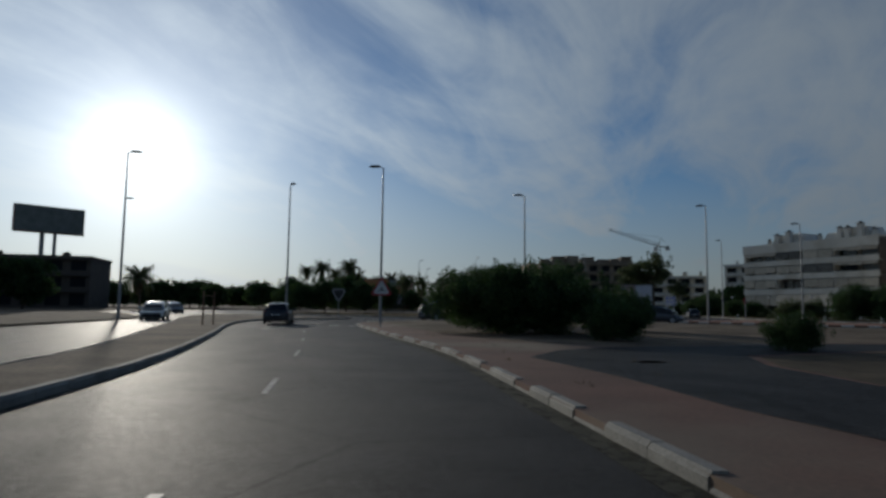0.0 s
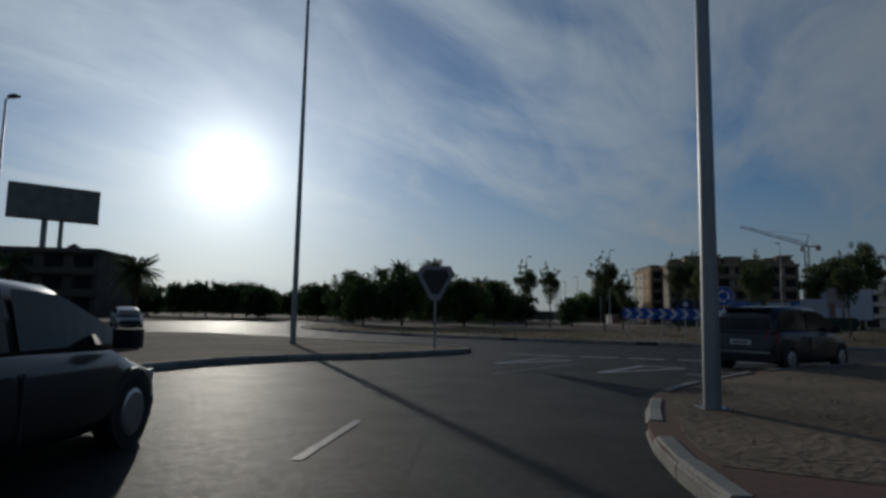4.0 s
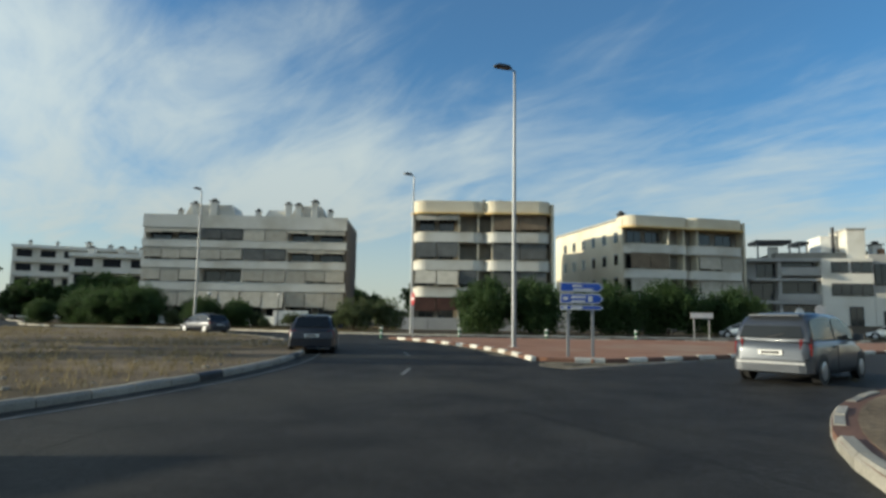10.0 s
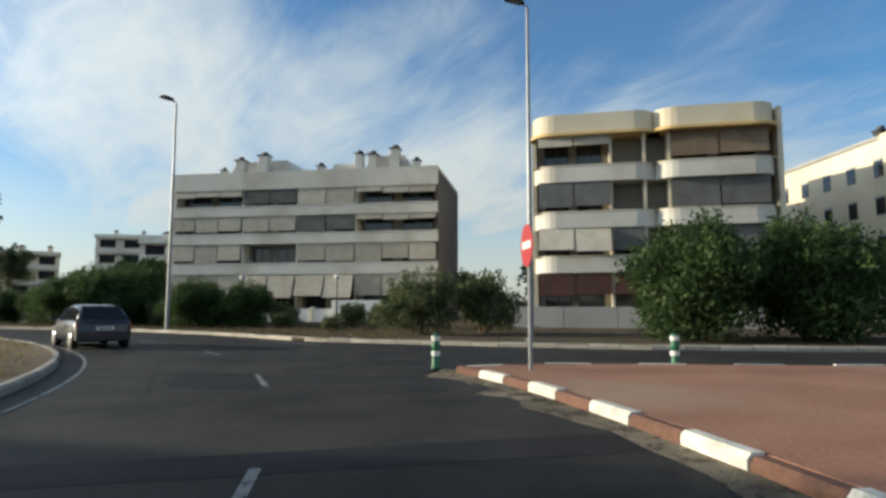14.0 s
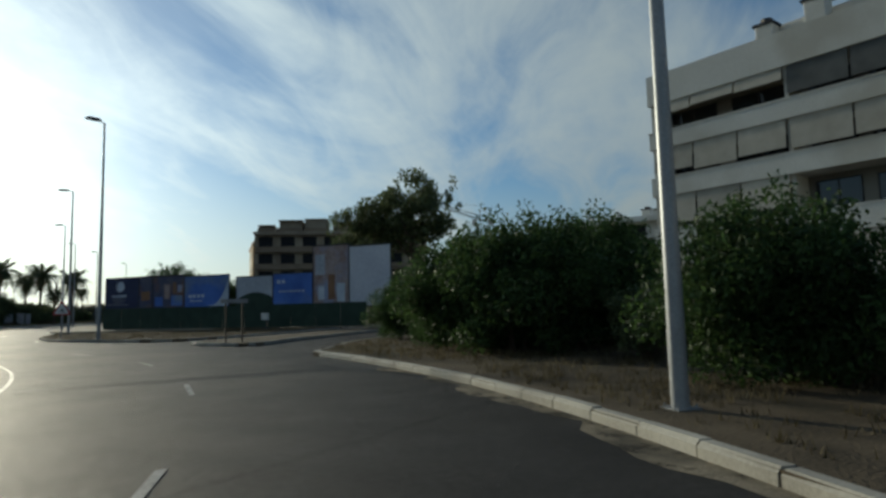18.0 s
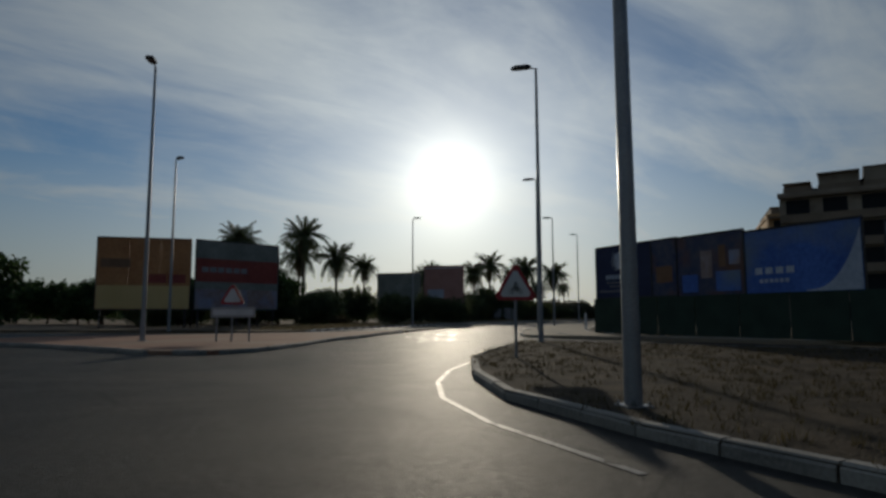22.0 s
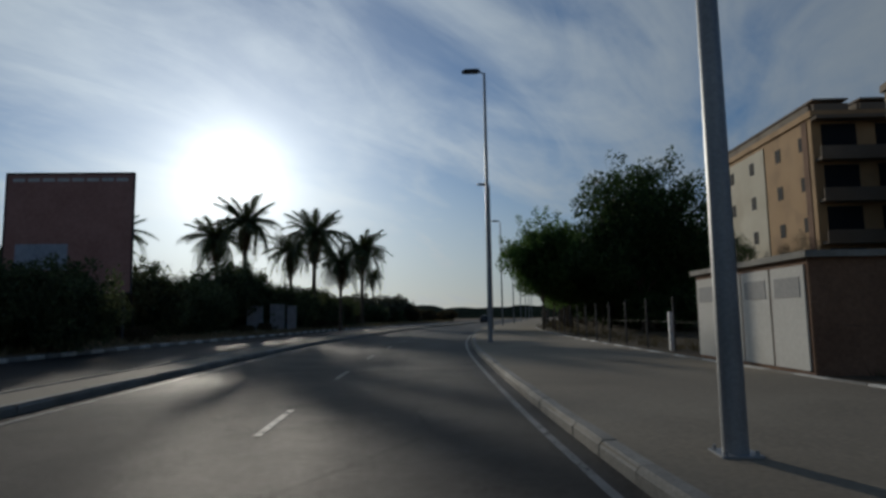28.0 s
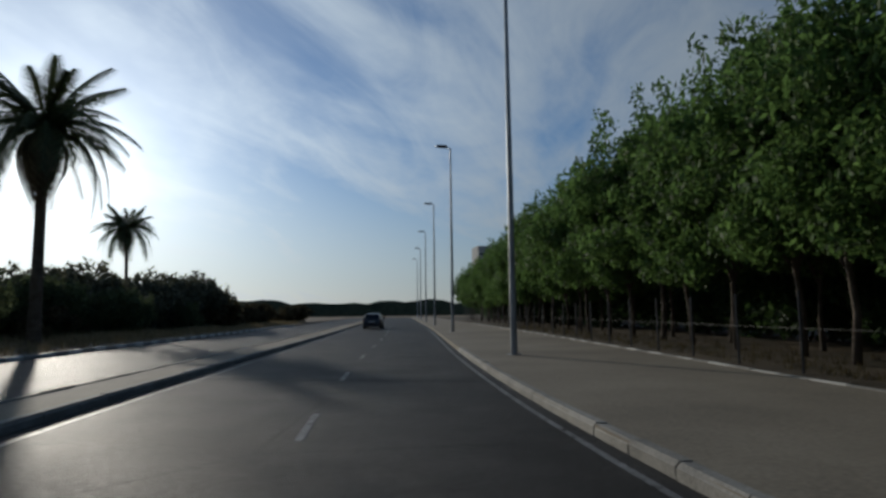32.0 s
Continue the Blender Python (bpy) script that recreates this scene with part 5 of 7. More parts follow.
def warning_sign(x, y, yaw, z, r, picture="cycle", two=False):
    t = thing("warning_sign", "red-bordered triangular warning sign on a post", "road sign", "road signs", pose(x, y, 0.12, 0, 0, yaw))
    post(t, z + r * 0.8)
    part("plate", poly_plate(tri(0, z, r), -0.012, 0.0), M_SIGNRED, t, "red triangular plate")
    part("face", poly_plate(tri(0, z, r * 0.74), -0.018, -0.013), M_SIGNWHITE, t)
    g = Geo()
    if picture == "cycle":
        for cx in (-0.20, 0.20):
            for k in range(12):
                a, b = 2 * math.pi * k / 12, 2 * math.pi * (k + 1) / 12
                g.tube((r * (cx + 0.11 * math.cos(a)), -0.021, z + r * (-0.20 + 0.11 * math.sin(a))), (r * (cx + 0.11 * math.cos(b)), -0.021, z + r * (-0.20 + 0.11 * math.sin(b))), 0.012 * r, n=4)
        for a, b in (((-0.2, -0.2), (-0.05, 0.0)), ((-0.05, 0.0), (0.12, 0.0)), ((0.12, 0.0), (0.2, -0.2)), ((-0.05, 0.0), (0.02, -0.2)), ((0.02, -0.2), (0.12, 0.0)), ((-0.04, 0.03), (0.0, 0.22)), ((0.0, 0.22), (0.13, 0.05))):
            g.tube((r * a[0], -0.021, z + r * a[1]), (r * b[0], -0.021, z + r * b[1]), 0.03 * r, n=5)
    else:
        g.add([(-0.12 * r, -0.021, z - 0.22 * r), (0.12 * r, -0.021, z - 0.22 * r), (0.12 * r, -0.021, z + 0.12 * r), (0, -0.021, z + 0.25 * r), (-0.12 * r, -0.021, z + 0.12 * r)], [(0, 1, 2, 3, 4)])
    part("pictogram", g, M_BLACK, t)
    return t


def direction_sign(x, y, yaw, w, rows_, zb, label):
    """Stacked blue arrow boards on two posts; their lettering is too small to read."""
    t = thing("direction_sign", label, "road sign", "road signs", pose(x, y, 0.12, 0, 0, yaw))
    top = zb + sum(h for h, _ in rows_) + 0.05
    for px in (w * 0.18, w * 0.75):
        part("post", Geo().box(px - 0.045, px + 0.045, 0.0, 0.07, 0, top - 0.1), M_GALV, t)
    z = top
    for h, words in rows_:
        z -= h
        pts = [(0, z + 0.03), (w - 0.16, z + 0.03), (w, z + h / 2), (w - 0.16, z + h - 0.03), (0, z + h - 0.03)]
        b = part("board", poly_plate(pts, -0.025, 0.0), M_SIGNWHITE, t)
        inner = [(0.03, z + 0.06), (w - 0.18, z + 0.06), (w - 0.04, z + h / 2), (w - 0.18, z + h - 0.06), (0.03, z + h - 0.06)]
        part("face", poly_plate(inner, -0.031, -0.026), M_SIGNBLUE, b, "blue board face")
        for a, c, zz, hh in words:
            part("lettering", Geo().box(w * a, w * c, -0.036, -0.032, z + h * zz, z + h * (zz + hh)), M_SIGNWHITE, b)
    return t


warning_sign(4.9, -6.6, 4, 2.15, 0.62)
warning_sign(46.5, 99.4, 20, 1.85, 0.58)
# give-way sign on the south splitter, seen against the sky; backlit shade painted in grey
gv = thing("give_way_sign", "backlit grey inverted triangular give-way sign on a thin post", "road sign", "road signs", pose(0.95, 18.6, 0.12, 0, 0, -12))
post(gv, 2.5)
part("plate", poly_plate(tri(0, 2.3, 0.70, False, 0.22), -0.012, 0.0), M_SIGNGREY, gv)
part("face", poly_plate(tri(0, 2.3, 0.5, False, 0.22), -0.018, -0.013), M_DARK, gv)
# roundabout sign on the island
rs = thing("roundabout_sign", "round blue roundabout sign with white arrows", "road sign", "road signs", pose(14.4, 27.6, 0.12, 0, 0, -32))
post(rs, 2.5)
part("plate", poly_plate(disc_pts(0, 2.3, 0.46), -0.014, 0.0), M_SIGNWHITE, rs)
part("face", poly_plate(disc_pts(0, 2.3, 0.44), -0.02, -0.015), M_SIGNBLUE, rs)
for k in range(3):
    g = Geo()
    for i in range(7):
        a, b = radians(100 + 120 * k + i * 11), radians(100 + 120 * k + (i + 1) * 11)
        g.add([(r * math.cos(q), -0.025, 2.3 + r * math.sin(q)) for q, r in ((a, 0.20), (b, 0.20), (b, 0.29), (a, 0.29))], [(0, 1, 2, 3)])
    e = radians(100 + 120 * k)
    g.add([(r * math.cos(q), -0.025, 2.3 + r * math.sin(q)) for q, r in ((e, 0.13), (e, 0.36), (e - 0.45, 0.245))], [(0, 1, 2)])
    part("arrow", g, M_SIGNWHITE, rs)
# chevron boards along the island, facing the entry
for k in range(3):
    cb = thing("chevron_board", "blue and white chevron board on two posts", "road sign", "chevron boards", pose(10.7 + k * 1.70, 31.6 - k * 0.40, 0.12, 0, 0, -13.4))
    part("board", Geo().box(0, 1.68, -0.02, 0, 1.15, 1.72), M_SIGNBLUE, cb)
    for i in range(3):
        x0 = 0.06 + i * 0.56
        part("chevron", poly_plate([(x0, 1.19), (x0 + 0.2, 1.19), (x0 + 0.42, 1.435), (x0 + 0.2, 1.68), (x0, 1.68), (x0 + 0.22, 1.435)], -0.026, -0.021), M_SIGNWHITE, cb)
    for px in (0.25, 1.4):
        part("post", Geo().tube((px, 0.03, 0), (px, 0.03, 1.66), 0.03, n=6), M_GALV, cb)
pn = thing("notice_board", "plain white panel on two posts on the island", "notice", m=pose(30.7, 50.9, 0.12, 0, 0, -38))
part("panel", Geo().box(0, 1.9, -0.04, 0, 1.3, 3.1), M_GREYH, pn)
for px in (0.3, 1.6):
    part("post", Geo().tube((px, 0.04, 0), (px, 0.04, 3.0), 0.05, n=6), M_GALV, pn)
# signs on the red island
direction_sign(34.85, 21.05, -72, 1.5, [(0.38, ((0.28, 0.5, 0.52, 0.2), (0.3, 0.75, 0.2, 0.18))), (0.40, ((0.06, 0.18, 0.35, 0.3), (0.24, 0.58, 0.52, 0.2), (0.24, 0.58, 0.18, 0.16), (0.64, 0.74, 0.25, 0.45))), (0.22, ((0.06, 0.16, 0.3, 0.4), (0.24, 0.5, 0.3, 0.35)))], 1.52, "blue direction sign with arrow-shaped boards on two posts")
ws = thing("street_sign", "small white sign on two posts", "road sign", "road signs", pose(56.8, 14.8, 0.12, 0, 0, -72))
part("board", Geo().box(0, 1.5, -0.03, 0, 1.5, 1.85), M_SIGNWHITE, ws)
for px in (0.25, 1.25):
    post(ws, 1.8, 0.035, px)
for x, y in ((68.5, 5.6), (59.4, 6.6)):
    rd = thing("round_sign", "round white-backed sign on a post", "road sign", "road signs", pose(x, y, 0.12, 0, 0, -70))
    post(rd, 2.3)
    part("plate", poly_plate(disc_pts(0, 2.15, 0.35), -0.015, 0), M_SIGNWHITE, rd)
# no-entry sign
ne = thing("no_entry_sign", "red no-entry sign with a white bar, weathered", "road sign", "road signs", pose(50.3, 31.7, 0.12, 0, 0, -144))
post(ne, 2.75, 0.04)
part("plate", poly_plate(disc_pts(0, 2.42, 0.42), -0.014, 0.0), M_SIGNRED, ne)
part("bar", Geo().box(-0.3, 0.3, -0.02, -0.015, 2.35, 2.5), M_SIGNWHITE, ne)
# boards on the narrow splitter and the north splitter
dn = thing("direction_sign", "thin dark sign board on two posts seen from behind", "road sign", "road signs", pose(57.0, 80.87, 0.12, 0, 0, 10))
part("board", Geo().box(-0.24, 0.97, -0.03, 0, 1.78, 1.97), M_SIGNGREY, dn)
for px in (0.0, 0.73):
    part("post", Geo().box(px - 0.035, px + 0.035, 0.0, 0.06, 0, 1.95), M_BARK, dn)
bb = thing("direction_sign", "triangular warning plate above a white board on posts", "road sign", "road signs", pose(31.3, 105.2, 0.12, 0, 0, 28))
for px in (0.1, 0.75, 1.5):
    post(bb, 1.5 if px != 0.75 else 2.5, 0.04, px)
part("plate", poly_plate(tri(0.75, 1.95, 0.55), -0.012, 0.0), M_SIGNRED, bb)
part("face", poly_plate(tri(0.75, 1.95, 0.38), -0.018, -0.013), M_SIGNWHITE, bb)
part("board", Geo().box(-0.15, 1.75, -0.03, 0, 1.05, 1.5), M_GREYWALL, bb)
part("board_face", Geo().box(-0.05, 1.65, -0.038, -0.031, 1.15, 1.4), M_SIGNWHITE, bb)


# bare sign frame on the south splitter
sf = thing("sign_frame", "rusty two-legged sign frame on the sandy splitter", "road sign", "road signs", pose(-4.9, -6.0, 0.12, 0, 0, 74))
for px in (0.0, 1.1):
    part("leg", Geo().box(px - 0.035, px + 0.035, -0.03, 0.03, 0, 1.9), M_BROWN, sf)
part("crossbar", Geo().box(0.037, 1.063, -0.02, 0.02, 1.6, 1.66), M_BROWN, sf)


# bollards
def bollard(x, y):
    t = thing("bollard", "short green bollard with white bands", "bollard", "bollards", pose(x, y, 0.02))
    prof = [(0, 0.11), (0.05, 0.11), (0.08, 0.085), (0.42, 0.08), (0.46, 0.10), (0.52, 0.10), (0.56, 0.08), (0.68, 0.09), (0.76, 0.05)]
    n = 12
    part("body", Geo().loft([[(r * math.cos(2 * math.pi * i / n), r * math.sin(2 * math.pi * i / n), z) for i in range(n)] for z, r in prof]), M_GREEN, t, smooth=True)
    for z in (0.28, 0.60):
        part("band", Geo().tube((0, 0, z), (0, 0, z + 0.1), 0.098, n=12), M_SIGNWHITE, t)
    return t


for x, y in ((50.6, 33.9), (53.1, 29.4), (55.0, 23.9), (57.0, 18.2)):
    bollard(x, y)
for x, y in ((38.9, 166.1), (40.6, 133.5), (41.2, 147.2)):
    mp = thing("marker_post", "short pale marker post by the footway", "post", "marker posts", pose(x + 2.4, y, 0.12))
    part("post", Geo().box(-0.09, 0.09, -0.09, 0.09, 0, 1.25, c=0.02), M_SIGNWHITE, mp)
# litter and pale stones on the island
rng_ = random.Random(3)
g = Geo()
for _ in range(260):
    a, r = rng_.uniform(-140, 60), R_IN - rng_.random() ** 2 * 18 - 0.6
    x, y = ring_pt(r, a)
    s = rng_.uniform(0.03, 0.11)
    g.box(x, x + s * 1.6, y, y + s, 0.12, 0.13 + s * 0.6, c=s * 0.2)
tagged(solid("gravel", g, M_KERB, "scattered pale stones on dry soil", "stones", "stuff"))
# utility kiosk by the footway
kb = thing("utility_kiosk", "pale concrete utility kiosk with louvred doors", "utility kiosk", m=pose(41.2, 157.6, 0.1, 0, 0, 91))
# brown body puts the kiosk's dark shadow side into its colour
part("body", Geo().box(0, 5.6, -2.0, 0, 0, 2.25, c=0.03), M_BROWN, kb)
part("roof", Geo().box(-0.12, 5.72, -2.12, 0.12, 2.25, 2.38), M_KERB, kb)
for i in range(4):
    d = part("door", Geo().box(0.15 + i * 1.36, 1.42 + i * 1.36, 0.0, 0.03, 0.08, 2.12), M_WHITE, kb)
    part("louvre", Geo().box(0.3 + i * 1.36, 1.27 + i * 1.36, 0.03, 0.04, 1.5, 1.9), M_GREYWALL, d)
# fence along the inner edge of the footway
fl = resample(offset_line(PAVE_IN, 0.7), 2.6)
fn = thing("wire_fence", "thin wire fence on dark posts behind the footway", "fence")
fp = [p for p in fl if 122 < p[1] < 292]
pm = Geo().tube((0, 0, 0), (0, 0, 1.75), 0.035, n=6).mesh("post", M_DARK)
for a, b in zip(fp, fp[1:]):
    part("post", pm, None, fn, m=pose(a[0], a[1], 0.1))
    g = Geo()
    for z in (0.95,):
        g.tube((a[0], a[1], 0.1 + z), (b[0], b[1], 0.1 + z), 0.004, n=4, cap=False)
    part("wire", g, M_BLACK, fn)
gpost = thing("boundary_wall", "broken pale grey boundary wall before the palms", "wall", m=pose(14.3, 204.8, 0.1, 0, 0, 27))
for x0, x1, h in ((-0.8, 0.7, 2.5), (1.35, 2.75, 2.6), (3.0, 3.9, 2.45)):
    w = part("wall_panel", Geo().box(x0, x1, -0.12, 0.12, 0, h), M_SIGNGREY, gpost)
    part("coping", Geo().box(x0 - 0.05, x1 + 0.05, -0.17, 0.17, h, h + 0.08), M_KERB, w)


# ---------------------------------------------------------------- cars
def car(x, y, yaw, paint, label, kind="hatch"):
    """yaw 0 drives towards +y. A painted shell of rounded sections, with glazing, lamps and trim laid on it."""
    L, W, H, belt = {"hatch": (4.0, 1.70, 1.43, 0.90), "mpv": (4.3, 1.76, 1.64, 1.00), "sedan": (4.4, 1.74, 1.43, 0.90)}[kind]
    t = thing("car", label, "car", "cars", pose(x, y, 0.0, 0, 0, yaw))
    hw, back, front = W / 2, -L / 2, L / 2

    def lower(yy, w, zb, zt):
        w *= hw
        half = [(0.80, zb), (0.95, zb + 0.06), (1.0, zb + 0.20), (1.0, zt - 0.34), (0.985, zt - 0.16), (0.95, zt - 0.03), (0.90, zt)]
        return [(-w * k, yy, z) for k, z in half] + [(w * k, yy, z) for k, z in half[::-1]]

    nose = belt - 0.16
    secs = [(back, 0.80, 0.36, 0.74), (back + 0.04, 0.90, 0.28, belt - 0.06), (back + 0.14, 0.96, 0.24, belt), (back + 0.42, 0.995, 0.21, belt), (-0.3, 1.0, 0.19, belt), (0.9, 1.0, 0.19, belt - 0.02), (front - 0.7, 0.98, 0.20, nose), (front - 0.25, 0.92, 0.22, nose - 0.10), (front - 0.06, 0.80, 0.26, nose - 0.24), (front, 0.66, 0.34, nose - 0.32)]
    body = part("body", Geo().loft([lower(*q) for q in secs]), paint, t, smooth=True)
    cab = {"sedan": [(back + 0.70, belt - 0.01, 0.88), (back + 1.05, H - 0.22, 0.78), (back + 1.45, H - 0.05, 0.72), (back + 2.1, H, 0.72), (0.35, H - 0.04, 0.72), (0.80, H - 0.24, 0.78), (1.35, belt - 0.03, 0.88)],
           "mpv": [(back + 0.04, belt - 0.01, 0.92), (back + 0.16, H - 0.34, 0.86), (back + 0.36, H - 0.08, 0.78), (back + 1.2, H, 0.78), (0.35, H - 0.03, 0.76), (0.95, H - 0.26, 0.80), (1.65, belt - 0.03, 0.88)],
           "hatch": [(back + 0.12, belt - 0.01, 0.90), (back + 0.36, H - 0.28, 0.80), (back + 0.66, H - 0.07, 0.73), (back + 1.5, H, 0.73), (0.30, H - 0.04, 0.72), (0.78, H - 0.25, 0.78), (1.40, belt - 0.03, 0.88)]}[kind]

    def upper(yy, z, w):
        b = belt - 0.06
        z = max(z, b + 0.03)
        half = [(0.93, b), (0.93 + (w - 0.93) * 0.75, b + (z - b) * 0.72), (w * 0.985, b + (z - b) * 0.90), (w * 0.86, b + (z - b) * 0.985), (w * 0.45, z)]
        return [(-k * hw, yy, q) for k, q in half] + [(k * hw, yy, q) for k, q in half[::-1]]

    part("cabin", Geo().loft([upper(*q) for q in cab]), paint, t, "rounded painted roof and pillars", smooth=True)

    # glazing: thin panes laid just outside the shell
    def along_cab(u):
        for p, q in zip(cab, cab[1:]):
            if p[0] <= u <= q[0]:
                f = (u - p[0]) / (q[0] - p[0])
                return p[1] + (q[1] - p[1]) * f, p[2] + (q[2] - p[2]) * f
        return cab[-1][1], cab[-1][2]

    def side_pane(u0, u1, sx):
        b = belt - 0.06
        lowz = belt + 0.02
        g, v = Geo(), []
        n = 7
        for i in range(n + 1):
            u = u0 + (u1 - u0) * i / n
            z, w = along_cab(u)
            top = b + (z - b) * 0.86
            for zz in (lowz, max(lowz + 0.02, top)):
                k = 0.93 + (w - 0.93) * 0.75 * min(1, (zz - b) / max(0.05, (z - b) * 0.72))
                v.append((sx * (k * hw + 0.008), u, zz))
        f = [(2 * i, 2 * i + 2, 2 * i + 3, 2 * i + 1) for i in range(n)]
        return g.add(v, f if sx > 0 else [q[::-1] for q in f])

    def end_pane(i, j, f0, f1, out):
        p, q = cab[i], cab[j]
        v = []
        for f in (f0, f1):
            z = p[1] + (q[1] - p[1]) * f
            yy = p[0] + (q[0] - p[0]) * f
            w = (0.80 if kind == "mpv" else 0.76) - 0.10 * f
            v += [(-w * hw, yy, z), (-w * hw * 0.5, yy + out * 0.012, z), (w * hw * 0.5, yy + out * 0.012, z), (w * hw, yy, z)]
        d = Vector((0, out * 0.035, 0.02))
        v = [tuple(Vector(a) + d) for a in v]
        n = [tuple(Vector(a) - d * 2) for a in v]
        return Geo().add(v + n, [(0, 1, 5, 4), (1, 2, 6, 5), (2, 3, 7, 6), (0, 4, 12, 8), (3, 11, 15, 7), (4, 5, 13, 12), (5, 6, 14, 13), (6, 7, 15, 14), (0, 8, 9, 1), (1, 9, 10, 2), (2, 10, 11, 3)])

    mid = (cab[1][0] + cab[5][0]) / 2 + 0.1
    for sx in (-1, 1):
        for u0, u1 in ((cab[1][0] + 0.12, mid - 0.05), (mid + 0.05, cab[5][0] + 0.25)):
            part("side_window", side_pane(u0, u1, sx), M_CARGLASS, t, "dark side window")
        part("door_seam", Geo().box(sx * hw - 0.006, sx * hw + 0.006, mid - 0.012, mid + 0.012, 0.32, belt - 0.12), M_PLASTIC, t)
        part("door_handle", Geo().box(sx * hw - 0.004, sx * hw + 0.03 * sx + 0.004, mid - 0.32, mid - 0.16, belt - 0.17, belt - 0.13) if sx > 0 else Geo().box(-hw - 0.034, -hw + 0.004, mid - 0.32, mid - 0.16, belt - 0.17, belt - 0.13), M_PLASTIC, t)
        x0, x1 = sorted((sx * hw * 0.97, sx * (hw + 0.20)))
        part("mirror", Geo().box(x0, x1, 0.78, 0.92, belt - 0.01, belt + 0.15, c=0.03), paint, t)
        x0, x1 = sorted((sx * hw * 0.70, sx * hw * 0.955))
        z0, z1 = (0.66, 1.02) if kind == "mpv" else (0.62, 0.86)
        part("tail_light", Geo().add([(x0, back + 0.00, z0), (x1, back + 0.09, z0), (x1, back + 0.11, z1), (x0, back + 0.02, z1), (x0, back + 0.2, z0), (x1, back + 0.2, z0), (x1, back + 0.2, z1), (x0, back + 0.2, z1)], [(0, 1, 2, 3), (3, 2, 6, 7), (1, 5, 6, 2), (0, 4, 5, 1), (0, 3, 7, 4)]) if sx > 0 else Geo().add([(x0, back + 0.09, z0), (x1, back + 0.00, z0), (x1, back + 0.02, z1), (x0, back + 0.11, z1), (x0, back + 0.2, z0), (x1, back + 0.2, z0), (x1, back + 0.2, z1), (x0, back + 0.2, z1)], [(0, 1, 2, 3), (3, 2, 6, 7), (1, 5, 6, 2), (0, 4, 5, 1), (0, 3, 7, 4)]), M_TAIL, t, "dark red lamp")
        x0, x1 = sorted((sx * hw * 0.42, sx * hw * 0.80))
        part("headlight", Geo().box(x0, x1, front - 0.22, front - 0.02, nose - 0.26, nose - 0.12, c=0.03), M_SIGNWHITE, t)
    part("rear_window", end_pane(0, 2 if kind != "mpv" else 1, 0.14, 0.88 if kind != "mpv" else 1.0, -1), M_CARGLASS, t, "dark rear window")
    part("windscreen", end_pane(6, 5, 0.10, 1.0, 1), M_CARGLASS, t, "dark windscreen")
    part("bumper", Geo().loft([[(-hw * k, yy, 0.28), (-hw * k, yy, 0.56), (hw * k, yy, 0.56), (hw * k, yy, 0.28)] for yy, k in ((back - 0.07, 0.70), (back - 0.05, 0.86), (back + 0.03, 0.95), (back + 0.16, 0.985))]), paint, t)
    part("bumper_strip", Geo().box(-hw * 0.84, hw * 0.84, back - 0.085, back - 0.05, 0.46, 0.51), M_GALV if kind == "mpv" else M_PLASTIC, t)
    part("front_bumper", Geo().box(-hw * 0.78, hw * 0.78, front - 0.12, front + 0.05, 0.26, 0.46, c=0.06), M_PLASTIC, t)
    pz = 0.66 if kind == "mpv" else 0.60
    pl = part("number_plate", Geo().box(-0.26, 0.26, back - 0.035, back + 0.01, pz, pz + 0.11), M_PLATE, t)
    part("plate_bar", Geo().box(-0.2, 0.2, back - 0.041, back - 0.036, pz + 0.03, pz + 0.08), M_PLASTIC, pl)
    part("wiper", Geo().tube((-0.05, cab[0][0] - 0.035, belt + 0.06), (0.30, cab[0][0] - 0.01, belt + 0.14), 0.012, n=4), M_PLASTIC, t)
    part("aerial", Geo().tube((0, cab[2][0] + 0.1, H - 0.05), (0, cab[2][0] - 0.12, H + 0.22), 0.008, 0.004, 5), M_PLASTIC, t)
    part("roof_spoiler", Geo().box(-hw * 0.66, hw * 0.66, cab[2][0] - 0.10, cab[2][0] + 0.2, H - 0.10, H - 0.055, c=0.04), paint, t)
    n = 20
    for sx in (-1, 1):
        for yy in (back + 0.72, front - 0.80):
            x0, x1 = sx * (hw - 0.20), sx * (hw + 0.006)
            w = part("wheel", Geo().tube((x0, yy, 0.31), (x1, yy, 0.31), 0.305, 0.295, n), M_TYRE, t)
            part("rim", Geo().tube((x1, yy, 0.31), (x1 + sx * 0.012, yy, 0.31), 0.205, 0.17, n), M_RIM, w)
            part("wheel_arch", Geo().tube((sx * (hw - 0.03), yy, 0.34), (sx * (hw + 0.002), yy, 0.34), 0.365, 0.355, n), M_PLASTIC, t)
    return t


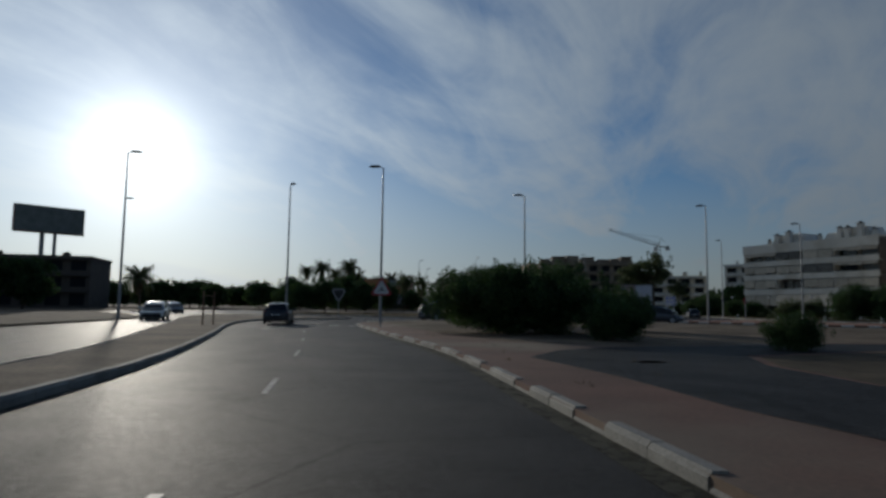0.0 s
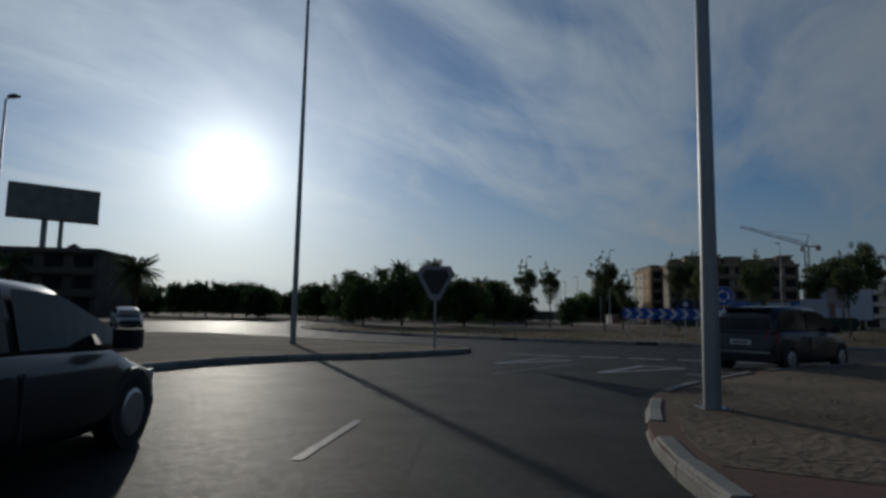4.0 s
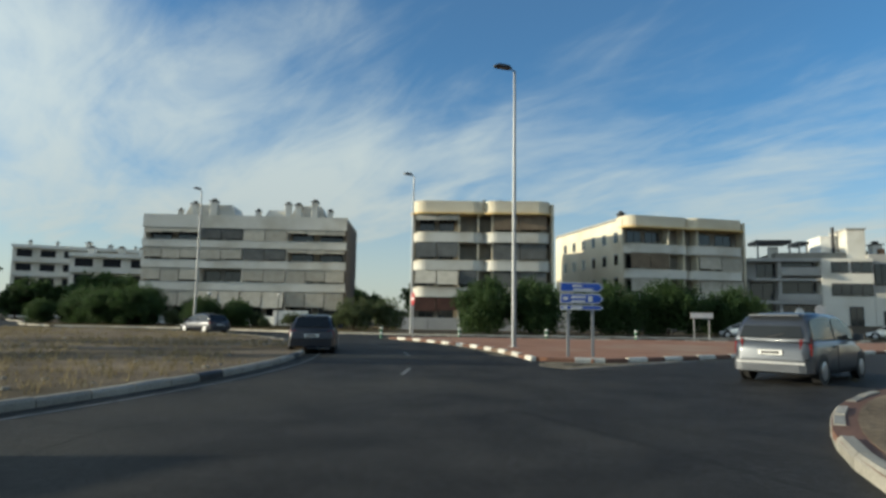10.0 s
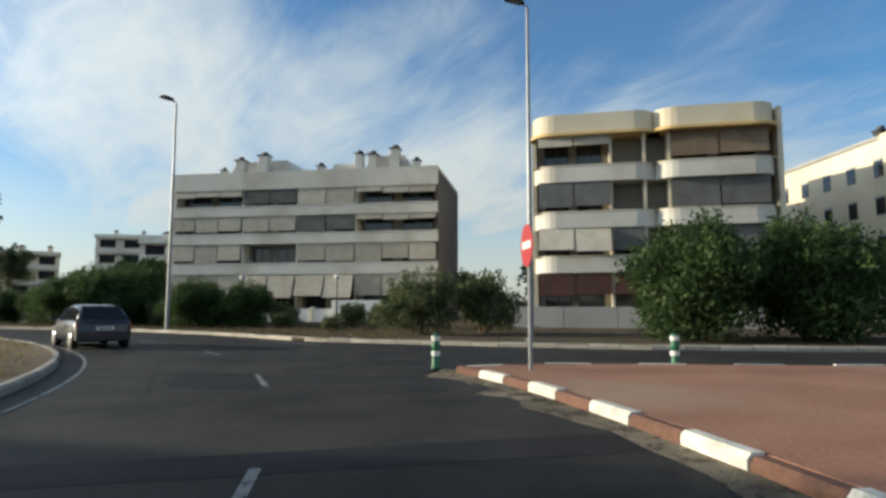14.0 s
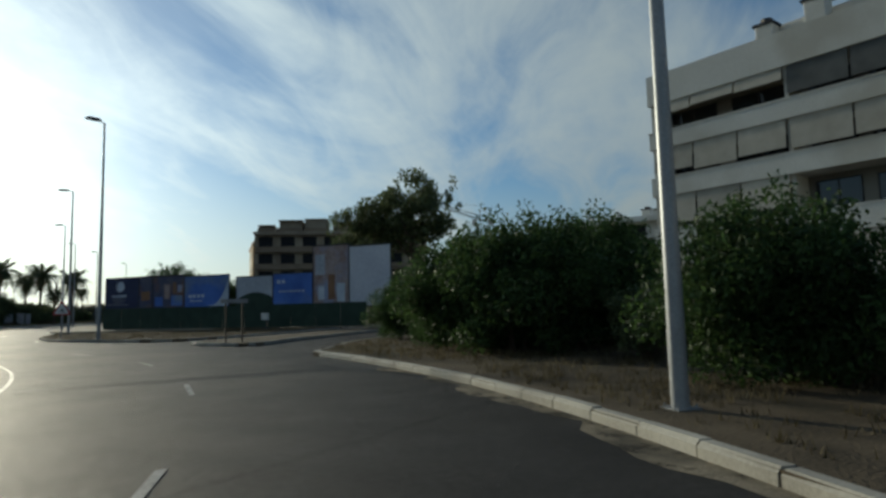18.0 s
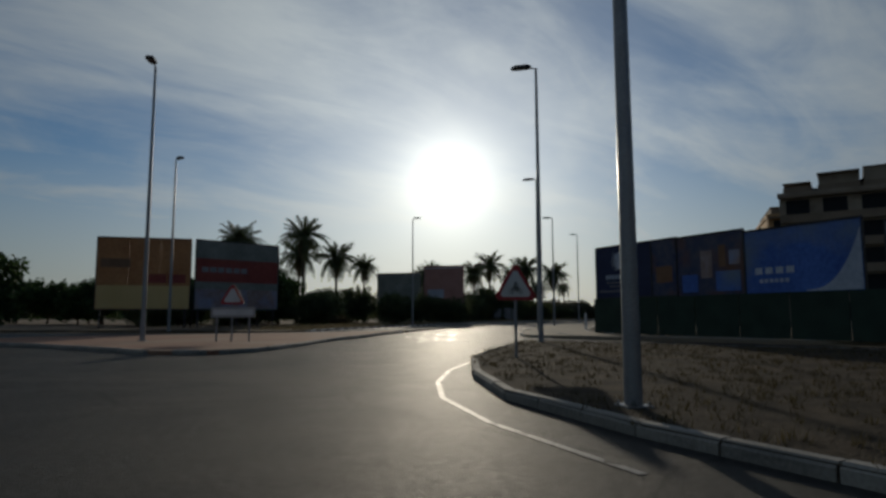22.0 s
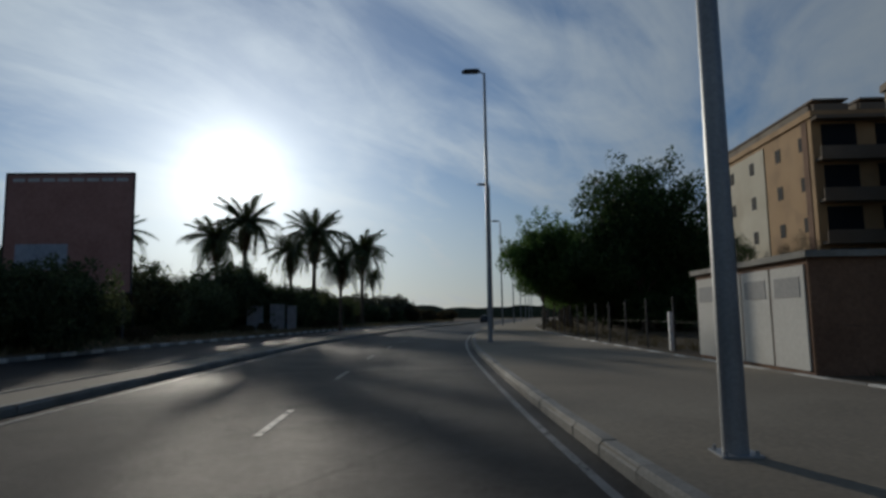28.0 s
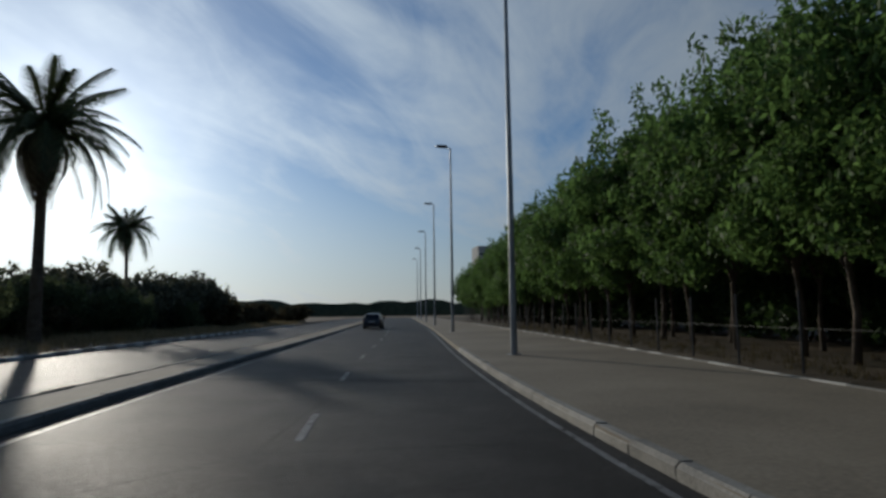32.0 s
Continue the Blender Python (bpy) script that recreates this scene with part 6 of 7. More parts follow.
CARS = [
    # dark paint puts the backlit look into this car's colour
    (10.5, 14.7, -53, M_CARDARK, "backlit people carrier, painted dark, entering the ring by the kerb", "mpv"),
    (31.0, 14.6, -122, M_CARGREY, "silver-grey people carrier leaving the ring by the side road", "mpv"),
    (52.2, 48.4, -20, M_CARDARK, "dark compact hatchback on the inner lane of the ring", "hatch"),
    (35.6, 30.7, -66, M_CARDARK, "dark hatchback on the inner lane of the ring road", "hatch"),
    (38.2, 262.0, -10, M_CARDARK, "dark car far down the avenue", "hatch"),
    (-2.0, 2.0, 2, M_CARDARK, "dark grey hatchback waiting on the approach road", "hatch"),
    (-12.4, 8.5, 192, M_CARWHITE, "pale car on the opposite carriageway", "sedan"),
    (-21.0, 40.0, 215, M_SILVER, "silver car coming round the ring", "hatch"),
    (71.5, 9.0, -30, M_CARWHITE, "white car parked by the side road", "hatch"),
    (74.5, 3.0, -30, M_SILVER, "silver car parked by the side road", "hatch"),
    (78.5, -4.5, -30, M_CARWHITE, "white car parked before the houses", "sedan"),
]
for x, y, yaw, paint, label, kind in CARS:
    car(x, y, yaw, paint, label, kind)


# ---------------------------------------------------------------- plants
def leaves(g, rng, centre, rad, count, size, flat=1.0, droop=0.0):
    """Scatters small folded leaf sprays through a clump."""
    p = rng.normal(size=(count, 3))
    p /= np.linalg.norm(p, axis=1)[:, None]
    p *= (rng.random(count) ** 0.45)[:, None]
    p = p * np.array([rad, rad, rad * flat]) + np.array(centre)
    a = rng.normal(size=(count, 3))
    a[:, 2] -= droop
    a /= np.linalg.norm(a, axis=1)[:, None]
    b = np.cross(a, rng.normal(size=(count, 3)))
    b /= np.linalg.norm(b, axis=1)[:, None] + 1e-9
    s = size * (0.6 + 0.8 * rng.random(count))[:, None]
    n = len(g.v)
    quad = np.stack([p - a * s, p + b * s * 0.42, p + a * s, p - b * s * 0.42], 1).reshape(-1, 3)
    g.v += [tuple(q) for q in quad.tolist()]
    g.f += [(n + 4 * i, n + 4 * i + 1, n + 4 * i + 2, n + 4 * i + 3) for i in range(count)]


def crown(rng, w, d, h, z0, clumps, per, size, rad, droop=0.0, low=0.0):
    """A crown of many clumps with an uneven outline."""
    g = Geo()
    spots = []
    for _ in range(clumps):
        v = rng.normal(size=3)
        v /= np.linalg.norm(v)
        if v[2] < -low:
            v[2] *= -0.6
        r = 0.48 + 0.6 * rng.random()
        c = (v[0] * w * r, v[1] * d * r, z0 + h * 0.5 + v[2] * h * 0.5 * r)
        k = rad * (0.6 + 0.7 * rng.random())
        leaves(g, rng, c, k, int(per * (k / rad) ** 2), size, 0.8, droop)
        spots.append(c)
    for _ in range(clumps):
        # thin shoots that stand out of the outline
        v = rng.normal(size=3)
        v[2] = abs(v[2]) + 0.25
        v /= np.linalg.norm(v)
        r = 1.0 + 0.30 * rng.random() ** 1.6
        leaves(g, rng, (v[0] * w * r, v[1] * d * r, z0 + h * 0.5 + v[2] * h * 0.5 * r), rad * 0.34, per // 10, size, 1.7, droop)
    leaves(g, rng, (0, 0, z0 + h * 0.45), min(w, d) * 0.75, per * clumps // 5, size * 1.3, h / max(w, d) * 0.55)
    return g, spots


def bush(seed, w, d, h, mat, size=0.13, dense=1.0, low=0.9, name="bush", label="dense dark green bush", trunks=4, per=190):
    rng = np.random.default_rng(seed)
    t = thing(name, label, "bush")
    n = int(34 * dense)
    g, spots = crown(rng, w / 2, d / 2, h, 0.0, n, per, size, 0.34 * min(w, d, h * 1.2) / 1.6, low=low)
    g.v = [(x, y, max(z, 0.02)) for x, y, z in g.v]
    part("foliage", g, mat, t)
    for i in range(trunks):
        c = spots[i]
        st = Geo().tube((c[0] * 0.15, c[1] * 0.15, 0), (c[0] * 0.4, c[1] * 0.4, abs(c[2]) * 0.6), 0.05, 0.03, 6)
        part("stem", st.tube((c[0] * 0.4, c[1] * 0.4, abs(c[2]) * 0.6), c, 0.03, 0.012, 6), M_BARK, t)
    return t


def tree(seed, h, trunk_h, w, mat, size=0.14, dense=1.0, r=0.12, name="tree", label="", droop=0.0, rad=0.75, lean=0.0, low=0.5, per=150):
    rng = np.random.default_rng(seed)
    t = thing(name, label, "tree")
    g, spots = crown(rng, w / 2, w / 2, h - trunk_h, trunk_h, int(30 * dense), per, size, rad, droop, low)
    part("crown", g, mat, t)
    tg = Geo()
    pts = [(0, 0, 0), (lean * 0.3 + 0.05, 0.04, trunk_h * 0.5), (lean, -0.03, trunk_h), (lean * 1.1, 0, trunk_h + (h - trunk_h) * 0.55)]
    rr = [r * 1.25, r, r * 0.85, r * 0.3]
    n = 8
    tg.loft([[(p[0] + q * math.cos(2 * math.pi * i / n), p[1] + q * math.sin(2 * math.pi * i / n), p[2]) for i in range(n)] for p, q in zip(pts, rr)])
    part("trunk", tg, M_BARK, t, smooth=True)
    for i in range(6):
        c = Vector(spots[i * 3])
        base = Vector((lean, 0, trunk_h * (0.85 + 0.05 * i)))
        mid = base.lerp(c, 0.5) + Vector((0, 0, 0.25))
        lg = Geo().tube(base, mid, r * 0.5, r * 0.3, 6).tube(mid, c, r * 0.3, r * 0.1, 6)
        part("limb", lg, M_BARK, t)
    return t


def frond_mesh(seed, length, mat, arch, n=22):
    """One feather palm leaf: an arched rib with two rows of narrow leaflets."""
    rng = np.random.default_rng(seed)
    g = Geo()
    pts = []
    for i in range(n + 1):
        s = i / n
        pts.append(Vector((length * (s - 0.18 * arch * s * s), 0, length * (0.42 * s - arch * s * s * 0.75))))
    for i in range(0, n, 2):
        g.tube(pts[i], pts[min(i + 2, n)], 0.035 * (1 - 0.8 * i / n), 0.035 * (1 - 0.8 * (i + 2) / n), 4, False)
    for i in range(2, n + 1):
        s = i / n
        ll = length * 0.20 * math.sin(math.pi * (0.12 + 0.80 * s)) + 0.12
        d = (pts[i] - pts[i - 1]).normalized()
        for side in (-1, 1):
            for k in (0, 0.5):
                o = pts[i - 1].lerp(pts[i], k)
                tip = o + d * ll * 0.65 + Vector((0, side * ll * 0.75, -ll * (0.32 + 0.2 * rng.random())))
                wd = d * 0.035
                g.add([o - wd, o + wd, tip], [(0, 1, 2)] if side > 0 else [(1, 0, 2)])
    return g.mesh("frond", mat)


FRONDS = [frond_mesh(i, 3.0 + 0.3 * i, M_FROND, a) for i, a in enumerate((0.45, 0.9, 1.35))]
FRONDS_DRY = [frond_mesh(9, 2.4, M_FRONDDRY, 1.5)]


def palm(seed, x, y, h, scale=1.0, fronds=46, label="tall date palm with an arching feathery crown"):
    """h: height of the crown's heart."""
    rng = random.Random(seed)
    t = thing("palm_tree", label, "palm tree", "palms", pose(x, y, 0.1, 0, 0, rng.random() * 360))
    n, rings, z = 10, [], 0.0
    lean = rng.uniform(-0.35, 0.35)
    while z < h:
        s = z / h
        for dz, rr in ((0, 1.0), (0.14, 1.10), (0.16, 0.92)):
            r = (0.165 + 0.07 * (1 - s) ** 4 + 0.05 * max(0, s - 0.85) / 0.15) * rr * scale
            rings.append([(lean * s * s + r * math.cos(2 * math.pi * i / n), r * math.sin(2 * math.pi * i / n), z + dz) for i in range(n)])
        z += 0.22
    part("trunk", Geo().loft(rings), M_PALMBARK, t)
    for i in range(fronds):
        up_ = 1 - i / fronds
        tilt = -62 * up_ + 34 * (1 - up_) + rng.uniform(-9, 9)
        me = FRONDS[0 if up_ > 0.66 else 1 if up_ > 0.3 else 2]
        m = pose(lean, 0, h, 0, 0, i * 137.5 + rng.uniform(-12, 12)) @ pose(0.1, 0, 0, rng.uniform(-18, 18), tilt * 0.75, 0) @ Matrix.Scale(scale * rng.uniform(0.85, 1.1), 4)
        part("frond", me, None, t, m=m)
    for i in range(16):
        m = pose(lean, 0, h - 0.15, 0, 0, i * 67 + rng.uniform(-14, 14)) @ pose(0.12, 0, 0, 0, rng.uniform(36, 70), 0) @ Matrix.Scale(scale * rng.uniform(0.75, 1.1), 4)
        part("dead_frond", FRONDS_DRY[0], None, t, "dry hanging frond", m=m)
    return t


def place(ob, x, y, z=0.12, yaw=0.0, s=1.0, sz=None):
    k = ob.matrix_basis.to_scale()
    return copy_thing(ob, pose(x, y, z, 0, 0, yaw) @ Matrix.Diagonal((s / k.x, s / k.y, (sz or s) / k.z, 1)))


def move(ob, x, y, z=0.12, yaw=0.0, s=1.0, sz=None):
    ob.matrix_basis = pose(x, y, z, 0, 0, yaw) @ Matrix.Diagonal((s, s, sz or s, 1))
    return ob


# big dark bush beside the approach
tagged(move(bush(1, 8.0, 8.0, 2.95, M_LEAF, 0.075, 3.4, label="large dark evergreen bush on the pavement edge", per=680), 11.7, -11.9), group="verge bushes")
bs = tagged(bush(2, 4.4, 3.8, 2.9, M_LEAF, 0.085, 1.5, per=330, label="rounded dark green bush"), group="verge bushes")
move(bs, 13.6, -18.8, s=0.5)
for x, y, yaw, s in ((18.0, -9.0, 60, 0.72), (10.6, -3.6, 10, 0.72), (12.6, 1.2, 100, 0.8), (11.0, 5.6, 200, 0.55), (17.6, -23.6, 140, 0.36)):
    place(bs, x, y, yaw=yaw, s=s)

# oleanders in front of the flats, across the entry road
ol = tagged(bush(3, 6.2, 4.6, 4.0, M_LEAF, 0.11, 2.0, per=300, label="tall leafy green shrub by the kerb"), group="shrubs before the flats")
move(ol, 64.0, 30.0, yaw=10)
for x, y, yaw, s in ((66.2, 26.3, 200, 1.02), (69.5, 20.5, 100, 1.0), (72.4, 15.2, 300, 1.06), (75.2, 9.6, 40, 0.95)):
    place(ol, x, y, yaw=yaw, s=s)
sm = tagged(bush(4, 3.4, 3.0, 2.6, M_LEAFG, 0.10, 0.75, per=170, low=0.6, trunks=9, label="sparse grey-green shrub on dry soil"), group="low shrubs")
move(sm, 63.2, 41.5)
for x, y, yaw, s in ((65.5, 39.6, 90, 1.0), (67.5, 45, 20, 0.55), (69, 49.5, 200, 0.5), (68.2, 54.5, 120, 0.55), (67, 58.6, 10, 0.6), (66.2, 63, 80, 0.62), (72, 57, 44, 0.45), (73.5, 50.5, 280, 0.5), (65.6, 52.0, 150, 0.35), (71.2, 46.5, 250, 0.42), (64.0, 47.2, 33, 0.30)):
    place(sm, x, y, yaw=yaw, s=s)
# ragged plants along the garden wall
rr = random.Random(21)
for k in range(15):
    if 8 <= k <= 11:
        continue
    q = pose(A_X, A_Y, 0, 0, 0, -71.4) @ Vector((0.5 + k * 1.75 + rr.uniform(-0.5, 0.5), -8.6 + rr.uniform(-0.9, 0.5), 0))
    place(sm, q.x, q.y, yaw=rr.random() * 360, s=rr.uniform(0.3, 0.62), sz=rr.uniform(0.35, 0.62))
# dark shrubs by the ring
dk = tagged(bush(5, 5.4, 4.6, 4.3, M_LEAF, 0.09, 2.2, per=420, label="dense dark shrub growing over the verge"), group="ring shrubs")
move(dk, 64.4, 69.6, yaw=0, s=0.74)
for x, y, yaw, s in ((64.6, 66.6, 110, 0.82), (67.8, 68.2, 80, 0.9), (69.4, 62.6, 220, 0.6), (64.9, 73.0, 300, 0.6), (64.6, 78.3, 40, 0.55), (66.8, 76.2, 10, 0.62), (65.0, 58.4, 10, 0.62), (66.4, 55.6, 10, 0.58), (68.2, 73.0, 120, 0.85), (72, 80, 30, 0.9)):
    place(dk, x, y, yaw=yaw, s=s)

# eucalyptus behind the white hoarding
eu = tree(7, 15.2, 6.5, 9.5, M_LEAFG, 0.22, 0.7, 0.38, "tree", "tall eucalyptus with rounded clumps of foliage", droop=0.8, rad=1.5, per=330)
move(eu, 75.8, 113.4)
place(eu, 71.8, 116.0, yaw=130, s=0.82)
place(eu, 80.5, 109.0, yaw=250, s=0.55)

# thin trees on the island
it = tagged(tree(8, 6.9, 2.5, 2.5, M_LEAFG, 0.10, 0.6, 0.065, per=170, label="thin young tree with a sparse crown", rad=0.5), group="island trees")
move(it, 12.4, 69.5)
for x, y, yaw, s in ((9.0, 64.0, 50, 0.95), (16.5, 60.5, 90, 1.05), (19.5, 65.0, 200, 0.85), (23.0, 58.0, 10, 1.0), (26.0, 61.5, 300, 1.1), (29.5, 55.0, 77, 0.95), (31.0, 60.0, 140, 1.1), (33.5, 54.0, 33, 0.85), (34.5, 50.5, 260, 0.9), (22.5, 50.0, 150, 1.0)):
    place(it, x, y, yaw=yaw, s=s)
ib = tagged(tree(9, 5.2, 0.7, 5.4, M_LEAF, 0.17, 1.5, 0.12, label="round bushy dark green tree", rad=0.9, low=0.9), group="island trees")
move(ib, -4.0, 62.0)
for x, y, yaw, s in ((2.5, 66.0, 100, 0.9), (-7.5, 58.5, 10, 0.8), (-1.0, 72.0, 240, 1.15), (6.2, 73.0, 60, 0.95), (-10.0, 68.0, 60, 1.05), (15.2, 71.0, 20, 0.62)):
    place(ib, x, y, yaw=yaw, s=s)

# street trees along the footway
ht = tagged(tree(10, 7.4, 2.1, 4.8, M_LEAFB, 0.105, 1.9, 0.075, per=330, label="leafy street tree with a slim trunk", droop=0.7, rad=0.85, low=0.9), group="street trees")
ht2 = tagged(tree(11, 7.0, 2.0, 4.4, M_LEAFB, 0.105, 1.8, 0.07, per=330, label="leafy street tree with a slim trunk", droop=0.7, rad=0.8, lean=0.2, low=0.9), group="street trees")
row = resample(offset_line(PAVE_IN, 1.8), 3.1)
row = [p for p in row if 194 < p[1] < 300]
rr = random.Random(4)
move(ht, 40.7, 195.2, yaw=10, s=1.17)
move(ht2, 41.9, 198.0, yaw=70, s=1.06)
for i, p in enumerate(row[2:]):
    tall = 1.12 if p[1] < 217 else 1.30 if p[1] < 252 else 1.1
    place(ht if i % 2 else ht2, p[0] + rr.uniform(-0.2, 0.5) + (1.2 if tall > 1 else 0), p[1] + rr.uniform(-0.4, 0.4), yaw=rr.random() * 360, s=rr.uniform(0.84, 1.09) * tall)
for p in resample(offset_line(PAVE_IN, 5.2), 5.6):
    if 196 < p[1] < 290:
        place(ht if rr.random() < 0.5 else ht2, p[0], p[1], yaw=rr.random() * 360, s=rr.uniform(0.95, 1.15))
bt = tagged(tree(12, 11.2, 2.2, 9.0, M_LEAF, 0.14, 2.8, 0.22, per=330, label="large dark spreading tree behind the fence", rad=1.35, low=0.9), group="dark trees")
move(bt, 46.8, 188.6)
for x, y, yaw, s in ((46.2, 196.5, 80, 0.66), (51.5, 201.0, 120, 0.9), (58, 206, 50, 0.8)):
    place(bt, x, y, yaw=yaw, s=s)

hb = tagged(bush(15, 6.0, 4.5, 3.2, M_LEAF, 0.17, 1.5, label="dark hedge bush behind the street trees"), group="hedge")
row = [p for p in resample(offset_line(PAVE_IN, 9.0), 4.2) if 188 < p[1] < 320]
move(hb, *row[0])
for p in row[1:]:
    place(hb, p[0] + rr.uniform(-0.6, 0.6), p[1], yaw=rr.random() * 360, s=rr.uniform(0.9, 1.25))
# palms
for i, (x, y, h, s) in enumerate(((18.9, 238.6, 11.2, 1.5), (16.2, 219.8, 11.4, 1.5), (9.5, 214.5, 12.0, 1.4), (11.5, 226.5, 10.0, 1.3), (4.6, 219, 10.8, 1.4), (17.5, 259, 8.6, 0.85), (-5.0, 164.8, 13.4, 1.4), (-13.5, 160.0, 12.6, 1.35), (-9.6, 170.0, 11.0, 1.3), (-2.6, 170.5, 10.4, 1.3), (-19, 166, 12.0, 1.1), (-1.6, 178.0, 9.4, 1.0), (-1.5, 152, 7.0, 0.9), (22.4, 205.5, 6.4, 0.9), (-62, 84, 7.0, 1.1), (-36, 70, 5.4, 1.1))):
    palm(i, x, y, h, s)
for i, (x, y, h) in enumerate(((-2.5, 210.5, 10.6), (-6.5, 214.5, 9.6))):
    palm(40 + i, x, y, h, 1.25, 28)

# thickets west of the avenue
ow = tagged(bush(13, 7.0, 5.6, 4.4, M_LEAFG, 0.13, 1.8, per=300, label="overgrown grey-green thicket beside the avenue"), group="thickets")
move(ow, 13.5, 193.0, s=0.8)
for x, y, yaw, s in ((10.5, 199, 90, 1.0), (12.2, 207.5, 30, 1.15), (7.0, 190, 200, 0.9), (15.4, 210.5, 120, 0.95), (11.0, 207.5, 300, 1.4), (14.8, 217.2, 10, 0.95), (14.8, 226.5, 80, 1.0), (16.2, 234.5, 240, 0.85), (13.2, 184.5, 50, 1.0), (4.0, 183, 160, 1.25), (12.0, 241, 70, 0.8), (19.0, 251.5, 20, 0.66), (21.0, 262, 130, 0.55), (16.0, 247, 250, 0.8), (23.0, 274, 40, 0.5), (20.0, 283, 310, 0.6), (9.5, 233, 20, 1.1), (5, 226, 66, 1.2), (-2, 176, 20, 1.2), (-8, 160, 66, 1.1), (-14, 152, 10, 1.1), (2, 160, 100, 1.0), (-22, 158, 100, 1.2), (6.5, 151, 40, 0.85), (14.5, 168, 230, 0.85), (9.5, 166.5, 130, 0.9), (17.8, 170.0, 10, 0.75), (1, 143, 60, 0.9), (-6, 137, 160, 1.0)):
    place(ow, x, y, yaw=yaw, s=s)

# low trees far round the place
ft = tagged(tree(14, 6.4, 0.9, 7.0, M_LEAF, 0.28, 1.3, 0.16, label="distant low tree in a dark belt", rad=1.3, low=0.9), group="distant trees")
rr = random.Random(8)
move(ft, -40.0, 120.0)
FAR = []
for k in range(26):
    FAR.append((-118 + k * 5.2 + rr.uniform(-2, 2), 128 - k * 1.2 + rr.uniform(-9, 9)))
for k in range(14):
    FAR.append((-46 + k * 4 + rr.uniform(-2, 2), 146 + rr.uniform(-5, 8)))
for k in range(16):
    FAR.append((92 + k * 4 + rr.uniform(-2, 2), 118 - k * 2.2 + rr.uniform(-5, 5)))
for k in range(12):
    FAR.append((95 + k * 3 + rr.uniform(-2, 2), 44 - k * 3 + rr.uniform(-3, 3)) if k < 3 else (96 + rr.uniform(-3, 8), 50 + k * 5))
for k in range(18):
    FAR.append((-70 + rr.uniform(-25, 20), 60 + k * 4))
for k in range(8):
    FAR.append((84 + k * 3, 88 + k * 3 + rr.uniform(-4, 4)))
FAR += [(104, 57.5), (100, 61.5), (107, 62)]
for x, y, s in ((-52, 50, 1.2), (-48, 57, 1.1), (-58, 56, 1.2)):
    place(ft, x, y, yaw=x * 7, s=s)
for x, y in FAR:
    place(ft, x, y, yaw=rr.random() * 360, s=rr.uniform(0.55, 1.0))


# ---------------------------------------------------------------- far ridge and scrub
def ridge(name, cx, cy, r, a0, a1, h, seed, mat, label):
    rng = random.Random(seed)
    g = Geo()
    n = 160
    v, f = [], []
    for i in range(n + 1):
        a = radians(a0 + (a1 - a0) * i / n)
        k = noise.noise((i * 0.09, seed, 0)) * 0.5 + noise.noise((i * 0.37, seed, 3)) * 0.3 + noise.noise((i * 1.1, seed, 5)) * 0.15
        z = max(0.2, h * (0.75 + k))
        v += [(cx + r * math.cos(a), cy + r * math.sin(a), -1), (cx + r * math.cos(a), cy + r * math.sin(a), z), (cx + (r + 60) * math.cos(a), cy + (r + 60) * math.sin(a), z * 1.1)]
    for i in range(n):
        f += [(3 * i, 3 * i + 3, 3 * i + 4, 3 * i + 1), (3 * i + 1, 3 * i + 4, 3 * i + 5, 3 * i + 2)]
    g.add(v, f)
    return solid(name, g, mat, label, "woods", "stuff", smooth=True)


M_WOODS = surface("far_woods", (0.035, 0.045, 0.03), (0.075, 0.085, 0.055), 0.05, 0.6, 0.95, 0.6, 0, 0.1, dist=1.5)
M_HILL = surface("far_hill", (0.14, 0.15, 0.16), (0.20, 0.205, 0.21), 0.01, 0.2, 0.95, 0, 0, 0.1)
ridge("woods_belt", 20, 150, 330, 20, 175, 8.0, 1, M_WOODS, "dark belt of distant woods on the plain")
ridge("woods_belt", 20, 150, 700, -60, 250, 9, 2, M_WOODS, "dark belt of farther woods on the plain")
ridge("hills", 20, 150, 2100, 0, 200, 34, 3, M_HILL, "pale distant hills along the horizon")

# scrub on the plain west of the avenue
rng_ = random.Random(12)
sb = tagged(bush(21, 4.0, 3.6, 1.8, M_LEAFD, 0.17, 0.7, low=0.9, label="low dry brown scrub bush on the plain"), group="scrub")
move(sb, 16.0, 246.0)
for k in range(70):
    y = rng_.uniform(235, 330)
    x = 14 + (y - 235) * 0.25 - rng_.random() ** 1.5 * 90
    place(sb, x, y, 0.1, rng_.random() * 360, rng_.uniform(0.6, 1.5))
for k in range(22):
    place(sb, rng_.uniform(12, 19), rng_.uniform(135, 250) if k % 2 else rng_.uniform(236, 262), 0.1, rng_.random() * 360, rng_.uniform(0.3, 0.6))

# taller grey-green shrubs round the palms, dry grass at their feet
tb = tagged(bush(22, 4.6, 4.2, 3.3, M_SCRUB, 0.16, 1.0, low=0.9, label="tall grey-green scrub bush on the plain"), group="tall scrub")
move(tb, 9.0, 263.0)
for k in range(30):
    y = 246 + k * 1.9
    place(tb, 27.5 + (y - 270) * 0.13 - 4.5 - rng_.random() * 9 - max(0, 254 - y), y + rng_.random() * 3, 0.1, rng_.random() * 360, rng_.uniform(1.05, 1.6) if k < 16 else rng_.uniform(0.45, 0.8))

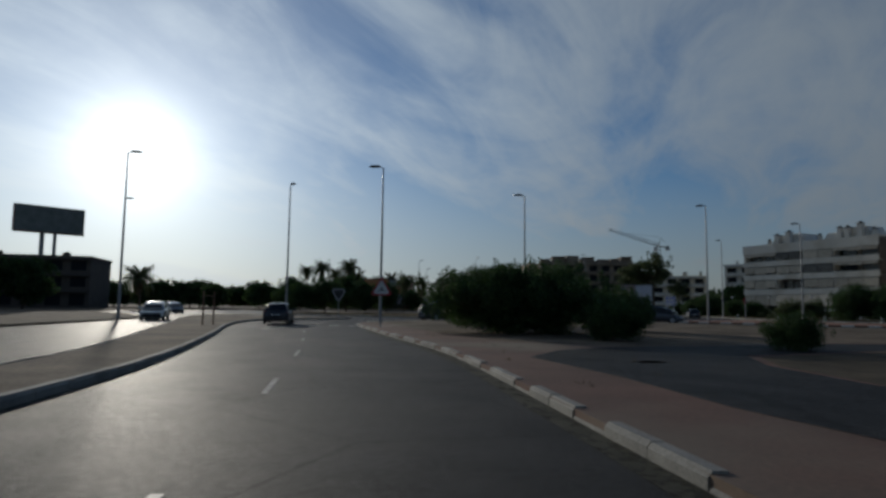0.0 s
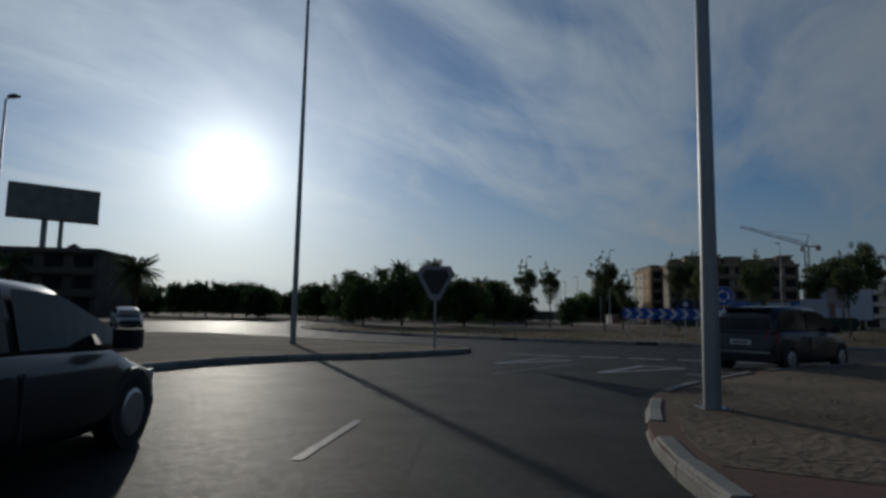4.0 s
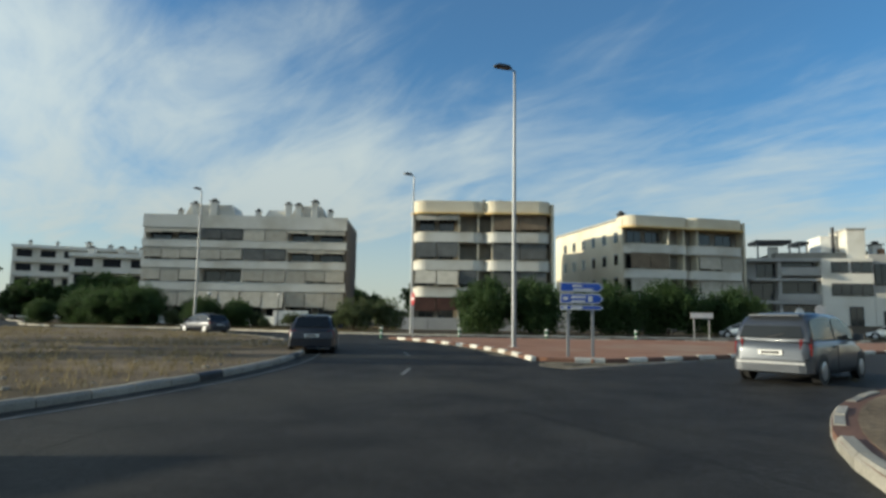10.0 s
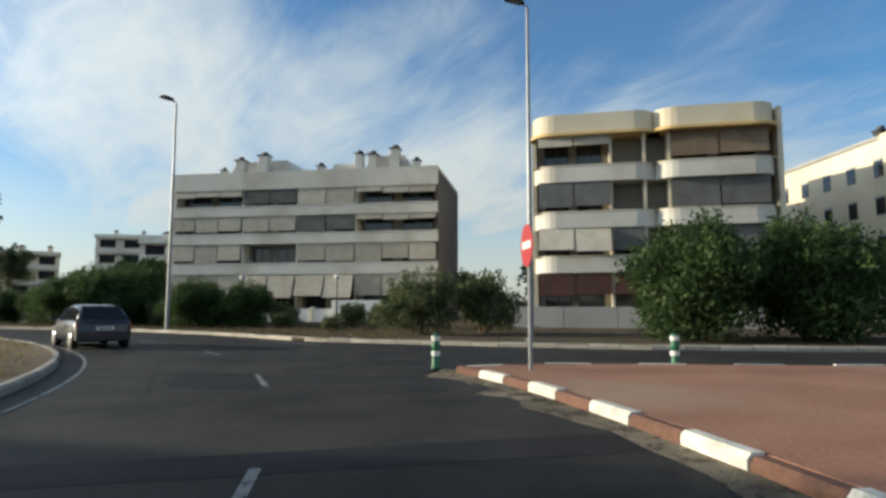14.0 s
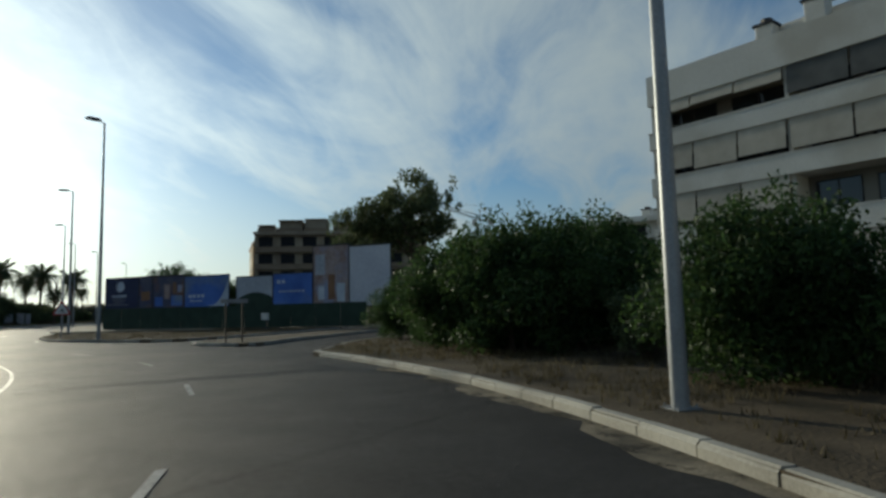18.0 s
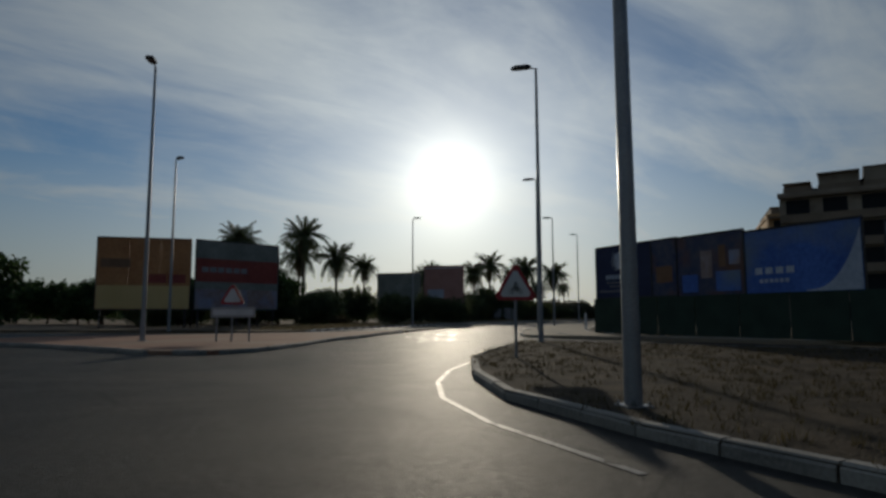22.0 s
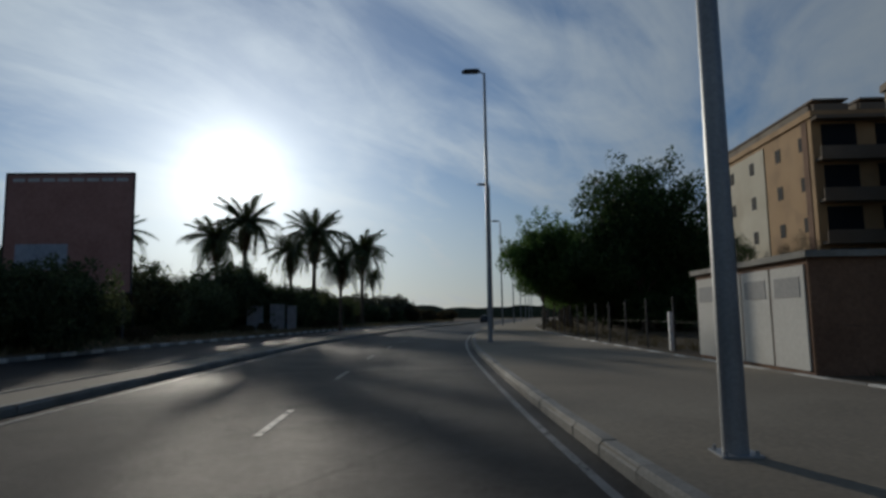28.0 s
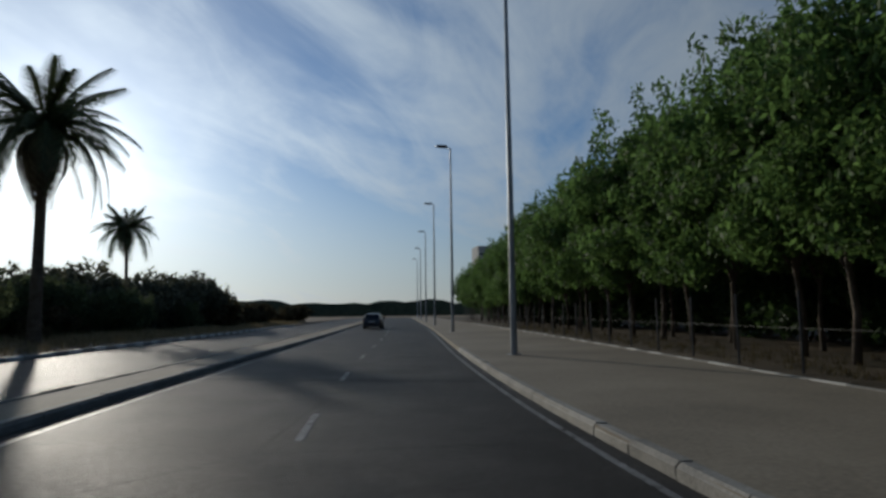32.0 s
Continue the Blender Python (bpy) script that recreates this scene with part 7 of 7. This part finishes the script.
# ---------------------------------------------------------------- tufts of dry grass
def tufts(name, spots, h, mat, label, seed):
    rng = np.random.default_rng(seed)
    g = Geo()
    for x, y in spots:
        for _ in range(7):
            a, l = rng.random() * 6.28, h * (0.5 + rng.random())
            dx, dy = math.cos(a), math.sin(a)
            o = (x + rng.normal() * 0.06, y + rng.normal() * 0.06)
            g.add([(o[0] - dy * 0.012, o[1] + dx * 0.012, 0.11), (o[0] + dy * 0.012, o[1] - dx * 0.012, 0.11), (o[0] + dx * l * 0.5, o[1] + dy * l * 0.5, 0.11 + l)], [(0, 1, 2)])
    return solid(name, g, mat, label, "grass", "stuff")


def inside(p, poly):
    c = False
    for a, b in zip(poly, poly[1:] + poly[:1]):
        if (a[1] > p[1]) != (b[1] > p[1]) and p[0] < (b[0] - a[0]) * (p[1] - a[1]) / (b[1] - a[1]) + a[0]:
            c = not c
    return c


rng_ = random.Random(5)
spots = []
while len(spots) < 5200:
    a, r = rng_.uniform(-150, 75), R_IN - 0.4 - abs(rng_.gauss(0, 9))
    if r > 0 and noise.noise((r * 0.2, a * 0.1, 1)) > -0.15:
        spots.append(ring_pt(r, a))
tufts("dry_grass", spots, 0.16, M_STRAW, "short dry grass on the island", 1)
spots = []
while len(spots) < 2600:
    p = (rng_.uniform(58, 76), rng_.uniform(41, 78))
    if inside(p, VERGE_NE) and math.dist(p, (CX, CY)) > R_OUT + 0.5:
        spots.append(p)
tufts("weeds", spots, 0.12, M_LEAFD, "dry weeds and litter leaves on dark soil", 2)
spots = []
while len(spots) < 3400:
    p = (rng_.uniform(58, 78), rng_.uniform(40, 76))
    if inside(p, VERGE_NE) and math.dist(p, (CX, CY)) > R_OUT + 0.4 and noise.noise((p[0] * 0.35, p[1] * 0.35, 7)) > -0.1:
        spots.append(p)
tufts("dry_grass", spots, 0.15, M_HAY, "pale dry grass on the verge before the flats", 8)
spots = []
while len(spots) < 2000:
    p = (rng_.uniform(43, 66), rng_.uniform(87, 109))
    if inside(p, ISLE_N):
        spots.append(p)
tufts("weeds", spots, 0.10, M_LEAFD, "sparse dry weeds on the traffic island", 3)
spots = []
while len(spots) < 2500:
    y = rng_.uniform(236, 300)
    p = (27.5 + (y - 270) * 0.13 - 1.2 - rng_.random() ** 1.5 * 8, y)
    if noise.noise((p[0] * 0.3, p[1] * 0.2, 4)) > -0.1:
        spots.append(p)
tufts("dry_grass", spots, 0.42, M_STRAW, "tall dry grass beside the footway", 4)
spots = []
for p in resample(offset_line(PAVE_IN, 0.9), 0.12):
    for _ in range(2):
        spots.append((p[0] + abs(rng_.gauss(0, 2.2)), p[1] + rng_.gauss(0, 0.2)))
tufts("weeds", [p for p in spots if 118 < p[1] < 260], 0.16, M_LEAFD, "dry weeds along the soil edge", 4)
spots = []
for p in resample(FAR_L, 0.12):
    for _ in range(4):
        spots.append((p[0] - abs(rng_.gauss(0, 4.0)) - 0.6, p[1] + rng_.gauss(0, 0.3)))
tufts("dry_grass", [p for p in spots if p[1] < 300], 0.32, M_STRAW, "tall dry grass beside the avenue", 6)
spots = [(p[0] + abs(rng_.gauss(0, 2.0)) + 0.7, p[1] + rng_.gauss(0, 0.5)) for p in resample(VERGE_SE, 0.05) if -40 < p[1] < 15]
tufts("weeds", spots[::24], 0.07, M_LEAFD, "dry weeds in the pavement edge", 7)


# ---------------------------------------------------------------- road markings
def marks(label, polys, mat=M_PAINT, z=0.006, cat="road marking"):
    t = thing("road_marking", label, cat, kind="structure")
    for k, pts in enumerate(polys):
        if sum(a[0] * b[1] - b[0] * a[1] for a, b in zip(pts, pts[1:] + pts[:1])) < 0:
            pts = pts[::-1]
        part("stripe", Geo().flat(pts, z + 0.0005 * (k % 7)), mat, t)
    return t


def stripe(p, q, w):
    d = (Vector(q) - Vector(p)).normalized()
    n = Vector((-d.y, d.x)) * w / 2
    return [tuple(Vector(p) - n), tuple(Vector(q) - n), tuple(Vector(q) + n), tuple(Vector(p) + n)]


def band(line, w):
    """A long painted line cut into lengths of a few metres."""
    a, b = offset_line(line, -w / 2), offset_line(line, w / 2)
    return [a[i : i + 4] + b[i : i + 4][::-1] for i in range(0, len(line) - 1, 3)]


def dashes(line, on, off, w, start=0.0):
    pts = resample(line, 0.5)
    out, k = [], int(start / 0.5)
    while k + on / 0.5 < len(pts):
        out.append(stripe(pts[k], pts[k + int(on / 0.5)], w))
        k += int((on + off) / 0.5)
    return out


marks("worn white lane dashes round the ring", dashes(arc(CX, CY, 36.6, -78, 42, 160), 2.0, 5.5, 0.10), M_PAINTDIM)
marks("pale edge line along the outer kerb of the ring", band(arc(CX, CY, R_OUT - 0.75, -27, -21, 8), 0.12), M_PAINTDIM)
marks("worn edge line by the inner kerb", band(arc(CX, CY, R_IN + 0.55, -100, 70, 150), 0.08), M_PAINTDIM)
marks("white edge line beside the footway kerb", band(resample(offset_line(KERB_N, -0.28), 1.6)[1:110], 0.09), M_PAINTDIM)
lane_n = [(p[0], p[1]) for p in smooth_line([(38.9, 110.2), (38.2, 113), (36.6, 121), (35.2, 129.2), (33.8, 138), (32.7, 148), (31.9, 157), (31.2, 172), (31.3, 188), (31.9, 200), (32.6, 210), (34.2, 223), (37.2, 243), (40.7, 270)], 5)]
marks("white lane dashes of the avenue", [stripe(lane_n[0], lane_n[5], 0.12)] + dashes(lane_n, 2.0, 4.6, 0.10, 10.5), M_PAINTDIM)
marks("edge line along the median of the avenue", band(resample(offset_line(KERB_NL, 0.4), 2.0)[:70], 0.10), M_PAINTDIM)
marks("edge line curving past the soil island", band([(45.2, 103), (45.3, 99.5), (45.7, 96.6), (46.4, 94.2), (47.3, 92.2), (48.6, 90.4), (50.4, 88.6)], 0.09), M_PAINTDIM)
sq = []
for x, y in ((38.2, 114.0), (39.4, 113.1), (36.9, 115.0), (35.7, 116.0), (35.5, 120.9), (36.9, 119.9), (34.2, 121.8)):
    sq.append(stripe((x - 0.22, y + 0.11), (x + 0.22, y - 0.11), 0.4))
marks("white squares of a cycle crossing", sq)
gl = [(3.4, 18.6), (4.5, 18.15), (5.35, 17.9), (5.65, 17.8), (6.8, 17.55), (7.1, 17.45), (8.15, 17.2), (8.5, 17.1), (9.55, 16.85), (9.85, 16.75), (10.9, 16.45)]
marks("broken give-way line at the mouth of the entry", [stripe(gl[0], gl[1], 0.3)] + [stripe(gl[i], gl[i + 1], 0.32) for i in (1, 3, 5, 7, 9)])


def tri_mark(a, b, c, w=0.16):
    return [stripe(a, b, w * 1.2), stripe(a, c, w), stripe(b, c, w)]


marks("painted give-way triangles before the ring", tri_mark((4.15, 16.35), (5.0, 15.85), (2.7, 14.05)) + tri_mark((6.67, 14.4), (7.5, 13.75), (4.9, 11.9)))
marks("lane line of the approach road", [stripe((2.5, 11.2), (4.85, 14.5), 0.10)] + dashes([(3.4, -60), (3.2, -34), (2.4, -22), (0.9, -8), (0.3, 2), (0.8, 7)], 2.0, 5.0, 0.10), M_PAINTDIM)
marks("painted arrow and dashes on the approach", [stripe((-1.5, -7.0), (-0.6, -5.4), 0.28), stripe((-1.6, -4.6), (-0.8, -3.0), 0.24)] + [stripe((-3.4 + i * 1.25, -1.6 + i * 0.2), (-2.7 + i * 1.25, -1.5 + i * 0.2), 0.4) for i in range(6)])
marks("hatched lines by the kerb of the entry", [stripe((7.4 + i * 1.0, 11.5 + i * 0.85), (7.0 + i * 1.0, 12.2 + i * 0.85), 0.26) for i in range(4)], M_PAINTDIM)
marks("darker asphalt repair in the ring lane", [[(46.0, 36.6), (46.4, 34.9), (48.2, 36.5), (47.8, 38.2)], [(55.6, 45.6), (56.6, 45.3), (57.0, 47.0), (55.9, 47.3)]], M_PATCH, 0.005, "road patch")
def ragged(pts, step=0.25, amp=0.28):
    """An outline made uneven all along."""
    return [(p[0] + amp * noise.noise((p[0] * 1.7, p[1] * 1.7, 0)), p[1] + amp * noise.noise((p[0] * 1.7, p[1] * 1.7, 9))) for p in resample(pts + pts[:1], step)[:-1]]


def drift(r, a0, a1, w):
    """A strip of dust against a kerb, with an uneven inner edge."""
    n = int((a1 - a0) * 1.6)
    out = arc(CX, CY, r, a0, a1, n)
    inn = [ring_pt(r - w * (0.7 + 0.9 * noise.noise((i * 0.55, r, a0))), a0 + (a1 - a0) * i / n) for i in range(n + 1)]
    return [[out[i], out[i + 1], inn[i + 1], inn[i]] for i in range(n)]


marks("pale dust drifted along the outer kerb of the ring", drift(R_OUT - 0.02, -20, 8, 0.55), M_DUST, 0.0035, "road dust")
GUTTER = [p for p in VERGE_SE if -60 < p[1] < -6]
GUTTER_IN = [(p[0] - 0.34 + 0.05 * noise.noise((i * 0.7, 3, 0)), p[1] - 0.05) for i, p in enumerate(GUTTER)]
marks("dusty weed-grown gutter along the approach kerb", [[a, b, d, c] for a, b, c, d in zip(GUTTER, GUTTER[1:], GUTTER_IN, GUTTER_IN[1:])], M_GUTTER, 0.004, "gutter")
marks("dark asphalt repairs across the ring", [[ring_pt(33.6, a), ring_pt(40.2, a + 0.6), ring_pt(40.2, a + 0.6 + d), ring_pt(33.6, a + d)] for a, d in ((-73, 1.1), (-52, 1.2), (8, 1.0))], M_PATCH, 0.0025, "road patch")
marks("pale dust drifted along the kerb of the red island", drift(40.55, -66, -40, 0.85) + [ragged([(31.0, 20.5), (33.6, 18.9), (36.2, 16.9), (36.9, 17.3), (34.6, 19.3), (33.9, 20.0), (34.3, 21.3), (32.2, 21.6)])], M_DUST, 0.0035, "road dust")
marks("white line and hatching off the tip of the red island", [stripe((31.1, 20.5), (37.2, 16.5), 0.14), stripe((34.6, 18.9), (34.9, 18.3), 0.25), stripe((35.6, 18.1), (35.9, 17.6), 0.25)], M_PAINTDIM, 0.008)
marks("tar seams across the avenue", [stripe((29.3, 219.5), (36.9, 216.2), 0.35), stripe((28.0, 160), (35.2, 161), 0.2)], M_PATCH, 0.005, "road patch")
mh = thing("manhole_cover", "round iron manhole cover in the asphalt", "manhole cover", m=pose(40.6, 111.6, 0.002))
part("cover", Geo().tube((0, 0, 0), (0, 0, 0.008), 0.33, n=24), M_PLASTIC, mh)
part("ring", Geo().tube((0, 0, 0), (0, 0, 0.005), 0.40, n=24), M_PATCH, mh)
for x, y in ((11.0, -27.8), (43.4, 121.5), (40.2, 127.3), (38.6, 177.0)):
    mh = thing("inspection_cover", "flat iron inspection cover in the paving", "manhole cover", m=pose(x, y, 0.13))
    part("cover", Geo().box(-0.3, 0.3, -0.3, 0.3, 0, 0.008), M_DARK, mh)


# ---------------------------------------------------------------- kerbstones
def stone_mesh(mat, L=0.97, w=0.17, h=0.155):
    g = Geo()
    prof = [(0, -0.04), (w, -0.04), (w, h), (0.045, h), (0.0, h - 0.05)]
    return g.loft([[(x, y, z) for x, z in prof] for y in (0, L)]).mesh("kerbstone", mat)


STONEC = stone_mesh(surface("cream_kerb", (0.28, 0.26, 0.215), (0.46, 0.43, 0.36), 1.2, 30, 0.85, 0.3, per_piece=0.15))
STONE, STONEW, STONED, STONER = stone_mesh(M_KERB), stone_mesh(M_KERBW), stone_mesh(M_DARK), stone_mesh(M_REDBROWN, h=0.135)


def kerb(parent, line, white=0, seed=0, d=-0.02, dark=0, rest=STONE, sunk=0):
    """Kerbstones along a line whose raised side lies to its right; white: every n-th is painted; dark: every n-th is a dark inlet stone; sunk: every n-th has sunk."""
    rng = random.Random(seed)
    pts = resample(line, 1.0)
    for i, (a, b) in enumerate(zip(pts, pts[1:])):
        yaw = math.degrees(math.atan2(b[1] - a[1], b[0] - a[0])) - 90
        me = STONED if dark and i % dark == 0 else STONEW if white and i % white == 0 else rest
        part("kerbstone", me, None, parent, m=pose(a[0], a[1], rng.uniform(-0.012, 0.006) - (0.085 if sunk and i % sunk == 0 else 0), rng.uniform(-0.4, 0.4), rng.uniform(-1, 1), yaw + rng.uniform(-0.5, 0.5)) @ pose(d, 0, 0))


def ccw(pts):
    return pts if sum(a[0] * b[1] - b[0] * a[1] for a, b in zip(pts, pts[1:] + pts[:1])) > 0 else pts[::-1]


def cut(line, lo, hi, axis=1):
    return [p for p in line if lo <= p[axis] <= hi]


# the raised side lies to the right of each line below
kerb(island, arc(CX, CY, R_IN + 0.02, 115, -165, 200), 0, 1, dark=7)
kerb(verge_se, [p for p in VERGE_SE if p[1] > -52 and p[0] < 46], 0, 2, sunk=3)
loop = ccw(SPLIT_S)[::-1]
kerb(split_s, [p for p in loop if p[1] > -60] + [[p for p in loop if p[1] > -60][0]], 0, 3)
loop = ccw(SPLIT_E)[::-1]
kerb(split_e, loop + loop[:1], 2, 4, -0.07, rest=STONER)
loop = ccw(VERGE_NE)[::-1]
i0 = min(range(len(loop)), key=lambda i: math.dist(loop[i], (71, 0)))
loop = loop[i0:] + loop[:i0]
kerb(verge_ne, [p for p in loop if p[0] < 90 and p[1] < 113], 0, 5, rest=STONEC)
loop = ccw(SPLIT_NE)[::-1]
kerb(split_ne, loop + loop[:1], 0, 6)
loop = ccw(ISLE_N)[::-1]
kerb(isle_n, loop + loop[:1], 0, 7)
loop = ccw(SPLIT_N)[::-1]
kerb(split_n, loop + loop[:1], 0, 8)
kerb(pave_n, [p for p in PAVE_IN[:14][::-1] if p[1] < 119][:-1] + KERB_N[:52], 0, 9)
edge = offset_line(PAVE_IN, -0.1)
kerb(verge_e, [p for p in edge if 121 < p[1] < 275], 2, 10)
kerb(median_n, offset_line(KERB_NL, -1.4)[:50], 0, 11)
kerb(median_n, KERB_NL[:50][::-1], 0, 12)
kerb(verge_w, [p for p in FAR_L if p[1] < 290][::-1], 2, 13)
